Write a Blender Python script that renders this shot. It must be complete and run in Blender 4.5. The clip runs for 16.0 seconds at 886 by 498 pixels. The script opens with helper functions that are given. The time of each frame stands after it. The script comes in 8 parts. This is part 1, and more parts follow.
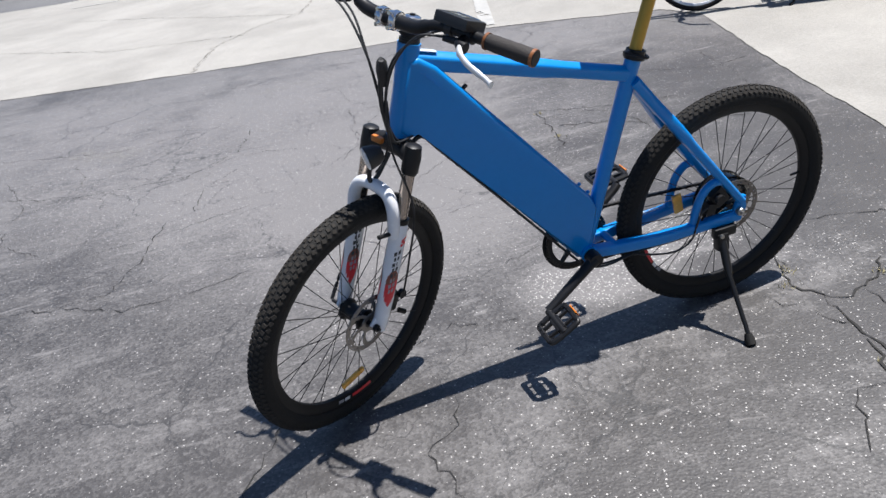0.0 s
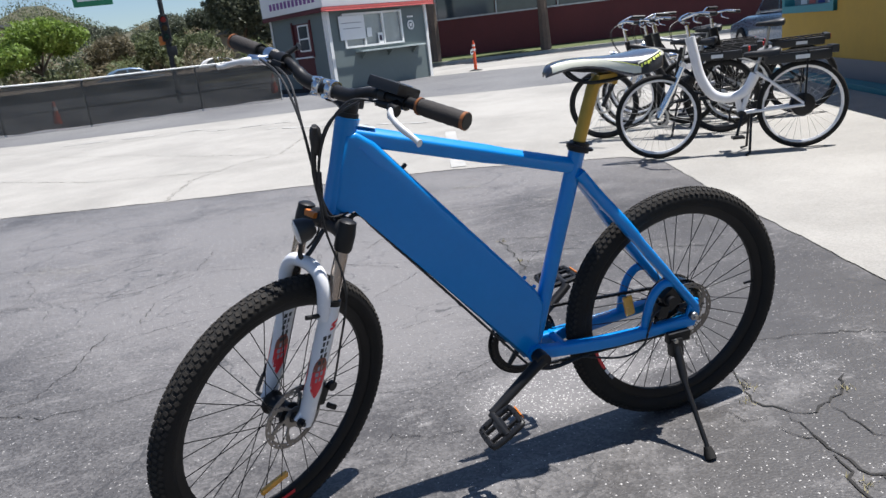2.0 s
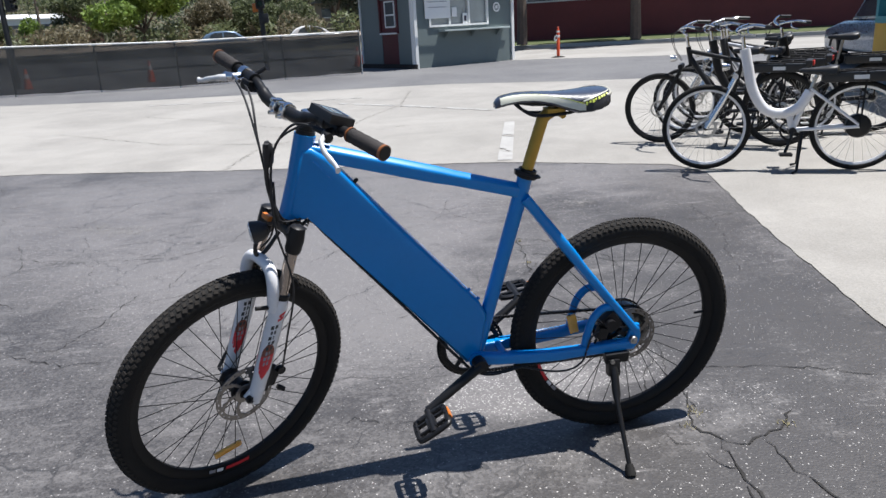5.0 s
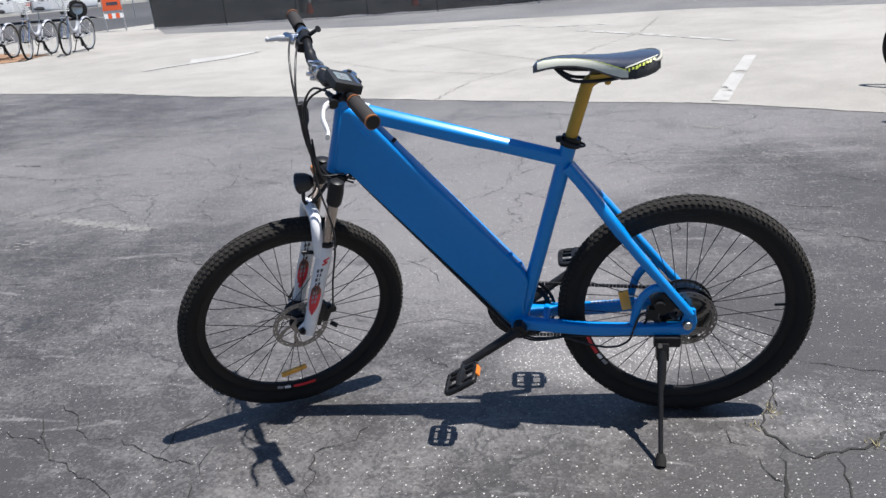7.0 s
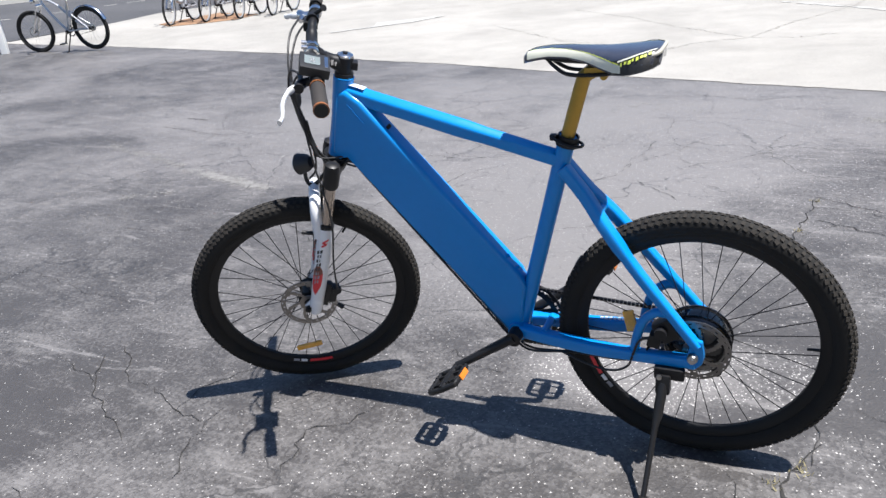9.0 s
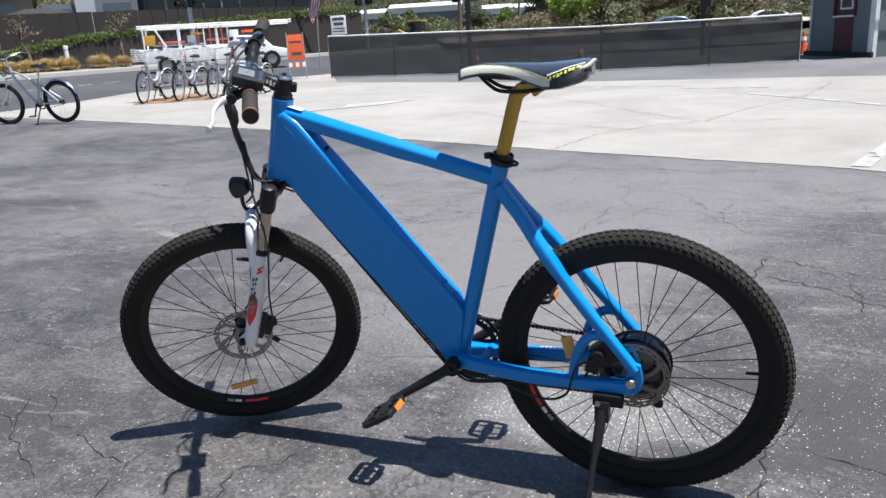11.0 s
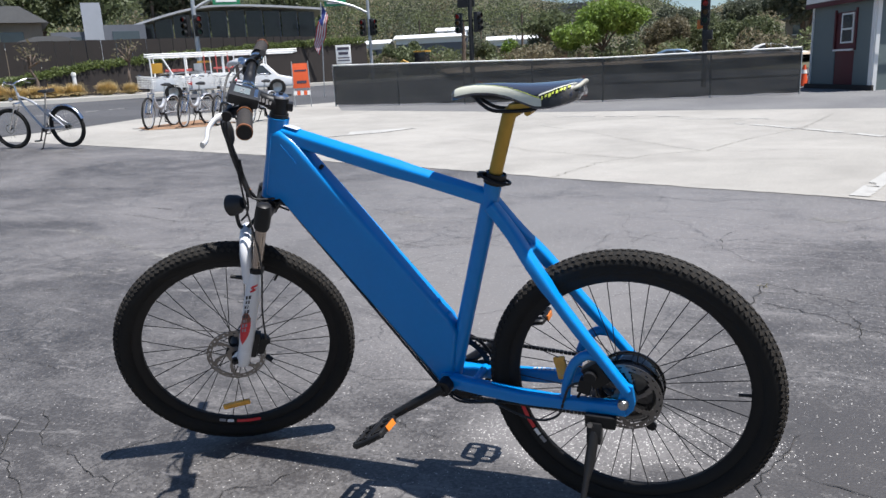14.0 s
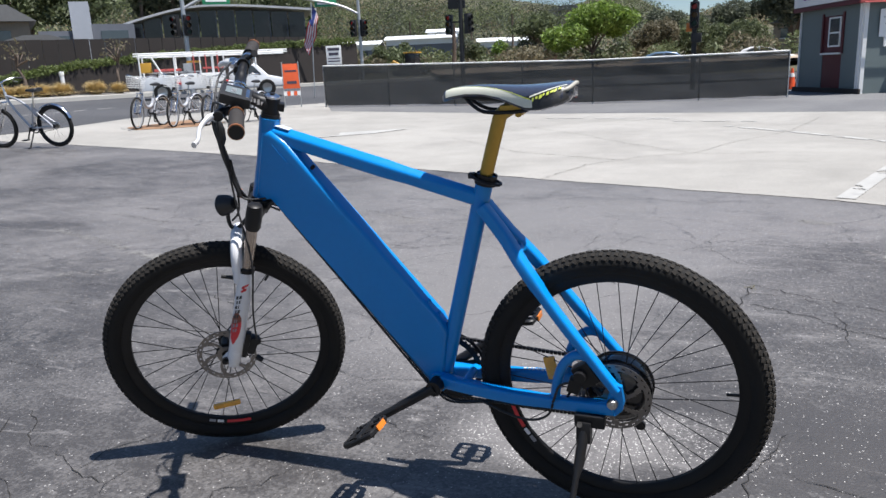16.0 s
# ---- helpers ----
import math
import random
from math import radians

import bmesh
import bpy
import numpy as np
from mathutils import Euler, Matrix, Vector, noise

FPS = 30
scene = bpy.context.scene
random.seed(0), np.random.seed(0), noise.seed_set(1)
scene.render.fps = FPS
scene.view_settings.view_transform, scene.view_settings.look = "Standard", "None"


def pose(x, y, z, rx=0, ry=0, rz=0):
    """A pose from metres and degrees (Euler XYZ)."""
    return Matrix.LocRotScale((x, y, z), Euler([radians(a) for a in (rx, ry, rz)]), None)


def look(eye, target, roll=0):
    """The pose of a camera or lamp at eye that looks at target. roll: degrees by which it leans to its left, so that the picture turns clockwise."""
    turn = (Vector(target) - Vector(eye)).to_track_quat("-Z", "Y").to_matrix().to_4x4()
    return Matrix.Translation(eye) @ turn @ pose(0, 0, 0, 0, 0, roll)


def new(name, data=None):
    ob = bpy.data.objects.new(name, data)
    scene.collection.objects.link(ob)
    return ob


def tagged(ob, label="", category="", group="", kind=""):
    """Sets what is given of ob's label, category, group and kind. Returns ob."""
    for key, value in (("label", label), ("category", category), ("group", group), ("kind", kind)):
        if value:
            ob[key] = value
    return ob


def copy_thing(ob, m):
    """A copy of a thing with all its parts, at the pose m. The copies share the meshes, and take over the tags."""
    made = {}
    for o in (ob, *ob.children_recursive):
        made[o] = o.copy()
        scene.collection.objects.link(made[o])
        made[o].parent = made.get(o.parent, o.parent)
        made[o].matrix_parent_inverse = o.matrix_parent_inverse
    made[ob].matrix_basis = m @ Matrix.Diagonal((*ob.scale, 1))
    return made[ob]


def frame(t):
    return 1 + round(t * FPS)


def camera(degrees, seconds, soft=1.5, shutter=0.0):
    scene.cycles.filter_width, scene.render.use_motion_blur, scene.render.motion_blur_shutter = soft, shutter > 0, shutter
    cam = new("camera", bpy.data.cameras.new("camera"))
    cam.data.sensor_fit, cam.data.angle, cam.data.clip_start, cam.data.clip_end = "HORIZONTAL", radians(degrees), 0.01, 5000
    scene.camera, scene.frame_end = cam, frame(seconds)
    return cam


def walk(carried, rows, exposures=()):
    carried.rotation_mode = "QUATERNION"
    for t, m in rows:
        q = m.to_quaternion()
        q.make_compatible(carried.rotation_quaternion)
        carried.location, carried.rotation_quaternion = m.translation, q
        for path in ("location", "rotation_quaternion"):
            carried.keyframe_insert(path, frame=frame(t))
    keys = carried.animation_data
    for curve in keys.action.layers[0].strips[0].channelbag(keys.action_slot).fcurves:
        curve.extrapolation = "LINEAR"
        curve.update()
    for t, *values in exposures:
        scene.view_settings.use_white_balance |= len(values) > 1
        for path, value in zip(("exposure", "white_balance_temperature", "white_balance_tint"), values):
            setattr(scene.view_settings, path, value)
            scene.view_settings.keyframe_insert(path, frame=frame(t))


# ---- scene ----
cam = camera(62.46, 16.0)
PATH = [
    (0, (-0.634, -1.675, 1.303), (-0.280, 0.064, 0.381), -9.99),
    (0.5, (-0.619, -1.565, 1.239), (-0.208, 0.166, 0.326), -10.38),
    (1, (-0.570, -1.534, 1.140), (-0.090, 0.277, 0.443), -5.64),
    (1.5, (-0.547, -1.579, 1.082), (-0.045, 0.260, 0.477), -4.65),
    (2, (-0.559, -1.673, 1.108), (-0.055, 0.185, 0.564), -6.78),
    (2.5, (-0.603, -1.774, 1.109), (-0.115, 0.090, 0.571), -7.03),
    (3, (-0.614, -1.839, 1.076), (-0.119, 0.018, 0.521), -6.14),
    (3.5, (-0.556, -1.892, 1.041), (-0.067, -0.033, 0.488), -4.77),
    (3.7, (-0.530, -1.911, 1.051), (-0.051, -0.050, 0.497), -5.38),
    (5.8, (-0.101, -1.855, 1.251), (0.017, 0.024, 0.578), -3.64),
    (6, (-0.059, -1.853, 1.247), (-0.009, 0.018, 0.543), -4.73),
    (6.5, (0.137, -1.882, 1.252), (-0.068, -0.023, 0.542), -3.72),
    (7, (0.293, -1.876, 1.261), (-0.100, -0.054, 0.536), -4.96),
    (7.5, (0.421, -1.763, 1.242), (-0.121, 0.012, 0.498), -4.12),
    (8, (0.551, -1.679, 1.250), (-0.075, 0.051, 0.465), -3.67),
    (8.5, (0.722, -1.632, 1.257), (-0.051, 0.036, 0.469), -3.66),
    (9, (0.738, -1.611, 1.251), (-0.133, 0.018, 0.486), -5.21),
    (9.2, (0.730, -1.629, 1.215), (-0.080, 0.049, 0.487), -4.47),
    (11.3, (0.819, -1.596, 1.085), (-0.004, 0.149, 0.558), -3.47),
    (11.5, (0.820, -1.599, 1.083), (-0.010, 0.148, 0.573), -3.62),
    (12, (0.831, -1.603, 1.077), (-0.008, 0.147, 0.595), -3.96),
    (12.5, (0.836, -1.602, 1.073), (-0.004, 0.152, 0.604), -3.60),
    (13, (0.835, -1.600, 1.067), (-0.001, 0.156, 0.598), -2.72),
    (13.5, (0.834, -1.595, 1.063), (0.001, 0.161, 0.592), -3.02),
    (14, (0.835, -1.596, 1.064), (0.006, 0.162, 0.593), -2.95),
    (14.5, (0.837, -1.596, 1.066), (0.016, 0.166, 0.595), -2.84),
    (15, (0.834, -1.596, 1.064), (0.019, 0.169, 0.595), -2.87),
    (15.5, (0.833, -1.601, 1.064), (0.023, 0.166, 0.595), -2.85),
    (16, (0.836, -1.604, 1.064), (0.032, 0.166, 0.595), -2.62),
]
STOPS = [(t, s, 6200, 11) for t, s in ((0.0, 0.94), (1.5, 0.96), (3.5, 0.87), (6.0, 0.80), (7.0, 0.87), (8.0, 1.10), (8.5, 1.18), (9.2, 1.19), (11.3, 0.96), (12.5, 0.90), (16.0, 0.88))]
walk(cam, [(t, look(eye, target, roll)) for t, eye, target, roll in PATH], STOPS)

# ---- sky, sun ----
world = bpy.data.worlds.new("world")
scene.world = world
world.use_nodes = True
wn = world.node_tree
sky = wn.nodes.new("ShaderNodeTexSky")
sky.sky_type = "NISHITA"
sky.sun_disc = False
sky.sun_elevation = radians(69.9)
sky.sun_rotation = radians(93.0)
sky.air_density, sky.dust_density, sky.ozone_density = 1.0, 0.3, 3.5
wn.links.new(sky.outputs[0], wn.nodes["Background"].inputs[0])
wn.nodes["Background"].inputs[1].default_value = 0.056
sun = new("sun", bpy.data.lights.new("sun", "SUN"))
sun.data.energy, sun.data.angle, sun.data.color = 4.75, radians(0.55), (1.0, 0.955, 0.89)
sun.matrix_world = look((3.65, -0.2, 10), (0, 0, 0))


# ---- mesh building ----
class Geo:
    """Collects the corners and faces of one mesh."""

    def __init__(self):
        self.v, self.f = [], []

    def add(self, verts, faces):
        n = len(self.v)
        self.v += [tuple(p) for p in verts]
        self.f += [tuple(n + i for i in q) for q in faces]
        return self

    def moved(self, m, start=0):
        self.v[start:] = [tuple(m @ Vector(p)) for p in self.v[start:]]
        return self

    def sweep(self, pts, r, n=10, flat=1.0, up=(0, 0, 1), caps=True, square=0.0, section=None):
        """A tube along pts; r is one radius or one for each point; flat widens it across up; section is its outline where it is not round."""
        pts = [Vector(p) for p in pts]
        rs = r if isinstance(r, (list, tuple)) else [r] * len(pts)
        n = len(section) if section else n
        rings = []
        for i, p in enumerate(pts):
            d = (pts[min(i + 1, len(pts) - 1)] - pts[max(i - 1, 0)]).normalized()
            u = Vector(up)
            if abs(d.dot(u)) > 0.97:
                u = Vector((1, 0, 0))
            side = d.cross(u).normalized()
            top = side.cross(d).normalized()
            ring = []
            for k in range(n):
                a = 2 * math.pi * (k + 0.5) / n
                c, s = section[k] if section else (math.cos(a), math.sin(a))
                if square:
                    e = 1 - square
                    c = math.copysign(abs(c) ** e, c)
                    s = math.copysign(abs(s) ** e, s)
                ring.append(p + side * (c * rs[i] * flat) + top * (s * rs[i]))
            rings.append(ring)
        verts = [p for ring in rings for p in ring]
        faces = []
        for i in range(len(rings) - 1):
            for k in range(n):
                a, b = i * n + k, i * n + (k + 1) % n
                faces.append((a, b, b + n, a + n))
        if caps:
            faces.append(tuple(reversed(range(n))))
            faces.append(tuple((len(rings) - 1) * n + k for k in range(n)))
        return self.add(verts, faces)

    def lathe(self, profile, n=48, closed=False, m=None):
        """Turns (radius, height) about the local y axis."""
        k = len(profile)
        verts = []
        for i in range(n):
            a = 2 * math.pi * i / n
            for r, h in profile:
                verts.append((r * math.cos(a), h, r * math.sin(a)))
        faces = []
        for i in range(n):
            j = (i + 1) % n
            for q in range(k if closed else k - 1):
                w = (q + 1) % k
                faces.append((i * k + q, i * k + w, j * k + w, j * k + q))
        if not closed:
            for q, flip in ((0, False), (k - 1, True)):
                if profile[q][0] > 1e-6:
                    ring = [i * k + q for i in range(n)]
                    faces.append(tuple(ring if not flip else reversed(ring)))
        s = len(self.v)
        self.add(verts, faces)
        return self.moved(m, s) if m is not None else self

    def box(self, size, m=None, bevel=0.0):
        x, y, z = (s / 2 for s in size)
        b = min(bevel, x * 0.9, y * 0.9, z * 0.9)
        s = len(self.v)
        if b <= 0:
            verts = [(sx * x, sy * y, sz * z) for sx in (-1, 1) for sy in (-1, 1) for sz in (-1, 1)]
            self.add(verts, [(0, 1, 3, 2), (4, 6, 7, 5), (0, 4, 5, 1), (2, 3, 7, 6), (0, 2, 6, 4), (1, 5, 7, 3)])
        else:
            bm = bmesh.new()
            bmesh.ops.create_cube(bm, size=1.0, matrix=Matrix.Diagonal((2 * x, 2 * y, 2 * z, 1)))
            bmesh.ops.bevel(bm, geom=bm.edges[:], offset=b, segments=2, profile=0.7, affect="EDGES")
            bm.verts.index_update()
            self.add([p.co.copy() for p in bm.verts], [[p.index for p in q.verts] for q in bm.faces])
            bm.free()
        return self.moved(m, s) if m is not None else self

    def slab(self, outline, y0, y1, inset=0.0, steps=1):
        """An outline in x and z, drawn out from y0 to y1, with rounded rims."""
        k = len(outline)
        cx = sum(p[0] for p in outline) / k
        cz = sum(p[1] for p in outline) / k
        rings = []

        def shrunk(d):
            res = []
            for i in range(k):
                p0, p1, p2 = (Vector(outline[(i + o) % k]) for o in (-1, 0, 1))
                e1, e2 = (p1 - p0).normalized(), (p2 - p1).normalized()
                n1, n2 = Vector((-e1.y, e1.x)), Vector((-e2.y, e2.x))
                nn = n1 + n2
                nn = nn / max(nn.length_squared / 2, 0.3)
                if nn.dot(Vector((cx, cz)) - p1) < 0:
                    nn = -nn
                res.append(p1 + nn * d)
            return res

        levels = []
        if inset:
            levels = [(y0 + inset * (1 - math.cos(math.pi / 2 * i / steps)), inset * (1 - math.sin(math.pi / 2 * i / steps))) for i in range(steps + 1)]
            levels += [(y1 - (y - y0), d) for y, d in reversed(levels)]
        else:
            levels = [(y0, 0), (y1, 0)]
        for y, d in levels:
            rings.append([(p[0], y, p[1]) for p in (shrunk(d) if d else [Vector(q) for q in outline])])
        verts = [p for ring in rings for p in ring]
        faces = []
        for i in range(len(rings) - 1):
            for q in range(k):
                a, b = i * k + q, i * k + (q + 1) % k
                faces.append((a, b, b + k, a + k))
        faces.append(tuple(reversed(range(k))))
        faces.append(tuple((len(rings) - 1) * k + q for q in range(k)))
        return self.add(verts, faces)


def mesh_of(name, geo, material, angle=38):
    me = bpy.data.meshes.new(name)
    me.from_pydata(geo.v, [], geo.f)
    bm = bmesh.new()
    bm.from_mesh(me)
    bmesh.ops.recalc_face_normals(bm, faces=bm.faces[:])
    bm.to_mesh(me)
    bm.free()
    if angle:
        me.shade_smooth()
        me.set_sharp_from_angle(angle=radians(angle))
    if material:
        me.materials.append(material)
    return me


def part(name, geo, material, parent, label="", angle=38):
    """One mesh under a thing or under a part."""
    ob = new(name, mesh_of(name, geo, material, angle))
    ob.parent = parent
    if label:
        ob["label"] = label
    return ob


def thing(name, label, category, m=None, group="", kind=""):
    ob = new(name)
    ob.empty_display_size = 0.1
    if m is not None:
        ob.matrix_world = m
    return tagged(ob, label, category, group, kind)


def solid(name, geo, material, label, category, group="", kind="", angle=38):
    return tagged(new(name, mesh_of(name, geo, material, angle)), label, category, group, kind)


# ---- materials ----
def material(name, colour, rough=0.5, metal=0.0, vary=0.12, scale=30.0, bump=0.0, bump_scale=200.0, coat=0.0, stain=0.0, spec=0.5, island=0.0):
    """A painted, cast or grown surface: base colour with fine grain, broad stains and a little relief."""
    ma = bpy.data.materials.new(name)
    ma.use_nodes = True
    nt = ma.node_tree
    b = nt.nodes["Principled BSDF"]
    b.inputs["Roughness"].default_value = rough
    b.inputs["Metallic"].default_value = metal
    b.inputs["Coat Weight"].default_value = coat
    b.inputs["Coat Roughness"].default_value = 0.08
    b.inputs["Specular IOR Level"].default_value = spec
    co = nt.nodes.new("ShaderNodeTexCoord")
    fine = nt.nodes.new("ShaderNodeTexNoise")
    fine.inputs["Scale"].default_value = scale
    fine.inputs["Detail"].default_value = 6
    fine.inputs["Roughness"].default_value = 0.65
    nt.links.new(co.outputs["Object"], fine.inputs["Vector"])
    broad = nt.nodes.new("ShaderNodeTexNoise")
    broad.inputs["Scale"].default_value = scale / 9
    broad.inputs["Detail"].default_value = 3
    nt.links.new(co.outputs["Object"], broad.inputs["Vector"])
    add = nt.nodes.new("ShaderNodeMath")
    add.operation = "MULTIPLY_ADD"
    add.inputs[1].default_value = 0.5
    nt.links.new(fine.outputs["Fac"], add.inputs[0])
    half = nt.nodes.new("ShaderNodeMath")
    half.operation = "MULTIPLY"
    half.inputs[1].default_value = 0.5
    nt.links.new(broad.outputs["Fac"], half.inputs[0])
    nt.links.new(half.outputs[0], add.inputs[2])
    last = add
    if island:
        geo = nt.nodes.new("ShaderNodeNewGeometry")
        mix_i = nt.nodes.new("ShaderNodeMath")
        mix_i.operation = "MULTIPLY_ADD"
        mix_i.inputs[1].default_value = island
        off = nt.nodes.new("ShaderNodeMath")
        off.operation = "SUBTRACT"
        off.inputs[1].default_value = island / 2
        nt.links.new(last.outputs[0], off.inputs[0])
        nt.links.new(geo.outputs["Random Per Island"], mix_i.inputs[0])
        nt.links.new(off.outputs[0], mix_i.inputs[2])
        last = mix_i
    ramp = nt.nodes.new("ShaderNodeValToRGB")
    ramp.color_ramp.elements[0].position = 0.3
    ramp.color_ramp.elements[1].position = 0.7
    ramp.color_ramp.elements[0].color = (*[c * (1 - vary) for c in colour], 1)
    ramp.color_ramp.elements[1].color = (*[min(1, c * (1 + vary)) for c in colour], 1)
    nt.links.new(last.outputs[0], ramp.inputs[0])
    nt.links.new(ramp.outputs[0], b.inputs["Base Color"])
    rr = nt.nodes.new("ShaderNodeMapRange")
    rr.inputs["To Min"].default_value = max(0.02, rough - 0.08)
    rr.inputs["To Max"].default_value = min(1, rough + 0.08)
    nt.links.new(fine.outputs["Fac"], rr.inputs["Value"])
    nt.links.new(rr.outputs[0], b.inputs["Roughness"])
    if bump:
        bn = nt.nodes.new("ShaderNodeTexNoise")
        bn.inputs["Scale"].default_value = bump_scale
        bn.inputs["Detail"].default_value = 4
        nt.links.new(co.outputs["Object"], bn.inputs["Vector"])
        bu = nt.nodes.new("ShaderNodeBump")
        bu.inputs["Strength"].default_value = bump
        bu.inputs["Distance"].default_value = 0.004
        nt.links.new(bn.outputs["Fac"], bu.inputs["Height"])
        nt.links.new(bu.outputs[0], b.inputs["Normal"])
    return ma


def ground_material(name, dark, light, chip, chip_amount, patch_scale=0.5, bump=0.5, vein=0.0, rough=0.80, spec=0.4, sheen=0.0, areas=()):
    """Worn paving: broad patches, middling stains, aggregate grain and pale chips; areas add toned ellipses with more
    chips.
    """
    ma = bpy.data.materials.new(name)
    ma.use_nodes = True
    nt = ma.node_tree
    b = nt.nodes["Principled BSDF"]
    co = nt.nodes.new("ShaderNodeTexCoord")

    def noisy(scale, detail=5, rough=0.6, dist=0.0):
        n = nt.nodes.new("ShaderNodeTexNoise")
        n.inputs["Scale"].default_value = scale
        n.inputs["Detail"].default_value = detail
        n.inputs["Roughness"].default_value = rough
        n.inputs["Distortion"].default_value = dist
        nt.links.new(co.outputs["Object"], n.inputs["Vector"])
        return n

    def math_node(op, a, c, d=None):
        n = nt.nodes.new("ShaderNodeMath")
        n.operation = op
        for i, q in enumerate((a, c, d)):
            if q is None:
                continue
            if isinstance(q, (int, float)):
                n.inputs[i].default_value = q
            else:
                nt.links.new(q, n.inputs[i])
        return n.outputs[0]

    patch, stain, grain = noisy(patch_scale, 4, 0.6, 0.6), noisy(patch_scale * 7, 6, 0.7), noisy(190, 3, 0.8)
    total = math_node("MULTIPLY_ADD", patch.outputs["Fac"], 0.55, math_node("MULTIPLY", stain.outputs["Fac"], 0.3))
    total = math_node("MULTIPLY_ADD", grain.outputs["Fac"], 0.17, math_node("ADD", total, 0.04))
    cells = nt.nodes.new("ShaderNodeTexVoronoi")
    cells.inputs["Scale"].default_value = 120
    nt.links.new(co.outputs["Object"], cells.inputs["Vector"])
    sep = nt.nodes.new("ShaderNodeSeparateColor")
    nt.links.new(cells.outputs["Color"], sep.inputs[0])
    total = math_node("ADD", total, math_node("MULTIPLY_ADD", sep.outputs[1], 0.12, -0.06))
    ramp = nt.nodes.new("ShaderNodeValToRGB")
    ramp.color_ramp.elements[0].position, ramp.color_ramp.elements[1].position = 0.43, 0.66
    ramp.color_ramp.elements[0].color = (*dark, 1)
    ramp.color_ramp.elements[1].color = (*light, 1)
    if vein:
        scuff = nt.nodes.new("ShaderNodeMapRange")
        scuff.inputs["From Min"].default_value, scuff.inputs["From Max"].default_value = 0.56, 0.72
        stretch = nt.nodes.new("ShaderNodeMapping")
        stretch.inputs["Scale"].default_value = (0.32, 1.15, 1.0)
        stretch.inputs["Rotation"].default_value = (0, 0, 0.35)
        nt.links.new(co.outputs["Object"], stretch.inputs["Vector"])
        flecks = noisy(26, 6, 0.75)
        nt.links.new(stretch.outputs[0], flecks.inputs["Vector"])
        nt.links.new(flecks.outputs["Fac"], scuff.inputs["Value"])
        total = math_node("MULTIPLY_ADD", scuff.outputs[0], 0.16, math_node("ADD", total, -0.022))
        thin_spot = nt.nodes.new("ShaderNodeMapRange")
        thin_spot.inputs["From Min"].default_value, thin_spot.inputs["From Max"].default_value = 0.53, 0.61
        spots = noisy(6.0, 9, 0.72, 0.5)
        nt.links.new(stretch.outputs[0], spots.inputs["Vector"])
        nt.links.new(spots.outputs["Fac"], thin_spot.inputs["Value"])
        total = math_node("MULTIPLY_ADD", thin_spot.outputs[0], 0.065, math_node("ADD", total, -0.004))
        rubbed = nt.nodes.new("ShaderNodeMapRange")
        rubbed.inputs["From Min"].default_value, rubbed.inputs["From Max"].default_value = 0.60, 0.68
        scrape = nt.nodes.new("ShaderNodeMapping")
        scrape.inputs["Scale"].default_value = (0.20, 1.0, 1.0)
        scrape.inputs["Rotation"].default_value = (0, 0, 0.12)
        nt.links.new(co.outputs["Object"], scrape.inputs["Vector"])
        marks = noisy(11, 8, 0.68, 0.8)
        nt.links.new(scrape.outputs[0], marks.inputs["Vector"])
        nt.links.new(marks.outputs["Fac"], rubbed.inputs["Value"])
        total = math_node("MULTIPLY_ADD", rubbed.outputs[0], 0.20, math_node("ADD", total, -0.008))
    # areas tint ellipses and strew chips, for bare aggregate and painted sun glint
    bare = None
    for cx, cy, rx, ry, shade, chips in areas:
        off = nt.nodes.new("ShaderNodeVectorMath")
        off.operation = "SUBTRACT"
        off.inputs[1].default_value = (cx, cy, 0)
        nt.links.new(co.outputs["Object"], off.inputs[0])
        size = nt.nodes.new("ShaderNodeVectorMath")
        size.operation = "DIVIDE"
        size.inputs[1].default_value = (rx, ry, 1)
        nt.links.new(off.outputs[0], size.inputs[0])
        far = nt.nodes.new("ShaderNodeVectorMath")
        far.operation = "LENGTH"
        nt.links.new(size.outputs[0], far.inputs[0])
        soft = nt.nodes.new("ShaderNodeMapRange")
        soft.interpolation_type = "SMOOTHSTEP"
        soft.inputs["From Min"].default_value, soft.inputs["From Max"].default_value = 1.25, 0.65
        nt.links.new(math_node("ADD", far.outputs["Value"], math_node("MULTIPLY_ADD", stain.outputs["Fac"], 0.8, -0.4)), soft.inputs["Value"])
        total = math_node("MULTIPLY_ADD", soft.outputs[0], shade, total)
        extra = math_node("MULTIPLY", soft.outputs[0], chips)
        bare = extra if bare is None else math_node("ADD", bare, extra)
    near = math_node("LESS_THAN", cells.outputs["Distance"], math_node("MULTIPLY_ADD", sep.outputs[1], 0.22, 0.12))
    pick = math_node("GREATER_THAN", sep.outputs[0], math_node("SUBTRACT", 1.0, math_node("MULTIPLY_ADD", patch.outputs["Fac"], chip_amount * 2, bare if bare is not None else 0.0)))
    dots = math_node("MULTIPLY", near, pick)
    nt.links.new(total, ramp.inputs[0])
    mix = nt.nodes.new("ShaderNodeMix")
    mix.data_type = "RGBA"
    strong = math_node("MULTIPLY", sep.outputs[2], 0.6)
    nt.links.new(math_node("MULTIPLY", dots, strong if bare is None else math_node("MULTIPLY_ADD", bare, 0.7, strong)), mix.inputs[0])
    nt.links.new(ramp.outputs[0], mix.inputs[6])
    mix.inputs[7].default_value = (*chip, 1)
    colour = mix.outputs[2]
    height = math_node("MULTIPLY_ADD", grain.outputs["Fac"], 0.6, cells.outputs["Distance"])
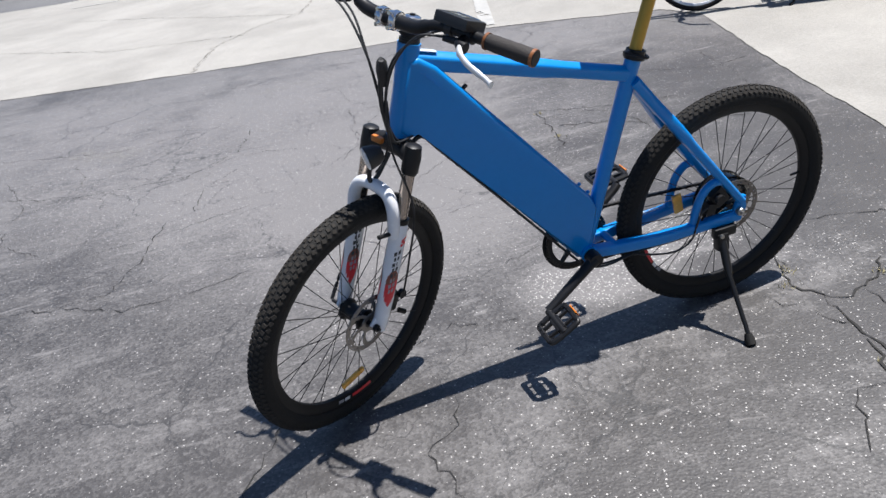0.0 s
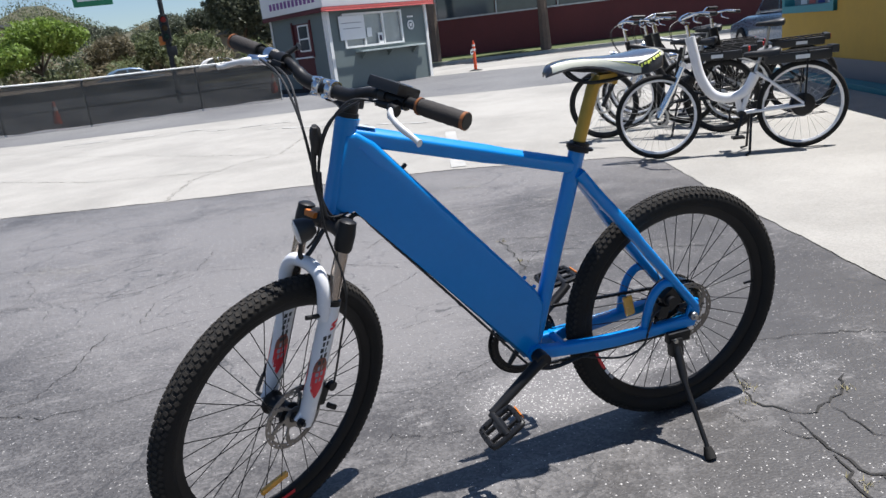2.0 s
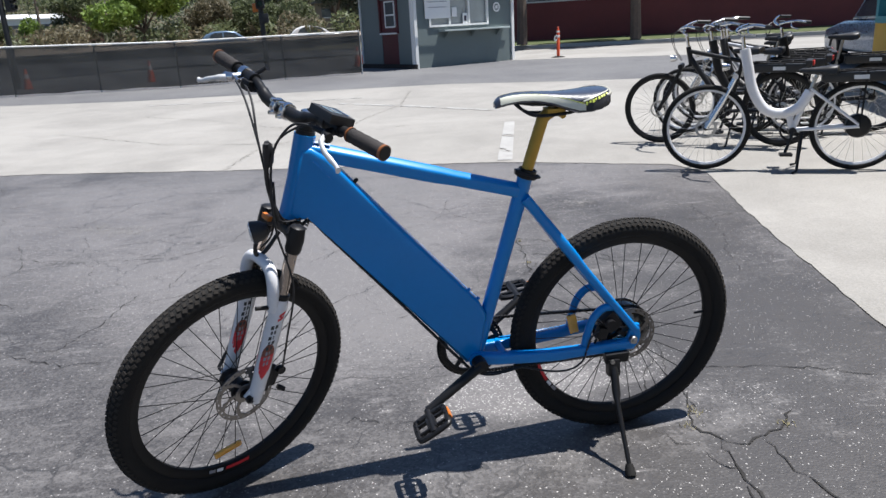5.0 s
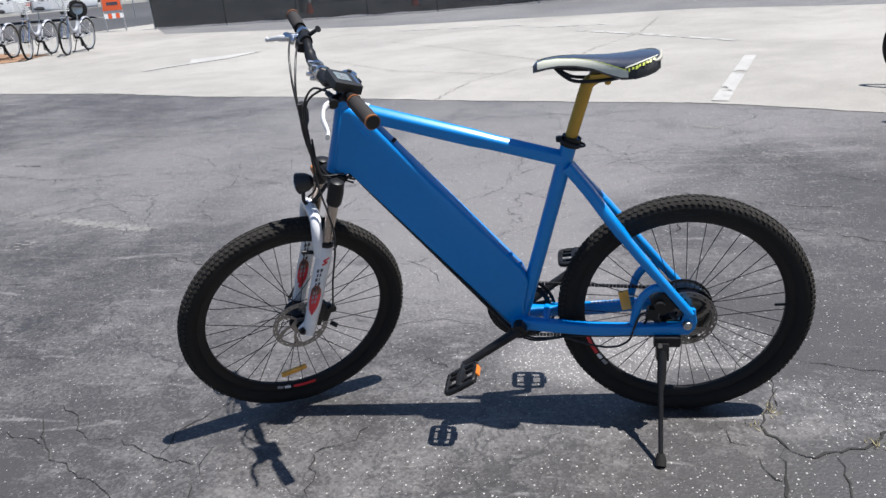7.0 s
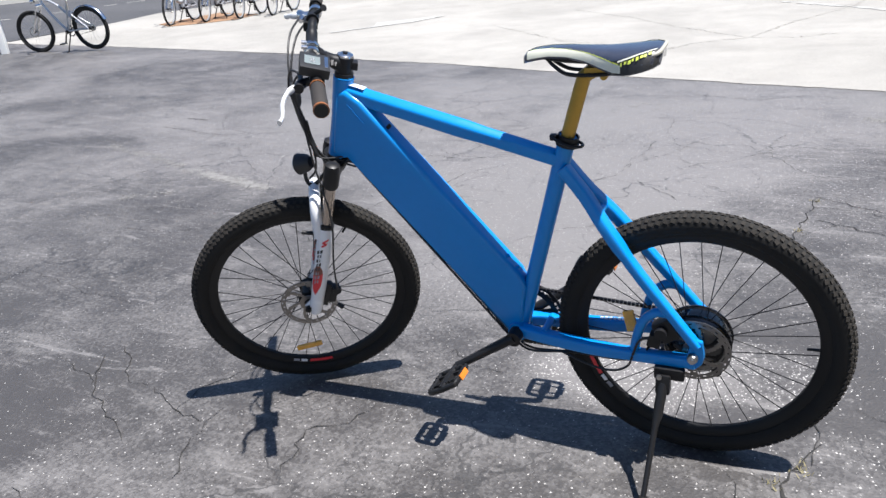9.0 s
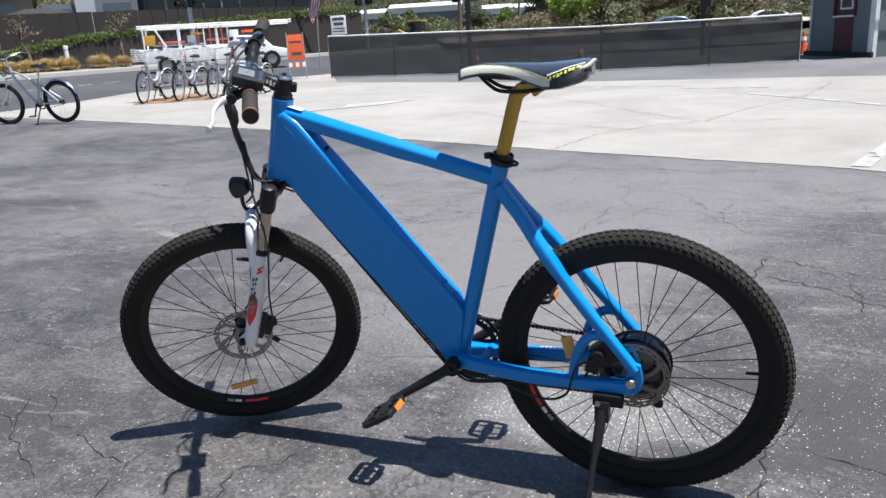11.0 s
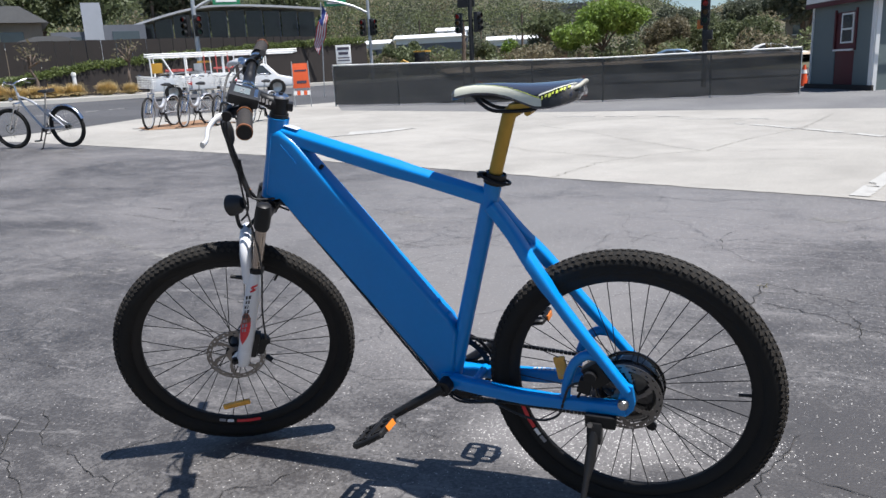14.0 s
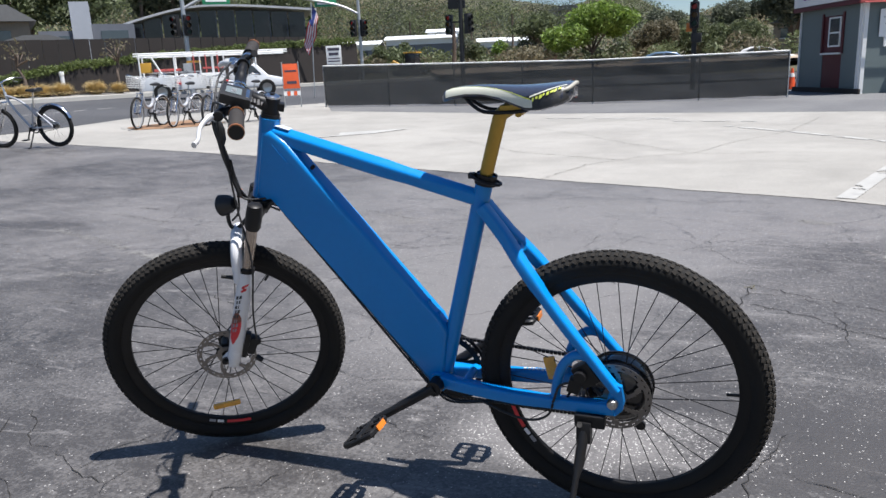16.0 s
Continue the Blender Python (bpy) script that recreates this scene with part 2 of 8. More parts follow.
    if vein:
        warp = noisy(2.5, 4, 0.7)
        shift = nt.nodes.new("ShaderNodeMix")
        shift.data_type = "RGBA"
        shift.blend_type = "ADD"
        shift.inputs[0].default_value = 0.35
        nt.links.new(co.outputs["Object"], shift.inputs[6])
        nt.links.new(warp.outputs["Color"], shift.inputs[7])
        web = nt.nodes.new("ShaderNodeTexVoronoi")
        web.feature = "DISTANCE_TO_EDGE"
        web.inputs["Scale"].default_value = 1.3
        nt.links.new(shift.outputs[2], web.inputs["Vector"])
        where = noisy(0.9, 2, 0.5)
        width = math_node("MULTIPLY_ADD", where.outputs["Fac"], 0.030, -0.0115)
        line = math_node("LESS_THAN", web.outputs["Distance"], width)
        hair = nt.nodes.new("ShaderNodeTexVoronoi")
        hair.feature = "DISTANCE_TO_EDGE"
        hair.inputs["Scale"].default_value = 4.2
        nt.links.new(shift.outputs[2], hair.inputs["Vector"])
        where_hair = noisy(1.3, 2, 0.5)
        thin = math_node("LESS_THAN", hair.outputs["Distance"], math_node("MULTIPLY_ADD", where_hair.outputs["Fac"], 0.075, -0.034))
        line = math_node("MAXIMUM", line, math_node("MULTIPLY", thin, 0.75))
        dark_mix = nt.nodes.new("ShaderNodeMix")
        dark_mix.data_type = "RGBA"
        nt.links.new(math_node("MULTIPLY", line, vein), dark_mix.inputs[0])
        nt.links.new(colour, dark_mix.inputs[6])
        dark_mix.inputs[7].default_value = (0.022, 0.021, 0.021, 1)
        colour = dark_mix.outputs[2]
        height = math_node("SUBTRACT", height, line)
    nt.links.new(colour, b.inputs["Base Color"])
    nt.links.new(math_node("MULTIPLY_ADD", stain.outputs["Fac"], 0.2, math_node("MULTIPLY_ADD", dots, -0.12, rough - 0.1)), b.inputs["Roughness"])
    b.inputs["Specular IOR Level"].default_value = spec
    b.inputs["Coat Weight"].default_value = sheen
    b.inputs["Coat Roughness"].default_value = 0.24
    bu = nt.nodes.new("ShaderNodeBump")
    bu.inputs["Strength"].default_value = bump
    bu.inputs["Distance"].default_value = 0.006
    nt.links.new(height, bu.inputs["Height"])
    nt.links.new(bu.outputs[0], b.inputs["Normal"])
    if sheen:
        fine = nt.nodes.new("ShaderNodeBump")
        fine.inputs["Strength"].default_value = 0.12
        fine.inputs["Distance"].default_value = 0.006
        nt.links.new(height, fine.inputs["Height"])
        nt.links.new(fine.outputs[0], b.inputs["Coat Normal"])
    return ma


# areas: worn tones, plus sun sheen and glints painted in as shade and chips
ASPHALT = ground_material("old asphalt", (0.043, 0.0395, 0.0382), (0.149, 0.141, 0.137), (0.58, 0.56, 0.53), 0.27, 0.55, 0.20, 0.6, 0.55, 0.65, 0.08,
    ((-2.2, 0.3, 1.7, 1.5, -0.085, -0.10), (-0.9, 3.5, 3.6, 1.7, 0.105, 0.08), (0.6, 3.7, 1.4, 0.8, 0.050, 0.05), (0.2, 1.6, 1.5, 1.1, 0.090, 0.0), (1.22, 1.5, 0.85, 1.6, -0.125, 0.04), (-0.6, 1.5, 0.9, 1.0, 0.085, 0.06), (0.68, 0.42, 0.26, 0.18, 0.150, 0.80), (-1.9, 3.2, 1.2, 1.0, 0.03, 0.05), (0.30, 0.30, 0.30, 0.17, 0.145, 0.85), (1.0, -0.72, 1.35, 0.60, -0.125, 0.16), (0.94, 0.06, 0.22, 0.16, 0.09, 0.3)))
ROADWAY = ground_material("driveway asphalt", (0.10, 0.10, 0.105), (0.16, 0.16, 0.16), (0.3, 0.3, 0.3), 0.03, 0.3)
STREET = ground_material("street asphalt", (0.045, 0.046, 0.05), (0.075, 0.075, 0.08), (0.2, 0.2, 0.2), 0.02, 0.25)
CONCRETE = ground_material("pale concrete", (0.225, 0.216, 0.198), (0.325, 0.312, 0.288), (0.25, 0.24, 0.22), 0.05, 0.35, 0.3)
CRACK = material("crack dirt", (0.02, 0.019, 0.018), 0.95, vary=0.5, scale=40)
PAINT_LINE = material("worn white line paint", (0.335, 0.33, 0.315), 0.75, vary=0.25, scale=12, bump=0.3)
BLUE = material("metallic blue paint", (0.005, 0.205, 0.57), 0.32, 0.0, vary=0.05, scale=60, coat=0.4, spec=0.25)
BLUE.node_tree.nodes["Principled BSDF"].inputs["Coat Roughness"].default_value = 0.14
BLACK = material("satin black metal", (0.010, 0.010, 0.011), 0.42, vary=0.3, scale=80, spec=0.3)
RIMBLACK = material("matt black rim", (0.006, 0.006, 0.0065), 0.55, vary=0.3, scale=80, spec=0.3)
DISC = material("worn brake steel", (0.20, 0.19, 0.18), 0.38, 1.0, vary=0.15, scale=150)
PLASTIC = material("black plastic", (0.014, 0.014, 0.015), 0.5, vary=0.25, scale=90, bump=0.1)
RUBBER = material("black tyre rubber", (0.011, 0.0105, 0.010), 0.8, vary=0.35, scale=60, bump=0.35, bump_scale=500, spec=0.3)
TREAD = material("dusty tyre tread", (0.031, 0.028, 0.025), 0.9, vary=0.4, scale=35, bump=0.3, bump_scale=400, spec=0.2)
WHITE = material("white fork paint", (0.72, 0.72, 0.74), 0.25, vary=0.05, scale=40, coat=0.5)
CHROME = material("polished aluminium", (0.72, 0.72, 0.73), 0.18, 1.0, vary=0.06, scale=120)
STEEL = material("brushed steel", (0.48, 0.47, 0.45), 0.32, 1.0, vary=0.12, scale=150)
TITAN = material("fork stanchion", (0.42, 0.36, 0.31), 0.25, 0.9, vary=0.06, scale=90)
GOLD = material("gold anodised aluminium", (0.40, 0.25, 0.045), 0.42, 0.6, vary=0.12, scale=70)
RED = material("red decal", (0.62, 0.02, 0.03), 0.35, vary=0.1, scale=60, coat=0.3)
GREYINK = material("grey decal", (0.25, 0.25, 0.27), 0.4, vary=0.1, scale=60)
ORANGE = material("orange plastic", (0.55, 0.16, 0.02), 0.35, vary=0.15, scale=80)
RINGBROWN = material("brown orange anodised ring", (0.19, 0.068, 0.020), 0.38, vary=0.2, scale=120)
DECALBROWN = material("brown decal", (0.20, 0.055, 0.035), 0.4, vary=0.2, scale=60, coat=0.3)
INKBLACK = material("black decal", (0.03, 0.03, 0.032), 0.4, vary=0.1, scale=60)
AMBER = material("amber reflector", (0.80, 0.38, 0.05), 0.25, vary=0.2, scale=250, bump=0.4, bump_scale=600, coat=0.4)
GRIP = material("brown rubber grip", (0.022, 0.018, 0.016), 0.75, vary=0.3, scale=120, bump=0.5, bump_scale=420)
LENS = material("clear lamp lens", (0.55, 0.57, 0.58), 0.12, 0.3, vary=0.15, scale=200, bump=0.4, bump_scale=300, coat=0.6)
SCREEN = material("grey display glass", (0.17, 0.195, 0.19), 0.15, vary=0.06, scale=30, coat=0.6)
NAVY = material("dark navy saddle vinyl", (0.026, 0.031, 0.050), 0.34, vary=0.2, scale=60, spec=0.8, coat=1.0, bump=0.15, bump_scale=500)
CREAM = material("cream saddle vinyl", (0.62, 0.62, 0.52), 0.42, vary=0.08, scale=60, bump=0.1, bump_scale=500)
LIME = material("lime saddle print", (0.56, 0.64, 0.09), 0.45, vary=0.1, scale=80)


# ---- wheels, shared by every bicycle ----
def smooth(pts, n=6):
    """A smooth line through pts."""
    pts = [Vector(p) for p in pts]
    res = []
    for i in range(len(pts) - 1):
        p0, p1, p2, p3 = pts[max(i - 1, 0)], pts[i], pts[i + 1], pts[min(i + 2, len(pts) - 1)]
        for k in range(n):
            t = k / n
            res.append(0.5 * ((2 * p1) + (p2 - p0) * t + (2 * p0 - 5 * p1 + 4 * p2 - p3) * t * t + (3 * p1 - p0 - 3 * p2 + p3) * t ** 3))
    return res + [pts[-1]]


def wheel(name, parent, m, radius=0.335, fat=0.027, rim_mat=None, tyre_mat=None, spokes=36, knobs=0, hub_r=0.022, rim_deep=0.030, spoke_mat=None, singly=False, hub_mat=None, label=""):
    """Rim with tyre, hub and spokes under it; the wheel lies in x and z, its axle along y."""
    rim_out = radius - 2 * fat + 0.012
    rim_in = rim_out - rim_deep
    g = Geo().lathe([(rim_out, -0.014), (rim_out - 0.008, -0.0145), (rim_in + 0.006, -0.011), (rim_in, -0.005), (rim_in, 0.005), (rim_in + 0.006, 0.011), (rim_out - 0.008, 0.0145), (rim_out, 0.014), (rim_out - 0.006, 0.0)], 72, True)
    rim = part(name, g, rim_mat or BLACK, parent, label)
    rim.matrix_local = m
    prof = []
    for i in range(14):
        a = radians(38 + 284 * i / 13)
        prof.append((radius - fat - fat * math.cos(a), fat * 0.98 * math.sin(a)))
    tyre = part("tyre", Geo().lathe(prof, 96, True), tyre_mat or RUBBER, rim)
    if knobs:
        g = Geo()
        rng = random.Random(5)
        for i in range(knobs):
            for row, (off, wide, long) in enumerate(((-52, 0.0085, 0.0105), (-27, 0.0095, 0.0080), (0, 0.0085, 0.0100), (27, 0.0095, 0.0080), (52, 0.0085, 0.0105))):
                a = 2 * math.pi * (i + (0.5 if row in (1, 3) else 0.0)) / knobs
                tilt = radians(off)
                q = Matrix.Rotation(-a, 4, "Y") @ Matrix.Translation((radius - fat, 0, 0)) @ Matrix.Rotation(tilt, 4, "Z") @ Matrix.Translation((fat - 0.001 + rng.uniform(-0.0004, 0.0004), 0, 0)) @ Matrix.Rotation(rng.uniform(-0.1, 0.1) + radians(off) * 0.5, 4, "X")
                g.box((0.0052, wide, long), q)
        part("tread", g, TREAD, tyre, "dusty knobbly tread blocks", 0)
    hub = part("hub", Geo().lathe([(0.006, -0.055), (0.006, -0.040), (hub_r, -0.034), (hub_r, -0.028), (hub_r * 0.75, -0.022), (hub_r * 0.75, 0.022), (hub_r, 0.028), (hub_r, 0.034), (0.006, 0.040), (0.006, 0.055)], 28), hub_mat or BLACK, rim)

    def one(i):
        side = 1 if i % 2 else -1
        a = 2 * math.pi * i / spokes
        lead = radians(38 if (i // 2) % 2 else -38)
        p0 = (hub_r * 0.9 * math.cos(a + lead), side * 0.030, hub_r * 0.9 * math.sin(a + lead))
        p1 = ((rim_in + 0.003) * math.cos(a), side * 0.004, (rim_in + 0.003) * math.sin(a))
        return Geo().sweep([p0, p1], 0.0012, 5, caps=False)

    if singly:
        base = [mesh_of("spoke", one(i), spoke_mat or BLACK) for i in range(4)]
        for i in range(spokes):
            sp = new("spoke", base[i % 4])
            sp.parent = rim
            sp.matrix_local = Matrix.Rotation(-2 * math.pi * (i - i % 4) / spokes, 4, "Y")
    else:
        g = Geo()
        for i in range(spokes):
            q = one(i)
            g.add(q.v, q.f)
        part("spokes", g, spoke_mat or STEEL, rim)
    return rim


def brake_disc(parent, y, radius=0.080):
    """A drilled rotor cut from one sheet: friction ring, six swept arms and a carrier."""
    n, rs = 120, [0.014, 0.020, 0.027, 0.034, 0.041, 0.048, 0.055, 0.062, radius - 0.014, radius - 0.010, radius - 0.006, radius - 0.003, radius]

    def kept(i, k):
        if k < 2:
            return True
        if k >= 8:
            return not ((k == 9 and i % 8 in (0, 1)) or (k == 10 and i % 8 in (4, 5)))
        return (i + 0.5 - 1.6 * (k - 2)) % 20 < (5 if k in (2, 7) else 4)

    g = Geo()
    for dy in (-0.0011, 0.0011):
        for i in range(n):
            t = 2 * math.pi * i / n
            g.v += [(r * math.cos(t), y + dy, r * math.sin(t)) for r in rs]
    k1 = len(rs)

    def at(i, k, layer):
        return layer * n * k1 + (i % n) * k1 + k

    for i in range(n):
        for k in range(k1 - 1):
            if not kept(i, k):
                continue
            for layer in (0, 1):
                g.f.append((at(i, k, layer), at(i, k + 1, layer), at(i + 1, k + 1, layer), at(i + 1, k, layer)))
            for gone, p, q in ((k == 0 or not kept(i, k - 1), (i, k), (i + 1, k)), (k == k1 - 2 or not kept(i, k + 1), (i, k + 1), (i + 1, k + 1)), (not kept((i - 1) % n, k), (i, k), (i, k + 1)), (not kept((i + 1) % n, k), (i + 1, k), (i + 1, k + 1))):
                if gone:
                    g.f.append((at(*p, 0), at(*q, 0), at(*q, 1), at(*p, 1)))
    used = sorted({q for f in g.f for q in f})
    index = {q: i for i, q in enumerate(used)}
    g.v, g.f = [g.v[q] for q in used], [tuple(index[q] for q in f) for f in g.f]
    return part("brake_disc", g, DISC, parent, "drilled steel brake disc")


# ---- the blue electric bicycle; x runs to its tail, y to its right side ----
ROOT = Matrix.Translation((0.54, 0.033, 0)) @ Matrix.Rotation(radians(1.9), 4, "Z") @ Matrix.Translation((-0.54, 0, 0)) @ Matrix.Rotation(radians(5.66), 4, "X")
bike = thing("electric_bicycle", "bright blue electric mountain bicycle leaning on its kickstand on cracked asphalt", "bicycle", ROOT)
SA = radians(73.5)
H0 = Vector((-0.370, 0, 0.777))
zf = Vector((math.cos(SA), 0, math.sin(SA)))
xf = Vector((math.sin(SA), 0, -math.cos(SA)))
STEER = Matrix.Translation(H0) @ Matrix(((xf.x, 0, zf.x, 0), (0, 1, 0, 0), (xf.z, 0, zf.z, 0), (0, 0, 0, 1))) @ Matrix.Rotation(radians(32.5), 4, "Z")
FORK = STEER @ Matrix.Rotation(radians(1.4), 4, "X")  # the fork hangs a little out of line under the weight
BB = Vector((0.098, 0, 0.308))
REAR = Vector((0.54, 0, 0.335))


def steer_part(name, geo, mat, parent=bike, label="", angle=38):
    return part(name, geo.moved(STEER), mat, parent, label, angle)


def fork_part(name, geo, mat, parent=bike, label="", angle=38):
    return part(name, geo.moved(FORK), mat, parent, label, angle)


BARS = STEER @ Matrix.Translation((0.017, -0.010, 0.272)) @ Matrix.Rotation(radians(3.2), 4, "X") @ Matrix.Diagonal((1, 0.90, 1, 1)) @ Matrix.Translation((0, 0, -0.265))


def bar_part(name, geo, mat, parent=bike, label="", angle=38):
    return part(name, geo.moved(BARS), mat, parent, label, angle)


# frame
frame_main = part("frame", Geo().sweep([tuple(H0), tuple(H0 + zf * 0.10), tuple(H0 + zf * 0.212)], [0.0265, 0.024, 0.0265], 24), BLUE, bike, "blue welded aluminium frame")
g = Geo()
top = smooth([(-0.318, 0, 0.945), (-0.05, 0, 0.866), (0.232, 0, 0.784)], 6)
half_tube = [(0.0, 1.0), (0.16, 0.985), (0.30, 0.915), (0.60, 0.735), (0.86, 0.56), (0.96, 0.44), (0.99, 0.25), (0.99, -0.55), (0.93, -0.80), (0.75, -0.95), (0.4, -1.0)]
tube_section = half_tube + [(0.0, -1.0)] + [(-c, d) for c, d in reversed(half_tube[1:])]
g.sweep(top, [0.0215] * 8 + [0.0190] * 5, flat=0.95, section=tube_section)
part("top_tube", g, BLUE, frame_main)
g = Geo()
box_line = [(-0.326, 0.948), (-0.300, 0.950), (-0.262, 0.922), (0.110, 0.482), (0.128, 0.44), (0.110, 0.330), (0.097, 0.296), (0.066, 0.300), (-0.322, 0.790), (-0.352, 0.783), (-0.372, 0.786)]
g.slab(box_line, -0.0285, 0.0235, 0.011, 4)
part("battery_tube", g, BLUE, frame_main, "wide blue battery housing serving as down tube", 50)
seam = Geo().slab([(-0.300, 0.915), (-0.262, 0.868), (-0.259, 0.870), (-0.297, 0.917)], -0.0305, -0.027)
part("battery_seam", seam, BLUE, frame_main)
g = Geo()
g.sweep([(0.098, 0, 0.30), (0.247, 0, 0.838)], [0.0195, 0.0205], 22)
part("seat_tube", g, BLUE, frame_main)
g = Geo().lathe([(0.025, -0.039), (0.025, 0.039)], 28, m=Matrix.Translation(BB))
part("bottom_bracket_shell", g, BLUE, frame_main)
for s in (-1, 1):
    g = Geo().sweep(smooth([(0.236, s * 0.013, 0.768), (0.29, s * 0.019, 0.698), (0.340, s * 0.042, 0.632), (0.42, s * 0.059, 0.525), (0.548, s * 0.072, 0.363)], 5), [0.0186] * 13 + [0.0160] * 4 + [0.0142] * 4, 20, 0.78, (0, 1, 0), square=0.5)
    part("seat_stay", g, BLUE, frame_main)
    g = Geo().sweep(smooth([(0.108, s * 0.030, 0.312), (0.19, s * 0.042, 0.309), (0.33, s * 0.056, 0.307), (0.545, s * 0.071, 0.318)], 5), [0.0165] * 11 + [0.0150] * 5, 20, 1.0, (0, 1, 0), square=0.55)
    part("chain_stay", g, BLUE, frame_main)
    g = Geo().slab([(0.485, 0.300), (0.548, 0.302), (0.562, 0.318), (0.566, 0.340), (0.560, 0.378), (0.546, 0.382), (0.532, 0.360), (0.526, 0.335), (0.490, 0.330)], s * 0.071 - 0.006, s * 0.071 + 0.006, 0.002, 1)
    part("dropout", g, BLUE, frame_main)
    g = Geo().sweep(smooth([(0.404, s * 0.060, 0.318), (0.410, s * 0.061, 0.360), (0.425, s * 0.062, 0.408), (0.455, s * 0.064, 0.438), (0.492, s * 0.066, 0.437)], 5), 0.0115, 12, 1.0, (0, 1, 0))
    part("brace", g, BLUE, frame_main)
g = Geo().sweep(smooth([(0.330, -0.038, 0.645), (0.318, -0.018, 0.660), (0.318, 0.018, 0.660), (0.330, 0.038, 0.645)], 4), 0.011, 12, 1.0)
part("seat_stay_bridge", g, BLUE, frame_main)
g = Geo().sweep([(0.172, -0.042, 0.318), (0.172, 0.042, 0.318)], 0.011, 12)
part("chain_stay_bridge", g, BLUE, frame_main)
for x, z in ((0.075, 0.515), (0.100, 0.485), (-0.205, 0.852)):
    part("bolt", Geo().lathe([(0.005, 0.0), (0.005, 0.012), (0.002, 0.014)], 10, m=Matrix.Translation((x, -0.012, z)) @ Matrix.Rotation(radians(50), 4, "Y") @ Matrix.Rotation(radians(90), 4, "X")), BLUE if x > -0.1 else BLACK, frame_main)
part("sticker", Geo().box((0.045, 0.020, 0.0012), Matrix.Translation((-0.275, -0.004, 0.9555)) @ Matrix.Rotation(radians(16.6), 4, "Y")), material("clear sticker", (0.55, 0.66, 0.78), 0.2, vary=0.1), frame_main, "small pale sticker")
part("frame_label", Geo().box((0.012, 0.002, 0.016), Matrix.Translation((0.266, -0.0305, 0.728)) @ Matrix.Rotation(radians(38), 4, "Y")), material("worn gold label", (0.42, 0.36, 0.12), 0.5), frame_main)
for i in range(7):
    part("stay_print", Geo().box((0.008, 0.011 if i % 3 else 0.008, 0.0012), Matrix.Translation((0.300 + i * 0.011, 0.0535 + i * 0.0010, 0.3245))), WHITE, frame_main, "small white printed bar")
# cable along the underside of the battery housing
g = Geo()
for dy in (-0.025, -0.014):
    g.sweep(smooth([(-0.36, dy, 0.735), (-0.322, dy, 0.768), (-0.276, dy, 0.7155), (-0.116, dy, 0.5185), (0.054, dy, 0.3055), (0.088, dy, 0.270), (0.14, dy - 0.02, 0.262), (0.25, -0.05, 0.28), (0.40, -0.062, 0.292), (0.44, -0.06, 0.34)], 6), 0.0032, 8)
part("cable", g, PLASTIC, bike)
for x, z in ((-0.245, 0.668), (-0.10, 0.488), (0.01, 0.350)):
    part("cable_tie", Geo().box((0.007, 0.026, 0.007), Matrix.Translation((x + 0.004, -0.010, z + 0.004)) @ Matrix.Rotation(radians(50), 4, "Y")), PLASTIC, bike)

# seat post, clamp and saddle
post = Geo().sweep(smooth([(0.244, 0, 0.828), (0.283, 0, 0.955), (0.292, 0, 0.975), (0.312, 0, 0.987)], 5), 0.0157, 20)
part("seat_post", post, GOLD, bike, "gold anodised aluminium seat post")
g = Geo().box((0.050, 0.040, 0.018), Matrix.Translation((0.318, 0, 0.988)), 0.005)
g.sweep([(0.335, -0.02, 0.978), (0.335, 0.02, 0.978)], 0.008, 12)
part("post_head", g, GOLD, bike)
g = Geo().lathe([(0.0215, -0.010), (0.0245, -0.009), (0.0245, 0.009), (0.0215, 0.010)], 28, True, m=Matrix.Translation((0.2475, 0, 0.832)) @ Matrix.Rotation(radians(15), 4, "Y") @ Matrix.Rotation(radians(90), 4, "X"))
g.lathe([(0.024, -0.005), (0.0265, -0.004), (0.0265, 0.004), (0.024, 0.005)], 28, True, m=Matrix.Translation((0.2455, 0, 0.822)) @ Matrix.Rotation(radians(15), 4, "Y") @ Matrix.Rotation(radians(90), 4, "X"))
g.sweep(smooth([(0.262, -0.016, 0.822), (0.271, -0.015, 0.819), (0.279, -0.008, 0.817), (0.280, 0.004, 0.817), (0.273, 0.013, 0.818), (0.264, 0.015, 0.822)], 5), 0.0034, 8)
g.box((0.016, 0.016, 0.014), Matrix.Translation((0.218, -0.012, 0.840)), 0.004)
g.sweep(smooth([(0.270, -0.022, 0.822), (0.262, -0.028, 0.823), (0.243, -0.030, 0.831), (0.222, -0.025, 0.840), (0.212, -0.016, 0.843)], 4), 0.0034, 8)
part("seat_clamp", g, BLACK, bike, "black quick release seat clamp")


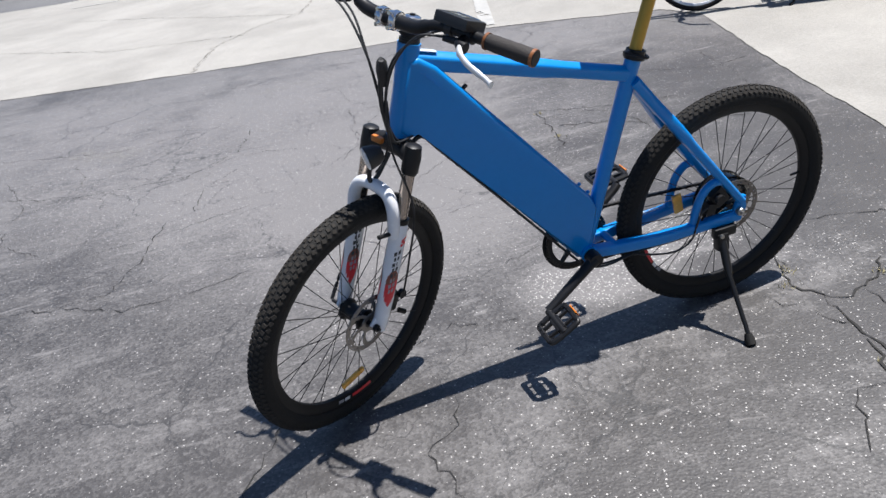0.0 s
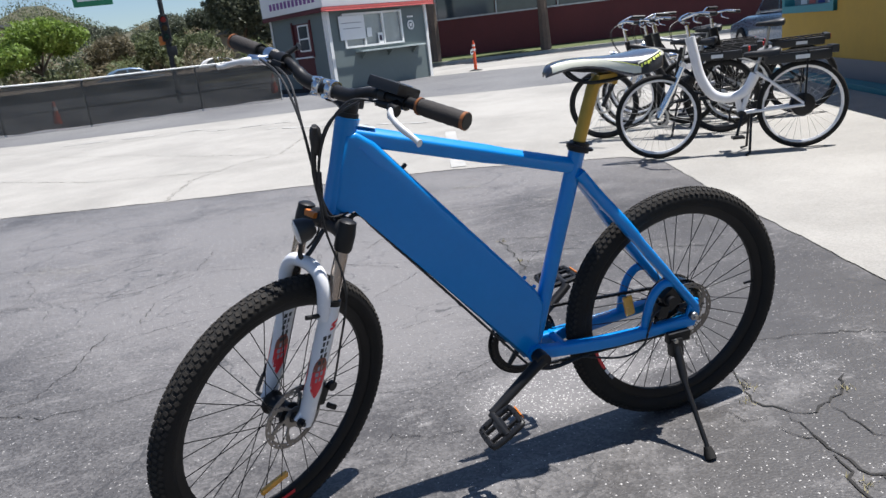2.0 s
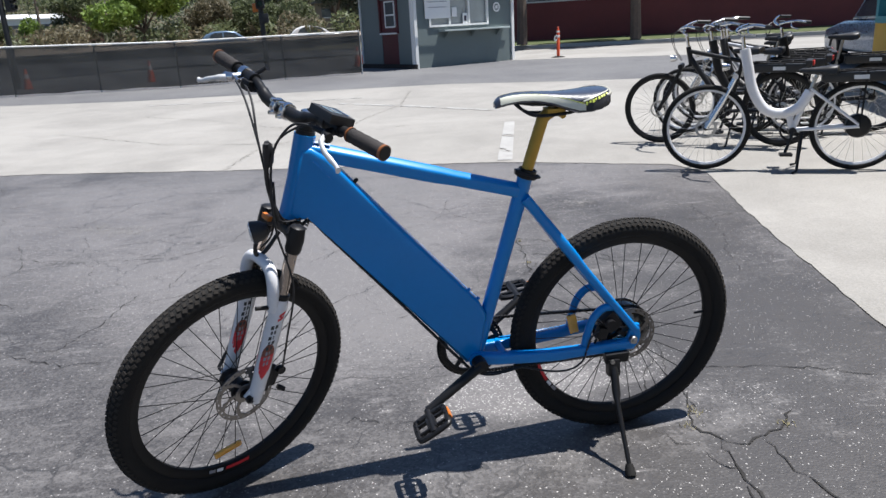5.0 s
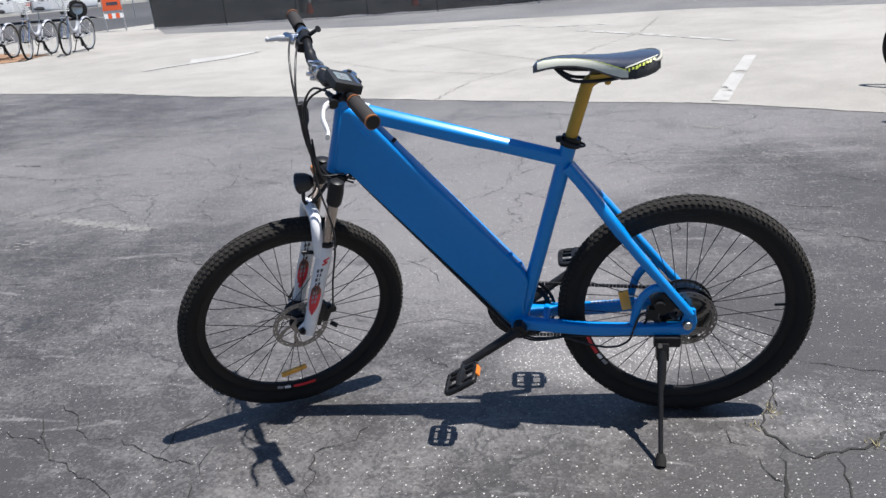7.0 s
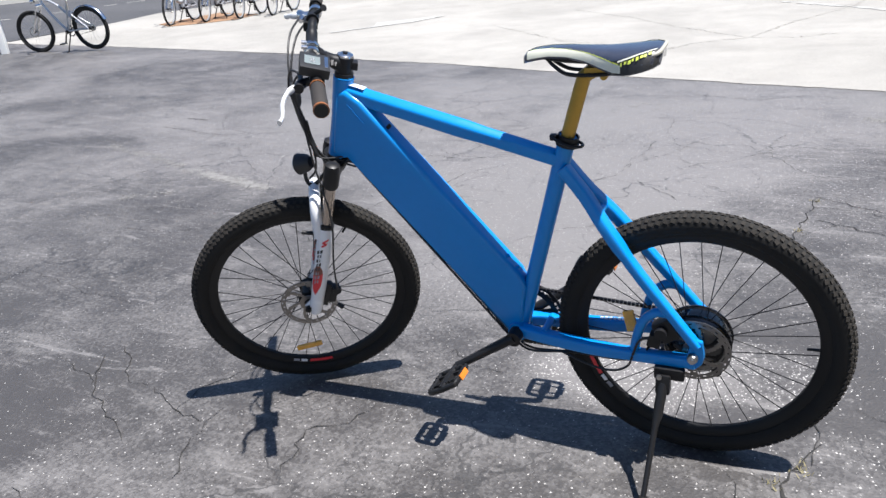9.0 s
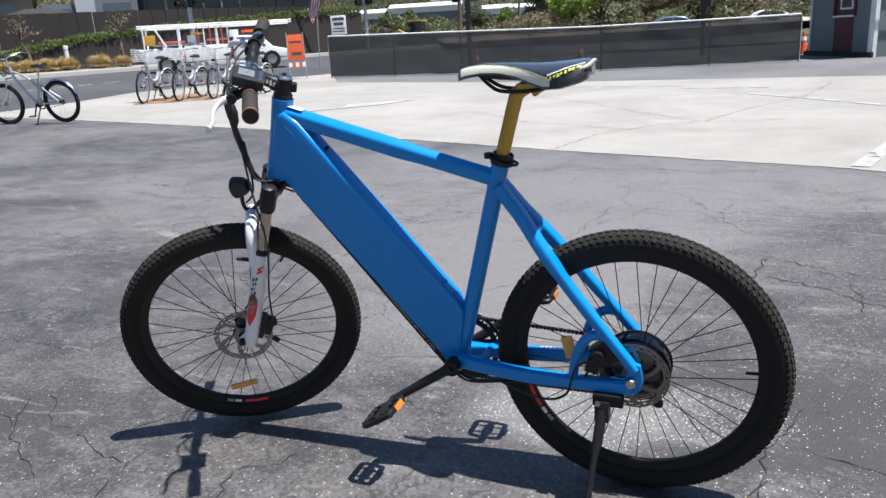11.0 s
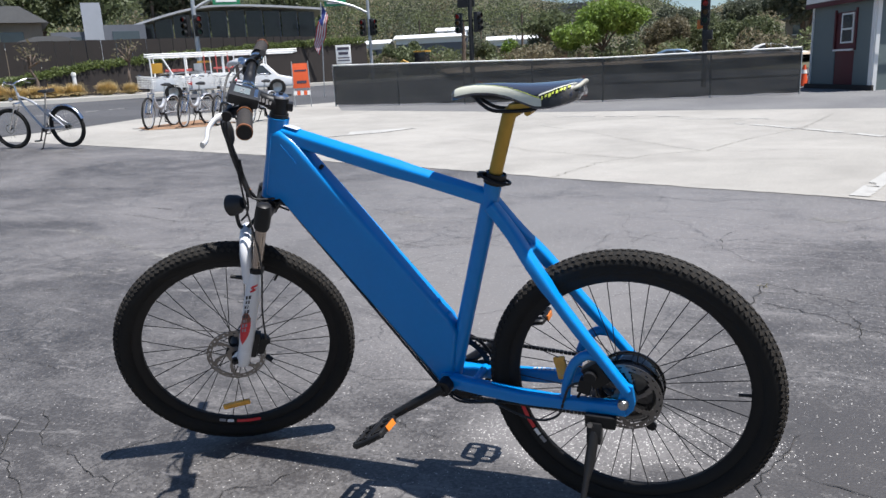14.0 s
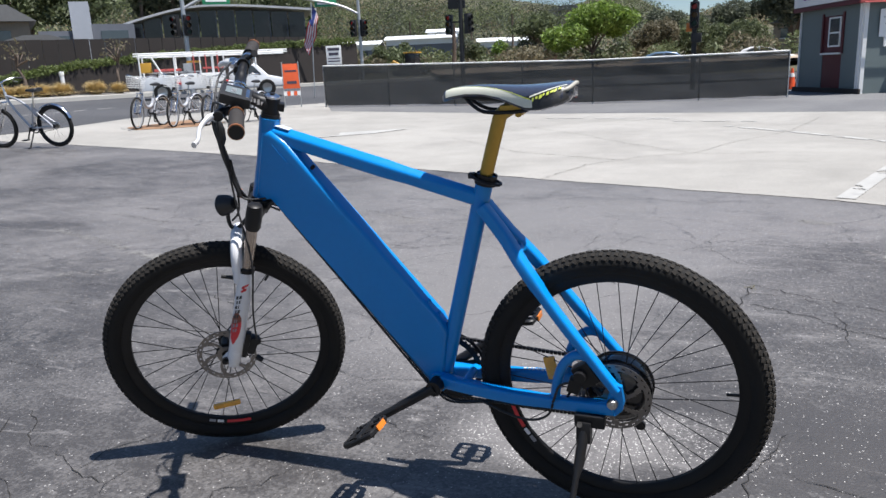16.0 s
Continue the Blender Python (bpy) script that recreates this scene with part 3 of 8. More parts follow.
def saddle_shell(half, tops, xs, thick, z0):
    """Lofted saddle: half widths, top heights and hanging skirt along xs."""
    g, n = Geo(), 15
    for i, x in enumerate(xs):
        ring = []
        for k in range(n):
            u = -1 + 2 * k / (n - 1)
            y = half[i] * math.sin(u * math.pi / 2 * 0.999) * (1.0 if abs(u) < 0.98 else 0.97)
            z = z0 + tops[i] - thick[i] * abs(u) ** 3.2
            ring.append((x, y, z))
        ring += [(x, y * 0.92, z0 + tops[i] - thick[i] - 0.004 + 0.008 * (1 - (2 * k / 4 - 1) ** 2)) for k, y in enumerate((half[i] * 0.8, half[i] * 0.4, 0.0, -half[i] * 0.4, -half[i] * 0.8))]
        g.v += ring
    m = n + 5
    for i in range(len(xs) - 1):
        for k in range(m):
            a, b = i * m + k, i * m + (k + 1) % m
            g.f.append((a, b, b + m, a + m))
    g.f.append(tuple(range(m)))
    g.f.append(tuple((len(xs) - 1) * m + k for k in reversed(range(m))))
    return g


xs = [0.160, 0.168, 0.19, 0.22, 0.26, 0.30, 0.335, 0.365, 0.395, 0.42, 0.440, 0.452]
half = [0.010, 0.018, 0.022, 0.024, 0.028, 0.036, 0.047, 0.059, 0.067, 0.068, 0.060, 0.042]
tops = [0.016, 0.025, 0.031, 0.034, 0.034, 0.032, 0.030, 0.030, 0.031, 0.033, 0.034, 0.033]
thick = [0.012, 0.018, 0.019, 0.018, 0.019, 0.025, 0.036, 0.045, 0.044, 0.040, 0.035, 0.029]
saddle = part("saddle", saddle_shell(half, tops, xs, thick, 1.005), NAVY, bike, "dark navy saddle with cream flanks and lime print", 60)


def flank(side, x0, x1, u0, u1, proud=0.0016, taper=0.0, low=0.0):
    """A strip of the saddle's skin between two heights of its flank."""
    g, n = Geo(), 14
    for i in range(n):
        x = x0 + (x1 - x0) * i / (n - 1)
        h, t, c = (float(np.interp(x, xs, q)) for q in (half, tops, thick))
        for u in (u0 + taper * i / (n - 1), (u0 + u1) / 2 + (taper + low) * 0.5 * i / (n - 1), u1 + low * i / (n - 1)):
            y = h * math.sin(u * math.pi / 2)
            g.v.append((x, side * (y + proud), 1.005 + t - c * u ** 3.2 + proud * 0.8))
    for i in range(n - 1):
        for k in range(2):
            a = i * 3 + k
            g.f.append((a, a + 1, a + 4, a + 3))
    return g


for s in (-1, 1):
    part("side_panel", flank(s, 0.171, 0.378, 0.34, 0.97, taper=0.50), CREAM, saddle, "cream side panel", 60)
    part("piping", flank(s, 0.178, 0.374, 0.31, 0.328, 0.0020, 0.50, 0.50), LIME, saddle, "thin lime piping", 60)
    part("piping", flank(s, 0.372, 0.446, 0.74, 0.785, 0.0022, -0.32, -0.32), CREAM, saddle, "thin cream piping", 60)
    part("rear_panel", flank(s, 0.345, 0.4505, 0.80, 0.985, 0.0012, -0.34), PLASTIC, saddle, "black rear panel", 60)
    for i in range(8):
        part("print", flank(s, 0.378 + i * 0.0078, 0.3818 + i * 0.0078 + 0.0012 * (i % 3), 0.795 - 0.031 * i, 0.875 - 0.027 * i - 0.025 * (i % 2), 0.0024, -0.02, -0.02), LIME, saddle, "lime printed bar", 60)
g = Geo().sweep(smooth([(0.436, -0.050, 1.026), (0.450, -0.040, 1.031), (0.4555, 0, 1.036), (0.450, 0.040, 1.031), (0.436, 0.050, 1.026)], 4), 0.0042, 10, 1.0)
part("tail_bumper", g, material("grey saddle bumper", (0.36, 0.35, 0.30), 0.5, vary=0.2), saddle)
for s in (-1, 1):
    g = Geo().sweep(smooth([(0.212, s * 0.010, 1.016), (0.234, s * 0.015, 0.996), (0.265, s * 0.021, 0.983), (0.335, s * 0.022, 0.983), (0.385, s * 0.028, 0.994), (0.415, s * 0.036, 1.010)], 5), 0.0042, 8)
    part("saddle_rail", g, BLACK, saddle)
g = Geo().slab([(0.205, 1.016), (0.255, 1.007), (0.33, 1.002), (0.40, 1.010), (0.33, 1.016), (0.24, 1.021)], -0.020, 0.020, 0.003, 1)
part("saddle_base", g, BLACK, saddle)

# cranks, chain ring, chain, pedals
g = Geo()
g.lathe([(0.088, 0.047), (0.074, 0.047), (0.074, 0.051), (0.088, 0.051)], 60, True, m=Matrix.Translation(BB))
for i in range(44):
    a = 2 * math.pi * i / 44
    g.box((0.006, 0.003, 0.005), Matrix.Translation(BB) @ Matrix.Rotation(-a, 4, "Y") @ Matrix.Translation((0.0895, 0.049, 0)))
for i in range(5):
    a = 2 * math.pi * i / 5 + 0.3
    g.sweep([BB + Vector((0.015 * math.cos(a), 0.050, 0.015 * math.sin(a))), BB + Vector((0.078 * math.cos(a), 0.049, 0.078 * math.sin(a)))], [0.010, 0.006], 8, 1.0, (0, 1, 0))
g.lathe([(0.100, 0.054), (0.091, 0.054), (0.091, 0.057), (0.100, 0.057)], 60, True, m=Matrix.Translation(BB))
part("chain_ring", g, BLACK, bike)
for s, end in ((-1, Vector((-0.062, -0.095, 0.211))), (1, Vector((0.258, 0.100, 0.416)))):
    g = Geo().sweep([(BB.x, s * 0.062, BB.z), (BB.x + (end.x - BB.x) * 0.12, s * 0.066, BB.z + (end.z - BB.z) * 0.12), (BB.x + (end.x - BB.x) * 0.93, s * 0.094, BB.z + (end.z - BB.z) * 0.93), tuple(end)], [0.018, 0.016, 0.0125, 0.0135], 12, 0.8, (0, 1, 0), square=0.2)
    g.lathe([(0.020, -0.075), (0.020, -0.04)] if s < 0 else [(0.020, 0.04), (0.020, 0.075)], 20, m=Matrix.Translation(BB))
    arm = part("crank_arm", g, BLACK, bike)
    pm = Matrix.Translation(end + Vector((0, s * 0.062, 0))) @ Matrix.Rotation(radians(-31 if s < 0 else -6), 4, "Y") @ Matrix.Scale(0.88, 4)
    g = Geo()
    rim = smooth([(-0.052, -0.030, 0), (-0.040, -0.046, 0), (0.040, -0.046, 0), (0.052, -0.030, 0), (0.052, 0.030, 0), (0.040, 0.046, 0), (-0.040, 0.046, 0), (-0.052, 0.030, 0), (-0.052, -0.030, 0)], 3)
    g.sweep(rim, 0.0085, 8, 1.0, square=0.3)
    g.sweep([(0, -0.068, 0), (0, 0.048, 0)] if s > 0 else [(0, -0.048, 0), (0, 0.068, 0)], 0.0115, 14)
    for y in (-0.020, 0.020):
        g.box((0.100, 0.008, 0.012), Matrix.Translation((0, y, 0)), 0.002)
    g.box((0.030, 0.060, 0.018), Matrix.Translation((0, 0, 0)), 0.004)
    for x in (-0.051, -0.036, 0.036, 0.051):
        for y in (-0.040, 0.0, 0.040):
            for z in (-0.008, 0.008):
                g.box((0.004, 0.004, 0.006), Matrix.Translation((x, y, z)) if y or abs(x) > 0.04 else Matrix.Translation((x * 1.42, 0.02, z)))
    pedal = part("pedal", g.moved(pm), BLACK, bike, "black metal platform pedal")
    for x in (0.0635,):
        part("pedal_reflector", Geo().box((0.004, 0.044, 0.017), pm @ Matrix.Translation((x, 0, 0)), 0.001), ORANGE, pedal, "orange reflector")
g = Geo()
up_run = [Vector((BB.x - 0.01, 0.049, BB.z + 0.089)), Vector((0.545, 0.049, 0.335 + 0.035))]
low_run = [Vector((BB.x - 0.01, 0.049, BB.z - 0.089)), Vector((0.545, 0.049, 0.214))]
for a, b in (up_run, low_run):
    n = 46
    for i in range(n):
        p = a.lerp(b, (i + 0.5) / n)
        ang = math.atan2(b.z - a.z, b.x - a.x)
        g.box((0.0085, 0.006 if i % 2 else 0.008, 0.0075), Matrix.Translation(p) @ Matrix.Rotation(-ang, 4, "Y"))
for i in range(24):
    a = radians(95 + 170 * i / 23)
    g.box((0.0085, 0.007, 0.0075), Matrix.Translation(BB + Vector((0.089 * math.cos(a), 0.049, 0.089 * math.sin(a)))) @ Matrix.Rotation(-a + math.pi / 2, 4, "Y"))
part("chain", g, material("oily chain", (0.035, 0.032, 0.03), 0.4, 0.6, vary=0.3), bike, angle=0)

# wheels
RW = Matrix.Translation(REAR)
rear = wheel("rear_wheel", bike, RW, rim_mat=RIMBLACK, knobs=122, singly=True, label="rear wheel with black rim and knobbly tyre")
g = Geo().lathe([(0.010, -0.040), (0.062, -0.038), (0.074, -0.028), (0.078, -0.018), (0.078, 0.018), (0.074, 0.026), (0.062, 0.034), (0.030, 0.040)], 56)
g.lathe([(0.081, -0.022), (0.081, -0.018), (0.077, -0.018), (0.077, -0.022)], 56, True)
g.lathe([(0.081, 0.022), (0.081, 0.018), (0.077, 0.018), (0.077, 0.022)], 56, True)
part("hub_motor", g, material("gloss black motor shell", (0.010, 0.010, 0.011), 0.22, vary=0.2, coat=0.4), rear, "gloss black hub motor")
brake_disc(rear, -0.050, 0.082)
g = Geo().lathe([(0.036, 0.042), (0.036, 0.050), (0.028, 0.054)], 20)
for i in range(18):
    a = 2 * math.pi * i / 18
    g.box((0.006, 0.004, 0.004), Matrix.Rotation(-a, 4, "Y") @ Matrix.Translation((0.037, 0.048, 0)))
part("sprocket", g, STEEL, rear)
for s in (-1, 1):
    part("axle_nut", Geo().lathe([(0.0055, s * 0.060), (0.0055, s * 0.078), (0.0125, s * 0.079), (0.0125, s * 0.086), (0.0105, s * 0.090), (0.006, s * 0.0905), (0.006, s * 0.098)], 12), STEEL, rear)
part("valve", Geo().sweep([(0.278, 0, 0.012), (0.236, 0, 0.010)], [0.004, 0.0035], 10), BLACK, rear)
g = Geo().box((0.027, 0.010, 0.058), Matrix.Translation((-0.155, -0.012, 0.036)) @ Matrix.Rotation(radians(-12), 4, "Y"), 0.004)
part("spoke_reflector", g, AMBER, rear, "amber spoke reflector")
AX = Vector((-0.0590, 0, -0.4790))
FW = FORK @ Matrix.Translation(AX)
front = wheel("front_wheel", bike, FW, 0.333, rim_mat=RIMBLACK, hub_r=0.030, knobs=122, singly=True, label="front wheel with black rim and knobbly tyre")
brake_disc(front, -0.046, 0.081)
g = Geo().box((0.080, 0.010, 0.016), Matrix.Translation((0.010, -0.010, -0.206)) @ Matrix.Rotation(radians(-20), 4, "Y"), 0.004)
part("spoke_reflector", g, AMBER, front, "amber spoke reflector")
part("valve", Geo().sweep([(0.10, 0, 0.262), (0.085, 0, 0.225)], [0.004, 0.0035], 10), BLACK, front)
for w, a0, marks in ((front, 262, ((11, RED), (5, WHITE), (0, GREYINK))), (rear, 196, ((0, RED), (16, WHITE), (21, GREYINK)))):
    for a1, ma in marks:
        g = Geo()
        for i in range(8):
            a = radians(a0 + a1 + (15 if ma is RED else 4) * i / 7)
            for r in (0.2635, 0.2725):
                g.v.append((r * math.cos(a), -0.0146 if r > 0.27 else -0.0130, r * math.sin(a)))
        for i in range(7):
            g.f.append((2 * i, 2 * i + 1, 2 * i + 3, 2 * i + 2))
        part("rim_decal", g, ma, w)

# front fork, in the steering frame
block = [(-48, -20), (-66, -4), (-72, 8), (-72, 12), (-72, 14), (-72, 14), (-70, 12), (-62, 6), (-46, -8), (-30, -26)]
g = Geo().lathe([(0.027, 0), (0.030, 0.004), (0.030, 0.014), (0.026, 0.020)], 28, m=Matrix.Rotation(radians(-90), 4, "X"))
g.sweep([(-0.018, -0.066, -0.030), (-0.010, -0.035, -0.022), (0, 0, -0.020), (-0.010, 0.035, -0.022), (-0.018, 0.066, -0.030)], [0.020, 0.022, 0.026, 0.022, 0.020], 14, 1.0)
for s in (-1, 1):
    g.sweep([(-0.018, s * 0.066, 0.004), (-0.018, s * 0.066, 0.000), (-0.018, s * 0.066, -0.030), (-0.019, s * 0.066, -0.060), (-0.020, s * 0.066, -0.068)], [0.012, 0.019, 0.0215, 0.0205, 0.017], 20)
fork = fork_part("fork", g, BLACK, bike, "white suspension fork with black crown")
for s in (-1, 1):
    fork_part("stanchion", Geo().sweep([(-0.020, s * 0.066, -0.06), (-0.024, s * 0.066, -0.205)], 0.0150, 20), TITAN, fork, "bronze grey fork stanchion")
    g = Geo().sweep(smooth([(-0.024, s * 0.066, -0.190), (-0.025, s * 0.066, -0.215), (-0.033, s * 0.066, -0.38), (-0.037, s * 0.065, -0.455), (-0.040, s * 0.064, -0.494)], 4), [0.0200] * 4 + [0.0215] * 3 + [0.0208] * 3 + [0.0195] * 5 + [0.0175] * 2, 20, 1.0, (1, 0, 0))
    g.sweep([(-0.040, s * 0.062, -0.455), (-0.052, s * 0.060, -0.472), (-0.062, s * 0.060, -0.484)], [0.012, 0.0125, 0.011], 12, 0.7, (1, 0, 0))
    leg = fork_part("lower_leg", g, WHITE, fork, "white fork lower leg")
    fork_part("seal", Geo().sweep([(-0.024, s * 0.066, -0.180), (-0.024, s * 0.066, -0.192)], 0.0205, 20), BLACK, leg)
    for face in (1, -1):
        marks = [(-0.306 - 0.0115 * k, -0.3175 - 0.0115 * k, block[k], block[k + 1], DECALBROWN if k < 3 else RED, 0.0220 - 0.0001 * k) for k in range(9)]
        for k in range(8):
            z = -0.252 - 0.0150 * k
            for lo, hi in ((-52 + 6 * (k % 2), -34), (-26, -10 - 5 * (k % 3))):
                marks.append((z, z - 0.0105, (lo, hi), (lo, hi), INKBLACK if k < 5 else GREYINK, 0.0225 - 0.0001 * k))
        marks += [(-0.224, -0.231, (-18, 26), (-22, 22), RED, 0.0221), (-0.236, -0.243, (-24, 18), (-20, 14), RED, 0.0221), (-0.230, -0.237, (-20, -6), (-4, 12), RED, 0.0221)]
        for z0, z1, top, low, ma, rr in marks:
            if face < 0 and z0 > -0.25:
                continue
            g = Geo()
            for i in range(7):
                for z, (a0, a1) in ((z0, top), (z1, low)):
                    a = radians(a0 + (a1 - a0) * i / 6)
                    cx = -0.025 - 0.009 * (-0.215 - z) / 0.185
                    g.v.append((cx + rr * math.sin(a), s * (0.066 + face * rr * math.cos(a)), z + 0.014 * math.sin(a)))
            for i in range(6):
                g.f.append((2 * i, 2 * i + 1, 2 * i + 3, 2 * i + 2))
            fork_part("decal", g, ma, leg)
g = Geo().sweep(smooth([(-0.040, -0.066, -0.225), (-0.052, -0.063, -0.160), (-0.057, -0.042, -0.122), (-0.059, 0, -0.112), (-0.057, 0.042, -0.122), (-0.052, 0.063, -0.160), (-0.040, 0.066, -0.225)], 5), 0.0155, 14, 1.0, (1, 0, 0))
fork_part("fork_arch", g, WHITE, fork)
g = Geo().sweep([(-0.06, -0.085, -0.48), (-0.06, 0.085, -0.48)], 0.005, 10)
g.sweep([(-0.06, -0.078, -0.48), (-0.06, -0.068, -0.48)], 0.010, 12)
g.sweep(smooth([(-0.06, 0.088, -0.48), (-0.045, 0.094, -0.45), (-0.035, 0.092, -0.41)], 4), 0.005, 8)
fork_part("axle_skewer", g, BLACK, fork)
for s in (-1, 1):
    g = Geo().sweep([(-0.050, s * 0.066, -0.215), (-0.075, s * 0.062, -0.217), (-0.088, s * 0.060, -0.217)], [0.006, 0.005, 0.0055], 10)
    fork_part("brake_boss", g, BLACK, fork)
g = Geo().box((0.030, 0.028, 0.052), Matrix.Translation((0.006, -0.052, -0.432)) @ Matrix.Rotation(radians(12), 4, "Y"), 0.006)
g.box((0.022, 0.020, 0.080), Matrix.Translation((-0.012, -0.058, -0.430)) @ Matrix.Rotation(radians(6), 4, "Y"), 0.004)
g.sweep([(0.018, -0.068, -0.405), (0.018, -0.080, -0.405)], 0.012, 12)
g.sweep([(0.022, -0.070, -0.46), (0.040, -0.078, -0.468)], 0.007, 10)
fork_part("brake_caliper", g, BLACK, fork, "black disc brake caliper")
LAMP = Matrix.Translation((-0.098, -0.006, -0.036)) @ Matrix.Rotation(radians(-118), 4, "Z") @ Matrix.Rotation(radians(26), 4, "X") @ Matrix.Scale(0.92, 4)
g = Geo().lathe([(0.0, 0.040), (0.016, 0.038), (0.026, 0.022), (0.030, 0.002), (0.031, -0.004), (0.028, -0.005)], 28, m=LAMP)
g.sweep(smooth([(-0.086, -0.006, -0.055), (-0.078, 0.0, -0.092), (-0.062, 0.002, -0.104), (-0.045, 0, -0.085), (-0.020, 0, -0.040)], 4), 0.0055, 8)
lamp = fork_part("headlight", g, PLASTIC, bike, "round black front lamp with clear lens")
fork_part("lamp_lens", Geo().lathe([(0.0, -0.008), (0.020, -0.0065), (0.0285, -0.003), (0.0285, 0.001)], 28, m=LAMP @ Matrix.Translation((0, -0.004, 0))), LENS, lamp, "clear ribbed lens")
fork_part("lamp_reflector", Geo().box((0.012, 0.030, 0.014), Matrix.Translation((-0.060, 0.006, -0.002)), 0.003), ORANGE, lamp, "small orange reflector")

# handlebar, stem, levers, display
g = Geo().sweep([(0, 0, 0.212), (0, 0, 0.222)], 0.0235, 24)
g.sweep([(0, 0, 0.222), (0, 0, 0.262)], 0.0205, 24)
g.sweep(smooth([(-0.006, 0, 0.242), (-0.040, -0.003, 0.253), (-0.066, -0.006, 0.262)], 4), [0.019] * 3 + [0.016] * 4 + [0.019] * 2, 16)
g.box((0.016, 0.026, 0.020), Matrix.Translation((0.024, 0, 0.242)), 0.004)
stem = steer_part("stem", g, BLACK, bike, "black stem with polished clamp")
steer_part("stem_cap", Geo().sweep([(0, 0, 0.262), (0, 0, 0.267), (0, 0, 0.270)], [0.0195, 0.0195, 0.014], 24), CHROME, stem, "polished stem cap")
steer_part("cap_bolt", Geo().sweep([(0, 0, 0.270), (0, 0, 0.2735)], 0.006, 10), BLACK, stem)
for y0, y1 in ((-0.036, -0.017), (0.001, 0.020)):
    g = Geo().sweep([(-0.080, y0, 0.268), (-0.080, y0 + 0.003, 0.268), (-0.080, y1 - 0.003, 0.270), (-0.080, y1, 0.270)], [0.0175, 0.0200, 0.0200, 0.0175], 24)
    steer_part("face_clamp", g, CHROME, stem, "polished clamp ring")
for y in (-0.016, 0.016):
    for z in (0.247, 0.277):
        steer_part("clamp_bolt", Geo().sweep([(-0.092, y - 0.008, z + 0.008), (-0.105, y - 0.008, z + 0.008)], 0.0048, 8), CHROME, stem)
for i in range(5):
    steer_part("stem_print", Geo().box((0.006, 0.0012, 0.013 if i % 2 else 0.010), Matrix.Translation((-0.022 - i * 0.0088, -0.0190, 0.2485 + i * 0.0026)) @ Matrix.Rotation(radians(-10 + 8 * (i % 2)), 4, "Y")), CHROME, stem)
bar_line = smooth([(-0.080, -0.372, 0.288), (-0.090, -0.20, 0.287), (-0.096, -0.13, 0.283), (-0.097, -0.075, 0.264), (-0.096, 0, 0.262), (-0.097, 0.075, 0.264), (-0.096, 0.13, 0.283), (-0.090, 0.20, 0.287), (-0.080, 0.372, 0.288)], 6)
bar = bar_part("handlebar", Geo().sweep(bar_line, [0.0112] * 15 + [0.0145] * 19 + [0.0112] * 15, 18, 1.0), BLACK, bike, "black riser handlebar")
for s in (-1, 1):
    a, b = Vector((-0.0805, s * 0.376, 0.288)), Vector((-0.0870, s * 0.262, 0.2875))
    rs = [0.0150, 0.0165, 0.0162, 0.0168, 0.0160, 0.0166, 0.0160, 0.0165, 0.0158, 0.0150]
    grip = bar_part("grip", Geo().sweep([a.lerp(b, i / 9) for i in range(10)], rs, 20), GRIP, bar, "dark brown rubber grip")
    bar_part("grip_ring", Geo().sweep([a + Vector((0.0002, s * 0.003, 0)), a.lerp(b, 0.035)], 0.0172, 20), RINGBROWN, grip)
    bar_part("grip_cap", Geo().sweep([a + Vector((0.0002, s * 0.0046, 0)), a.lerp(b, 0.02)], 0.0150, 20), BLACK, grip)
    bar_part("grip_ring", Geo().sweep([a.lerp(b, 0.98), a.lerp(b, 1.03)], 0.0168, 20), RINGBROWN if s < 0 else RUBBER, grip)
    g = Geo().sweep([(-0.0885, s * 0.205, 0.287), (-0.0875, s * 0.228, 0.287)], 0.0165, 16)
    g.sweep(smooth([(-0.092, s * 0.215, 0.282), (-0.112, s * 0.215, 0.276), (-0.124, s * 0.225, 0.272), (-0.126, s * 0.240, 0.270)], 4), [0.010] * 5 + [0.0115] * 8, 12)
    g.sweep([(-0.118, s * 0.215, 0.275), (-0.124, s * 0.178, 0.273)], [0.008, 0.006], 10)
    lever = bar_part("brake_lever", g, BLACK if s < 0 else CHROME, bar, "silver brake lever on a clamp")
    reach = 0.95 if s < 0 else 0.62
    g = Geo().sweep(smooth([(x, s * (0.222 + (y - 0.222) * reach), z) for x, y, z in ((-0.122, 0.222, 0.271), (-0.146, 0.245, 0.264), (-0.158, 0.285, 0.253), (-0.157, 0.330, 0.242), (-0.163, 0.354, 0.238))], 5), [0.0085] * 6 + [0.0064] * 8 + [0.0054] * 5 + [0.0072] * 2, 12, 0.75)
    bar_part("lever_blade", g, material("satin silver lever", (0.66, 0.66, 0.66), 0.42, 0.25, vary=0.08, scale=90, coat=0.3), lever, "satin silver lever blade")
g = Geo().box((0.066, 0.088, 0.022), Matrix.Translation((-0.094, -0.188, 0.306)) @ Matrix.Rotation(radians(7), 4, "Y"), 0.005)
g.sweep([(-0.0905, -0.158, 0.287), (-0.090, -0.176, 0.287)], 0.0165, 16)
g.box((0.018, 0.030, 0.016), Matrix.Translation((-0.088, -0.182, 0.296)), 0.004)
disp = bar_part("display", g, PLASTIC, bar, "black bicycle computer with a grey screen")
dm = Matrix.Translation((-0.094, -0.188, 0.306)) @ Matrix.Rotation(radians(7), 4, "Y")
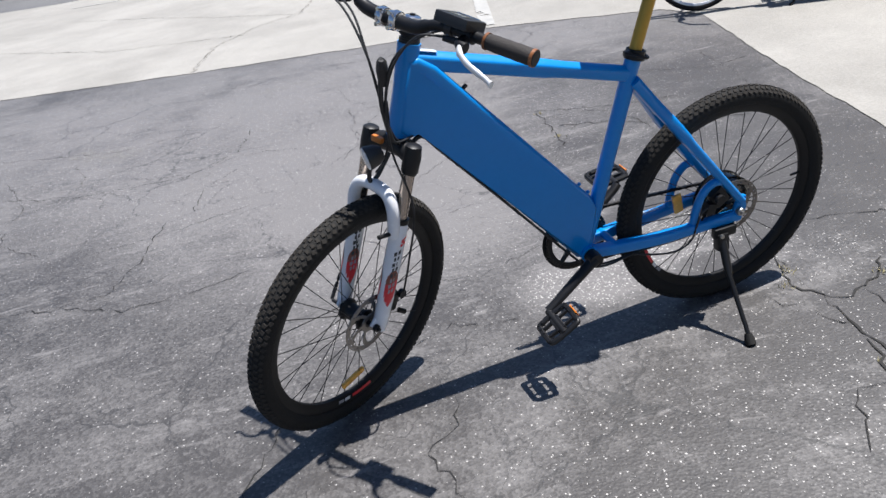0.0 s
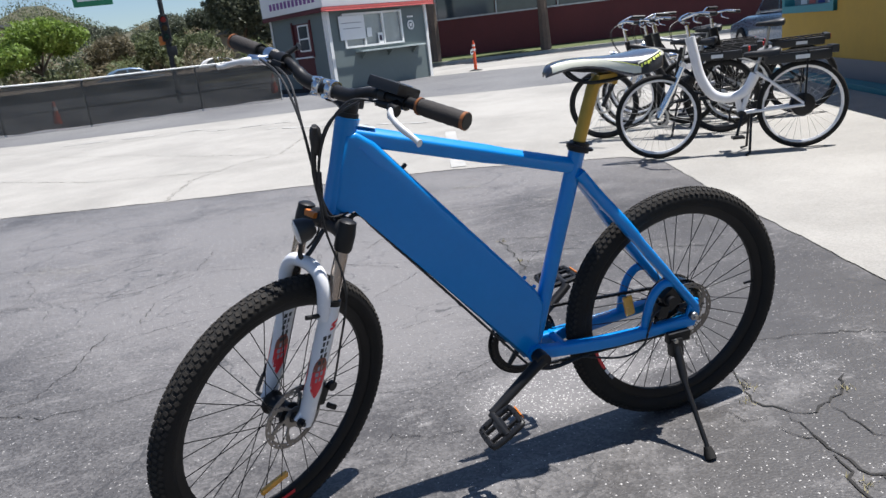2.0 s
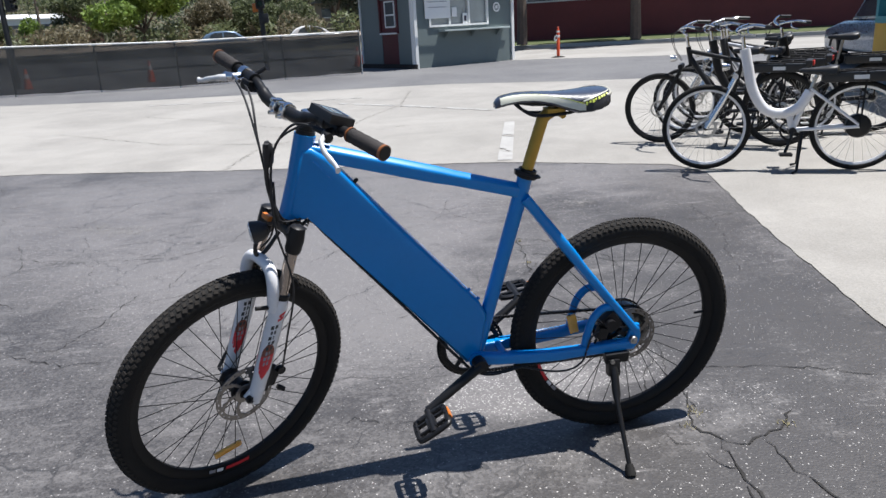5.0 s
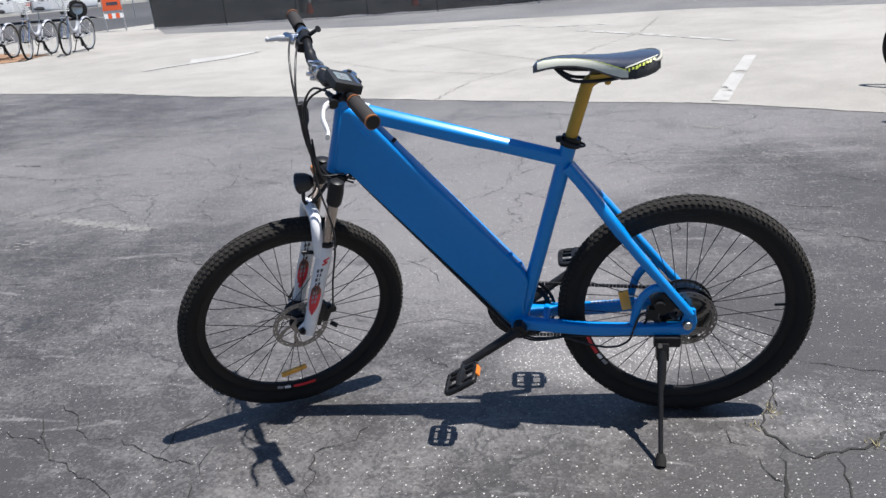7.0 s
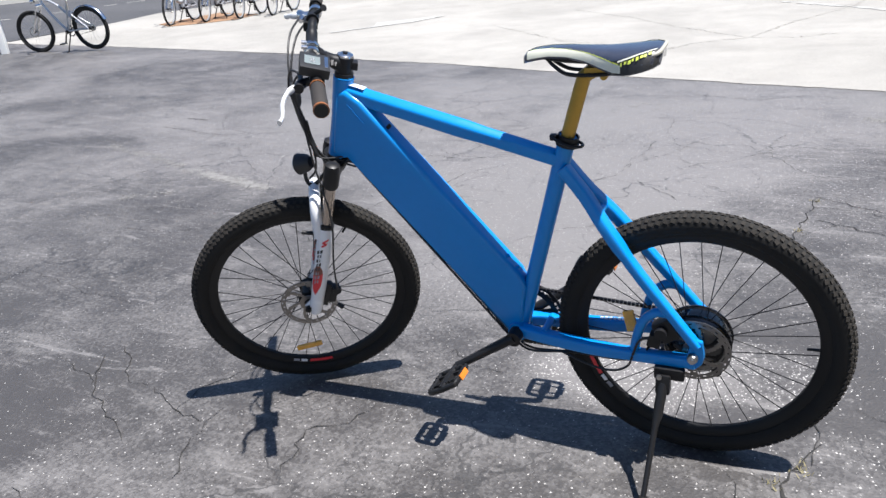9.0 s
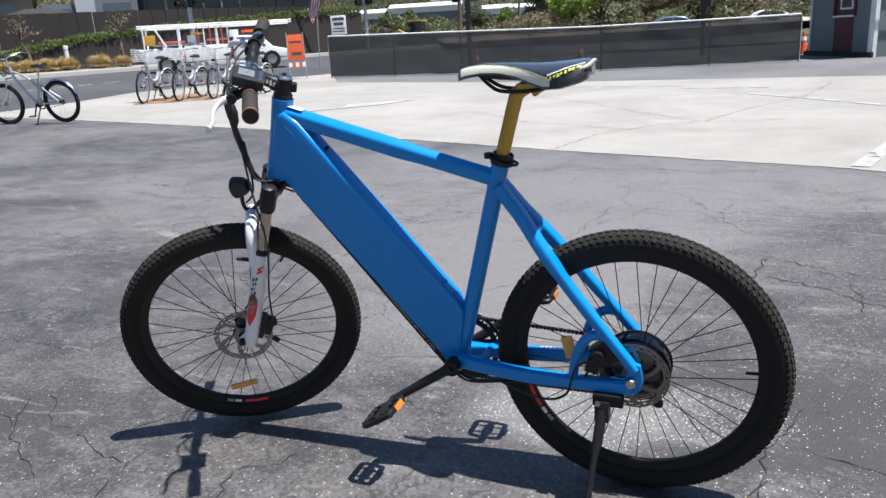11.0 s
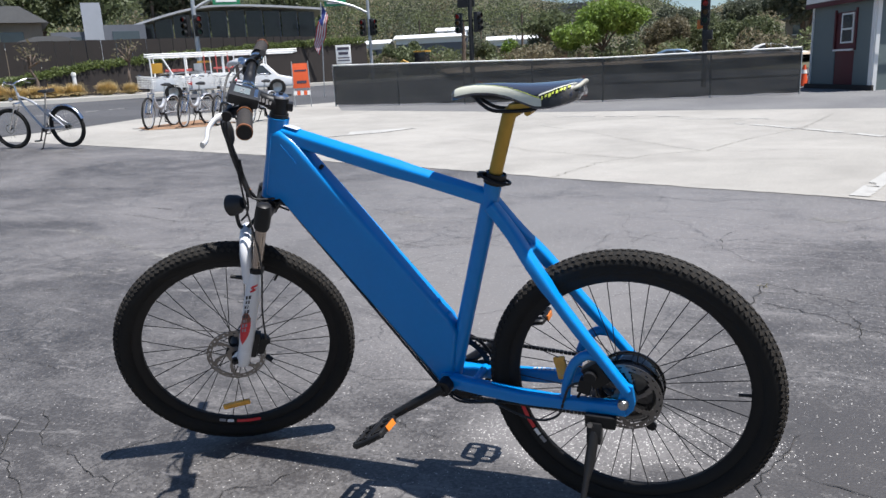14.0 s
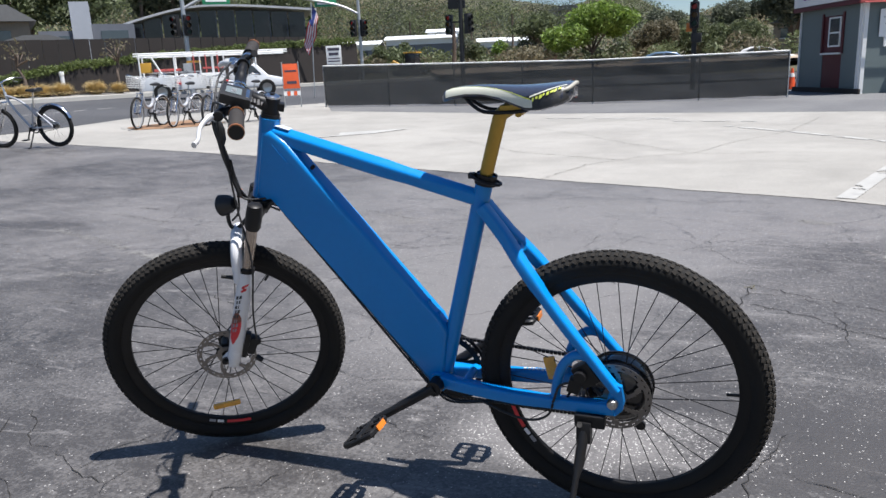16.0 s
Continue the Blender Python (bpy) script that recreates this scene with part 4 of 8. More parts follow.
bar_part("screen", Geo().box((0.034, 0.046, 0.0015), dm @ Matrix.Translation((-0.006, 0, 0.0112))), SCREEN, disp, "grey liquid crystal screen")
for i in range(3):
    bar_part("screen_mark", Geo().box((0.010, 0.0035, 0.0010), dm @ Matrix.Translation((-0.006, -0.010 + i * 0.009, 0.0122))), GREYINK, disp)
bar_part("button_bar", Geo().box((0.008, 0.060, 0.003), dm @ Matrix.Translation((0.024, 0, 0.011)), 0.001), CHROME, disp)
g = Geo().box((0.036, 0.040, 0.026), Matrix.Translation((-0.100, 0.160, 0.272)), 0.007)
g.sweep([(-0.096, 0.150, 0.287), (-0.094, 0.176, 0.287)], 0.0165, 16)
g.sweep([(-0.095, 0.165, 0.295), (-0.072, 0.155, 0.318), (-0.070, 0.150, 0.322)], [0.006, 0.005, 0.009], 10)
bar_part("shifter", g, BLACK, bar)

# cables from the bars, loose in front of the head tube
cables = (
    [(-0.124, -0.180, 0.273), (-0.150, -0.125, 0.262), (-0.150, -0.070, 0.190), (-0.128, -0.036, 0.090), (-0.080, -0.045, -0.020), (-0.020, -0.088, -0.15), (-0.005, -0.085, -0.30), (0.012, -0.070, -0.40)],
    [(-0.126, 0.215, 0.296), (-0.156, 0.130, 0.272), (-0.150, 0.010, 0.190), (-0.118, -0.020, 0.080), (-0.060, -0.030, 0.000), (0.000, -0.030, -0.012), (0.040, -0.016, -0.030)],
    [(-0.112, 0.185, 0.290), (-0.142, 0.112, 0.268), (-0.146, 0.012, 0.185), (-0.112, -0.026, 0.060), (-0.055, -0.034, 0.004), (0.005, -0.034, -0.004), (0.045, -0.012, -0.022)],
    [(-0.088, -0.175, 0.285), (-0.120, -0.120, 0.262), (-0.142, -0.060, 0.200), (-0.122, -0.030, 0.085), (-0.070, -0.036, 0.005), (0.010, -0.036, 0.008), (0.050, -0.010, -0.018)],
    [(-0.09, -0.01, -0.075), (-0.075, -0.020, -0.04), (-0.085, -0.03, 0.03), (-0.120, -0.03, 0.10)],
)
for c in cables:
    c = [(x + 0.022, y * (0.62 if 0 < y < 0.15 else 0.9) - 0.008, z) if z > 0.15 else (x + (0.034 if x < -0.10 else 0.018 if x < -0.05 else 0.006), y, z) for x, y, z in c]
    steer_part("cable", Geo().sweep(smooth(c, 7), 0.0027, 8), PLASTIC, bike)
steer_part("cable_wrap", Geo().sweep(smooth([(-0.130, -0.040, 0.195), (-0.104, -0.028, 0.110), (-0.080, -0.028, 0.055), (-0.055, -0.034, 0.005)], 5), [0.0058] * 6 + [0.0055] * 10, 10), PLASTIC, bike, "black spiral cable wrap")
g = Geo().sweep([(-0.126, -0.034, 0.198), (-0.122, -0.034, 0.190), (-0.116, -0.034, 0.172), (-0.110, -0.034, 0.150), (-0.106, -0.034, 0.138)], [0.005, 0.011, 0.0135, 0.011, 0.005], 14)
steer_part("cable_joint", g, PLASTIC, bike)

# rear brake caliper, cable, derailleur, kickstand
g = Geo().box((0.046, 0.032, 0.056), Matrix.Translation((0.478, -0.058, 0.392)) @ Matrix.Rotation(radians(-35), 4, "Y"), 0.007)
g.box((0.030, 0.026, 0.034), Matrix.Translation((0.452, -0.064, 0.362)) @ Matrix.Rotation(radians(15), 4, "Y"), 0.005)
g.sweep([(0.468, -0.078, 0.395), (0.468, -0.092, 0.395)], 0.014, 14)
g.sweep([(0.498, -0.070, 0.362), (0.515, -0.074, 0.350)], 0.006, 8)
part("brake_caliper", g, BLACK, bike)
part("cable", Geo().sweep(smooth([(0.448, -0.072, 0.372), (0.420, -0.076, 0.362), (0.405, -0.078, 0.325), (0.392, -0.078, 0.285), (0.355, -0.076, 0.262), (0.30, -0.070, 0.262), (0.22, -0.055, 0.280)], 6), 0.0030, 8), PLASTIC, bike)
g = Geo().sweep([(0.545, 0.074, 0.322), (0.556, 0.076, 0.268), (0.540, 0.066, 0.222), (0.586, 0.052, 0.206)], [0.009, 0.009, 0.008, 0.006], 10)
for c in ((0.540, 0.050, 0.224), (0.585, 0.050, 0.206)):
    g.lathe([(0.0125, -0.004), (0.0125, 0.004)], 16, m=Matrix.Translation(c))
part("derailleur", g, BLACK, bike)
g = Geo().box((0.070, 0.020, 0.030), Matrix.Translation((0.490, -0.086, 0.288)), 0.005)
g.box((0.034, 0.030, 0.050), Matrix.Translation((0.478, -0.094, 0.262)) @ Matrix.Rotation(radians(-10), 4, "X"), 0.006)
stand = part("kickstand", g, BLACK, bike, "black metal kickstand")
part("stand_leg", Geo().sweep([(0.478, -0.098, 0.265), (0.473, -0.138, 0.200), (0.470, -0.155, 0.178), (0.461, -0.276, 0.040)], [0.0125, 0.0118, 0.0070, 0.0064], 14), BLACK, stand)
part("stand_foot", Geo().sweep([(0.4625, -0.262, 0.055), (0.4615, -0.272, 0.040), (0.460, -0.284, 0.030)], [0.010, 0.015, 0.014], 14), RUBBER, stand)
part("stand_bolt", Geo().sweep([(0.470, -0.104, 0.286), (0.470, -0.110, 0.286)], 0.006, 8), STEEL, stand)


# ---- further materials ----
SIDING = material("grey green painted boards", (0.130, 0.161, 0.160), 0.6, vary=0.08, scale=6)
TRIMWHITE = material("white trim paint", (0.72, 0.72, 0.70), 0.5, vary=0.06, scale=10)
BARN = material("dark red painted wood", (0.085, 0.014, 0.018), 0.6, vary=0.15, scale=14)
REDTRIM = material("faded red trim paint", (0.45, 0.09, 0.08), 0.55, vary=0.15, scale=8)
PANE = material("dark window glass", (0.05, 0.065, 0.08), 0.06, vary=0.2, scale=2, coat=0.8)
PALEPANE = material("bright window glass", (0.30, 0.33, 0.34), 0.08, vary=0.2, scale=3, coat=0.6)
PAPER = material("white notice paper", (0.75, 0.75, 0.74), 0.7, vary=0.05, scale=12)
INK = material("dark print", (0.05, 0.045, 0.07), 0.6)
YELLOWWALL = material("ochre yellow stucco", (0.42, 0.27, 0.045), 0.8, vary=0.12, scale=5, bump=0.4, bump_scale=90)
TEAL = material("teal painted trim", (0.03, 0.20, 0.24), 0.55, vary=0.12, scale=9)
BRICKRED = material("dark red painted wall", (0.12, 0.026, 0.028), 0.75, vary=0.2, scale=3, bump=0.3, bump_scale=60)
CONEORANGE = material("orange road plastic", (0.70, 0.09, 0.025), 0.5, vary=0.15, scale=12)
SIGNORANGE = material("orange sign sheeting", (0.72, 0.11, 0.03), 0.5, vary=0.1, scale=6)
GALV = material("galvanised steel", (0.45, 0.46, 0.47), 0.45, 0.7, vary=0.15, scale=12)
SIGNGREEN = material("green street sign", (0.02, 0.22, 0.10), 0.4, vary=0.1, scale=8)
LAMPRED = material("red lamp plastic", (0.55, 0.03, 0.02), 0.3, vary=0.1)
CARWHITE = material("white car paint", (0.70, 0.71, 0.72), 0.25, vary=0.03, coat=0.8)
CARBLUE = material("slate blue car paint", (0.12, 0.19, 0.28), 0.28, 0.2, vary=0.04, coat=0.8)
SILVERFRAME = material("silver bicycle paint", (0.40, 0.41, 0.44), 0.3, 0.35, vary=0.06, coat=0.5)
LEAF = material("mixed green foliage", (0.112, 0.135, 0.064), 0.6, vary=0.35, scale=0.25, island=0.35)
LEAFBRIGHT = material("bright green foliage", (0.165, 0.245, 0.045), 0.6, vary=0.3, scale=0.5, island=0.4)
LEAFDRY = material("dry olive foliage", (0.142, 0.126, 0.078), 0.65, vary=0.3, scale=0.25, island=0.35)
LEAFDARK = material("dark eucalyptus foliage", (0.104, 0.118, 0.080), 0.6, vary=0.35, scale=0.25, island=0.35)
HEDGELEAF = material("clipped hedge foliage", (0.105, 0.135, 0.038), 0.6, vary=0.35, scale=0.8, island=0.5)
DARKGLASS = material("dark shaded glazing", (0.026, 0.025, 0.030), 0.12, vary=0.5, scale=1.2, spec=0.5)
DULLROOF = material("weathered grey roof sheet", (0.40, 0.41, 0.43), 0.6, vary=0.15, scale=2)
WEED = material("dull dry weed", (0.24, 0.21, 0.11), 0.8, vary=0.3, scale=30)
WOODGREEN = material("far green woodland", (0.120, 0.142, 0.062), 0.7, vary=0.60, scale=0.5, island=0.12)
WOODDARK = material("far dark evergreen woodland", (0.080, 0.092, 0.060), 0.7, vary=0.55, scale=0.4, island=0.12)
WOODDRY = material("far dry brush", (0.200, 0.170, 0.105), 0.75, vary=0.45, scale=0.5, island=0.15)
for leaf_mat in (LEAF, LEAFBRIGHT, LEAFDRY, LEAFDARK, HEDGELEAF, WOODGREEN, WOODDARK, WOODDRY):
    nt = leaf_mat.node_tree
    bsdf, out = nt.nodes["Principled BSDF"], nt.nodes["Material Output"]
    both, thin_leaf = nt.nodes.new("ShaderNodeMixShader"), nt.nodes.new("ShaderNodeBsdfTranslucent")
    both.inputs[0].default_value = 0.42
    nt.links.new(bsdf.inputs["Base Color"].links[0].from_socket, thin_leaf.inputs["Color"])
    nt.links.new(bsdf.outputs[0], both.inputs[1])
    nt.links.new(thin_leaf.outputs[0], both.inputs[2])
    nt.links.new(both.outputs[0], out.inputs["Surface"])
STRAW = material("golden dry grass", (0.50, 0.385, 0.185), 0.75, vary=0.3, scale=3, island=0.8)
BARK = material("grey brown bark", (0.12, 0.09, 0.07), 0.9, vary=0.35, scale=9, bump=0.8, bump_scale=40)
SOIL = ground_material("pale dry soil", (0.26, 0.20, 0.14), (0.40, 0.33, 0.25), (0.45, 0.4, 0.33), 0.05, 0.2)
HILLSIDE = ground_material("scrub covered hillside", (0.035, 0.042, 0.022), (0.10, 0.085, 0.05), (0.15, 0.13, 0.08), 0.03, 0.05)
MULCH = ground_material("brown mulch", (0.17, 0.095, 0.05), (0.28, 0.17, 0.10), (0.35, 0.24, 0.15), 0.1, 0.8)
LAWN = ground_material("mown lawn", (0.045, 0.060, 0.02), (0.085, 0.105, 0.035), (0.15, 0.18, 0.06), 0.1, 0.8)
KERB = material("kerb concrete", (0.40, 0.39, 0.36), 0.8, vary=0.12, scale=6, bump=0.3)
# also colours the hedge wall, where the dark stands in for shade
TIMBER = material("dark stained timber and wall shade", (0.022, 0.017, 0.015), 0.75, vary=0.35, scale=4)
SLATE = material("grey cladding", (0.13, 0.14, 0.165), 0.55, vary=0.1, scale=3)
TANWALL = material("tan stucco", (0.25, 0.205, 0.155), 0.85, vary=0.12, scale=4)
ROOFGREY = material("grey roofing", (0.13, 0.13, 0.13), 0.8, vary=0.2, scale=5)
ROOFWHITE = material("white metal roof sheet", (0.78, 0.79, 0.80), 0.45, vary=0.08, scale=2)
SHEDWHITE = material("white metal shed", (0.66, 0.68, 0.70), 0.5, vary=0.06, scale=2)
YELLOWPLANT = material("machine yellow paint", (0.45, 0.25, 0.03), 0.45, vary=0.12, scale=6)


def fabric(name, colour, gap):
    """Loose woven screen cloth: light passes through part of it."""
    ma = material(name, colour, 0.85, vary=0.25, scale=1.5)
    nt = ma.node_tree
    b, out = nt.nodes["Principled BSDF"], nt.nodes["Material Output"]
    mix, clear = nt.nodes.new("ShaderNodeMixShader"), nt.nodes.new("ShaderNodeBsdfTransparent")
    mix.inputs[0].default_value = 1 - gap
    nt.links.new(clear.outputs[0], mix.inputs[1])
    nt.links.new(b.outputs[0], mix.inputs[2])
    nt.links.new(mix.outputs[0], out.inputs[0])
    return ma


SCREENCLOTH = fabric("dark green grey screen cloth", (0.045, 0.047, 0.046), 0.27)


# ---- ground ----
RISE_FROM, RISE_TO = -4.2, -26.0


def rise(x):
    """The lot is level round the bicycle and climbs gently towards the street."""
    return 0.026 * min(max(0.0, RISE_FROM - x), RISE_FROM - RISE_TO)


def sheet(name, outline, z, mat, label, category, kind="structure"):
    pts = [(p[0], p[1], p[2] if len(p) > 2 else z) for p in outline]
    ob = solid(name, Geo().add(pts, [tuple(range(len(pts)))]), mat, label, category, "", kind, 0)
    if len(outline[0]) == 2:
        bm = bmesh.new()
        bm.from_mesh(ob.data)
        for x in (RISE_FROM, RISE_TO):
            bmesh.ops.bisect_plane(bm, geom=bm.verts[:] + bm.edges[:] + bm.faces[:], plane_co=(x, 0, 0), plane_no=(1, 0, 0))
        for q in bm.verts:
            q.co.z += rise(q.co.x)
        bm.to_mesh(ob.data)
        bm.free()
    return ob


def strip(name, line_a, line_b, mat, label, category):
    n = len(line_a)
    g = Geo().add(list(line_a) + list(line_b), [(i, i + 1, n + i + 1, n + i) for i in range(n - 1)])
    return solid(name, g, mat, label, category, "", "structure", 0)


sheet("ground", [(-400, -400), (400, -400), (400, 400), (-400, 400)], 0.0, ASPHALT, "old cracked dark grey asphalt of a parking lot", "ground")
EDGE = [(-13.5, 7.5), (-11.4, 7.34), (-9.9, 7.22), (-8.1, 7.02), (-5.75, 6.72), (-3.1, 6.0), (-1.1, 5.27), (1.3, 4.52), (2.58, 3.78), (2.68, 3.35), (2.2, 1.85), (1.75, 0.23), (1.1, -2.4), (0.0, -6.5)]
rng = random.Random(11)
ragged = []
for (x0, y0), (x1, y1) in zip(EDGE[:-1], EDGE[1:]):
    n = max(2, int(math.hypot(x1 - x0, y1 - y0) / 0.09))
    for i in range(n):
        k = i / n
        d = 0.014 * noise.noise((x0 + (x1 - x0) * k) * Vector((3, 0, 0)) + Vector((0, 7 * k, i * 0.21))) + rng.uniform(-0.009, 0.009)
        ragged.append((x0 + (x1 - x0) * k + d, y0 + (y1 - y0) * k + d))
FAR = [(18, -6.5), (14, 9), (8, 11.5), (5, 12.7), (2.6, 14.3), (-4, 15.5), (-10.3, 15.9), (-11.6, 17.8), (-13.1, 20.05), (-13.94, 16.34), (-14.39, 12.62), (-13.53, 10.03), (-13.2, 7.7)]
sheet("pavement", ragged + [EDGE[-1]] + FAR, 0.0042, CONCRETE, "sunlit pale concrete paving with fine cracks", "pavement")
sheet("driveway", [(14, 9.02), (8, 11.52), (5, 12.72), (2.6, 14.32), (-4, 15.52), (-10.3, 15.92), (-11.6, 17.82), (-3.9, 19.6), (1.2, 20.55), (1.3, 34), (9, 31.4), (16, 28.5), (40, 16), (40, -6)], 0.004, ROADWAY, "mid grey asphalt driveway", "road")
sheet("driveway_apron", [(5.6, 23.6), (9.0, 31.2), (17, 28), (30, 18), (13, 17.5)], 0.009, CONCRETE, "pale concrete apron by the kerb", "pavement")
near = [(-16, -8, 0.31), (-12.7, 2.0, 0.225), (-13.53, 10.03, 0.25), (-14.39, 12.62, 0.27), (-13.94, 16.34, 0.26), (-13.1, 20.05, 0.24), (-8, 34, 0.15), (6, 41, 0.05), (40, 38, 0.05)]
far = [(-32, -4, 0.60), (-27.5, 8.0, 0.60), (-26.0, 16.8, 0.60), (-25.2, 19.9, 0.60), (-25.4, 24.4, 0.60), (-25.2, 29.0, 0.62), (-23.0, 36.0, 0.65), (-10, 47, 0.70), (45, 48, 0.70)]
strip("street", near, far, STREET, "dark street asphalt beyond the parking lot", "road")
far_up = [(x, y, z + 0.15) for x, y, z in far]
far_back = [(x * 1.012, y * 1.012 + 0.1, z + 0.15) for x, y, z in far]
g = Geo().add(far + far_up + far_back, [(i, i + 1, 9 + i + 1, 9 + i) for i in range(8)] + [(9 + i, 9 + i + 1, 18 + i + 1, 18 + i) for i in range(8)])
solid("kerb", g, KERB, "pale concrete street kerb", "kerb", "", "structure", 0)
walk_back = [(x * 1.10, y * 1.10 + 0.3, z + 0.22) for x, y, z in far]
strip("sidewalk", far_back, walk_back, CONCRETE, "pale far sidewalk and planting strip", "pavement")
# street centre line
g = Geo()
for i in range(1, 7):
    a, b = Vector(near[i]).lerp(Vector(far[i]), 0.42), Vector(near[i + 1]).lerp(Vector(far[i + 1]), 0.42)
    a2, b2 = Vector(near[i]).lerp(Vector(far[i]), 0.43), Vector(near[i + 1]).lerp(Vector(far[i + 1]), 0.43)
    for lo in (0, 1 / 3, 2 / 3):
        q = [a.lerp(b, lo), a.lerp(b, lo + 0.18), a2.lerp(b2, lo + 0.18), a2.lerp(b2, lo)]
        g.add([p + Vector((0, 0, 0.006)) for p in q], [(0, 1, 2, 3)])
solid("road_marking", g, PAINT_LINE, "painted street lane marking", "marking", "", "structure", 0)
sheet("mulch_bed", [(-11.9, 10.2), (-11.2, 9.8), (-10.8, 10.2), (-10.4, 10.9), (-10.6, 11.9), (-12.2, 12.4)], 0.012, MULCH, "small bed of brown mulch", "ground")


RIDGE = ((-60, -3.3, -1.1, 1.1, 2.8, 4.1, 5.2, 6.2, 7.2, 9.1, 10.5, 12.5, 14, 20, 30, 75), (4.8, 4.8, 4.1, 4.4, 3.7, 4.4, 3.7, 3.6, 4.0, 5.0, 6.2, 6.2, 4.9, 6.0, 7.0, 9.0))


def terrain():
    """Soil beyond the street, rising to the wooded hill."""
    rs = [33, 38, 46, 56, 70, 90, 115, 150, 190, 240]
    zs = [0.3, 0.9, 1.15, 1.3, 1.6, 2.4, 4.2, 7.5, 10.5, 12.5]
    g, cols = Geo(), 150
    for i, r in enumerate(rs):
        for k in range(cols):
            az = radians(-85 + 190 * k / (cols - 1))
            lift = 1.0 + 0.35 * noise.noise(Vector((az * 2.2, r * 0.01, 3.0)))
            rr = r * (1 + 0.0 * k)
            g.v.append((-rr * math.sin(az), 2 + rr * math.cos(az) + 8, max(zs[i] * lift if i > 3 else zs[i], 1.1 + (r + 8) * math.tan(radians(float(np.interp(math.degrees(az), *RIDGE)) * 0.86)) if r > 235 else 0)))
    for i in range(len(rs) - 1):
        for k in range(cols - 1):
            a = i * cols + k
            g.f.append((a, a + 1, a + 1 + cols, a + cols))
    return solid("hillside", g, HILLSIDE, "scrubby hillside rising behind the street", "hill", "", "structure", 60)


terrain()
sheet("building_site", [(-17, 38, 0.95), (4, 46, 1.0), (6, 62, 1.35), (-26, 56, 1.35)], 1.0, SOIL, "bare pale soil of a building site", "ground")


# ---- cracks, seams and worn paint ----
def crack(points, wide=0.008, z=0.003, seed=0, jag=0.012, mat=CRACK):
    """A jagged dark fissure filled with dirt along points."""
    r = random.Random(seed)
    line = []
    for (x0, y0), (x1, y1) in zip(points[:-1], points[1:]):
        n = max(2, int(math.hypot(x1 - x0, y1 - y0) / 0.03))
        for i in range(n):
            k = i / n
            line.append(Vector((x0 + (x1 - x0) * k + r.uniform(-jag, jag), y0 + (y1 - y0) * k + r.uniform(-jag, jag))))
    line.append(Vector(points[-1]))
    g = Geo()
    for i, p in enumerate(line):
        d = (line[min(i + 1, len(line) - 1)] - line[max(i - 1, 0)]).normalized()
        nrm = Vector((-d.y, d.x))
        w = wide * r.uniform(0.12, 1.1) * (0.25 if i in (0, len(line) - 1) else 1)
        g.v += [(*(p + nrm * w / 2), z), (*(p - nrm * w / 2), z)]
    g.f = [(2 * i, 2 * i + 1, 2 * i + 3, 2 * i + 2) for i in range(len(line) - 1)]
    return g


main_cracks = [
    ((0.83, 0.13), (0.76, -0.03), (0.76, -0.09), (0.79, -0.15), (0.83, -0.19), (0.89, -0.17), (0.93, -0.17), (1.02, -0.11), (1.09, -0.05)),
    ((0.92, -0.18), (0.91, -0.25), (0.91, -0.33), (0.92, -0.40), (0.94, -0.50), (1.0, -0.7)),
    ((0.79, -0.15), (0.77, -0.25), (0.75, -0.37), (0.75, -0.44), (0.78, -0.48), (0.86, -0.53)),
    ((0.75, -0.37), (0.71, -0.47), (0.67, -0.54), (0.67, -0.60), (0.62, -0.67), (0.55, -0.80)),
    ((0.78, -0.48), (0.76, -0.54), (0.72, -0.59), (0.72, -0.62), (0.74, -0.70)),
]
fine_cracks = [
    ((0.72, -0.19), (0.72, -0.26), (0.76, -0.29)),
    ((0.67, -0.53), (0.63, -0.53), (0.58, -0.52), (0.52, -0.60), (0.45, -0.70)),
    ((0.92, 0.32), (1.05, 0.27), (1.19, 0.24), (1.33, 0.19), (1.50, 0.08)),
    ((0.64, -0.06), (0.67, -0.13), (0.73, -0.15)),
    ((-1.63, 1.15), (-1.44, 1.16), (-1.34, 1.39), (-1.28, 1.65), (-1.24, 1.79)),
    ((-1.86, 1.23), (-1.53, 1.10), (-1.38, 0.98), (-1.08, 0.99), (-0.88, 1.04)),
]
side_cracks = [
    ((-0.40, 0.20), (-0.25, 0.26), (-0.14, 0.20), (-0.05, 0.19)),
    ((-0.34, -0.09), (-0.38, -0.20), (-0.48, -0.26), (-0.43, -0.45)),
    ((-1.53, -0.25), (-1.40, -0.26), (-1.32, -0.32)),
    ((-1.44, -0.09), (-1.33, -0.13), (-1.23, -0.25), (-1.13, -0.25)),
    ((-2.44, 3.64), (-1.62, 3.24), (-0.9, 3.3)),
    ((-2.23, 2.77), (-1.85, 2.52), (-1.16, 2.40), (-0.87, 2.64), (-0.77, 3.05)),
    ((-1.11, 1.84), (-1.08, 2.11), (-0.88, 2.33)),
]
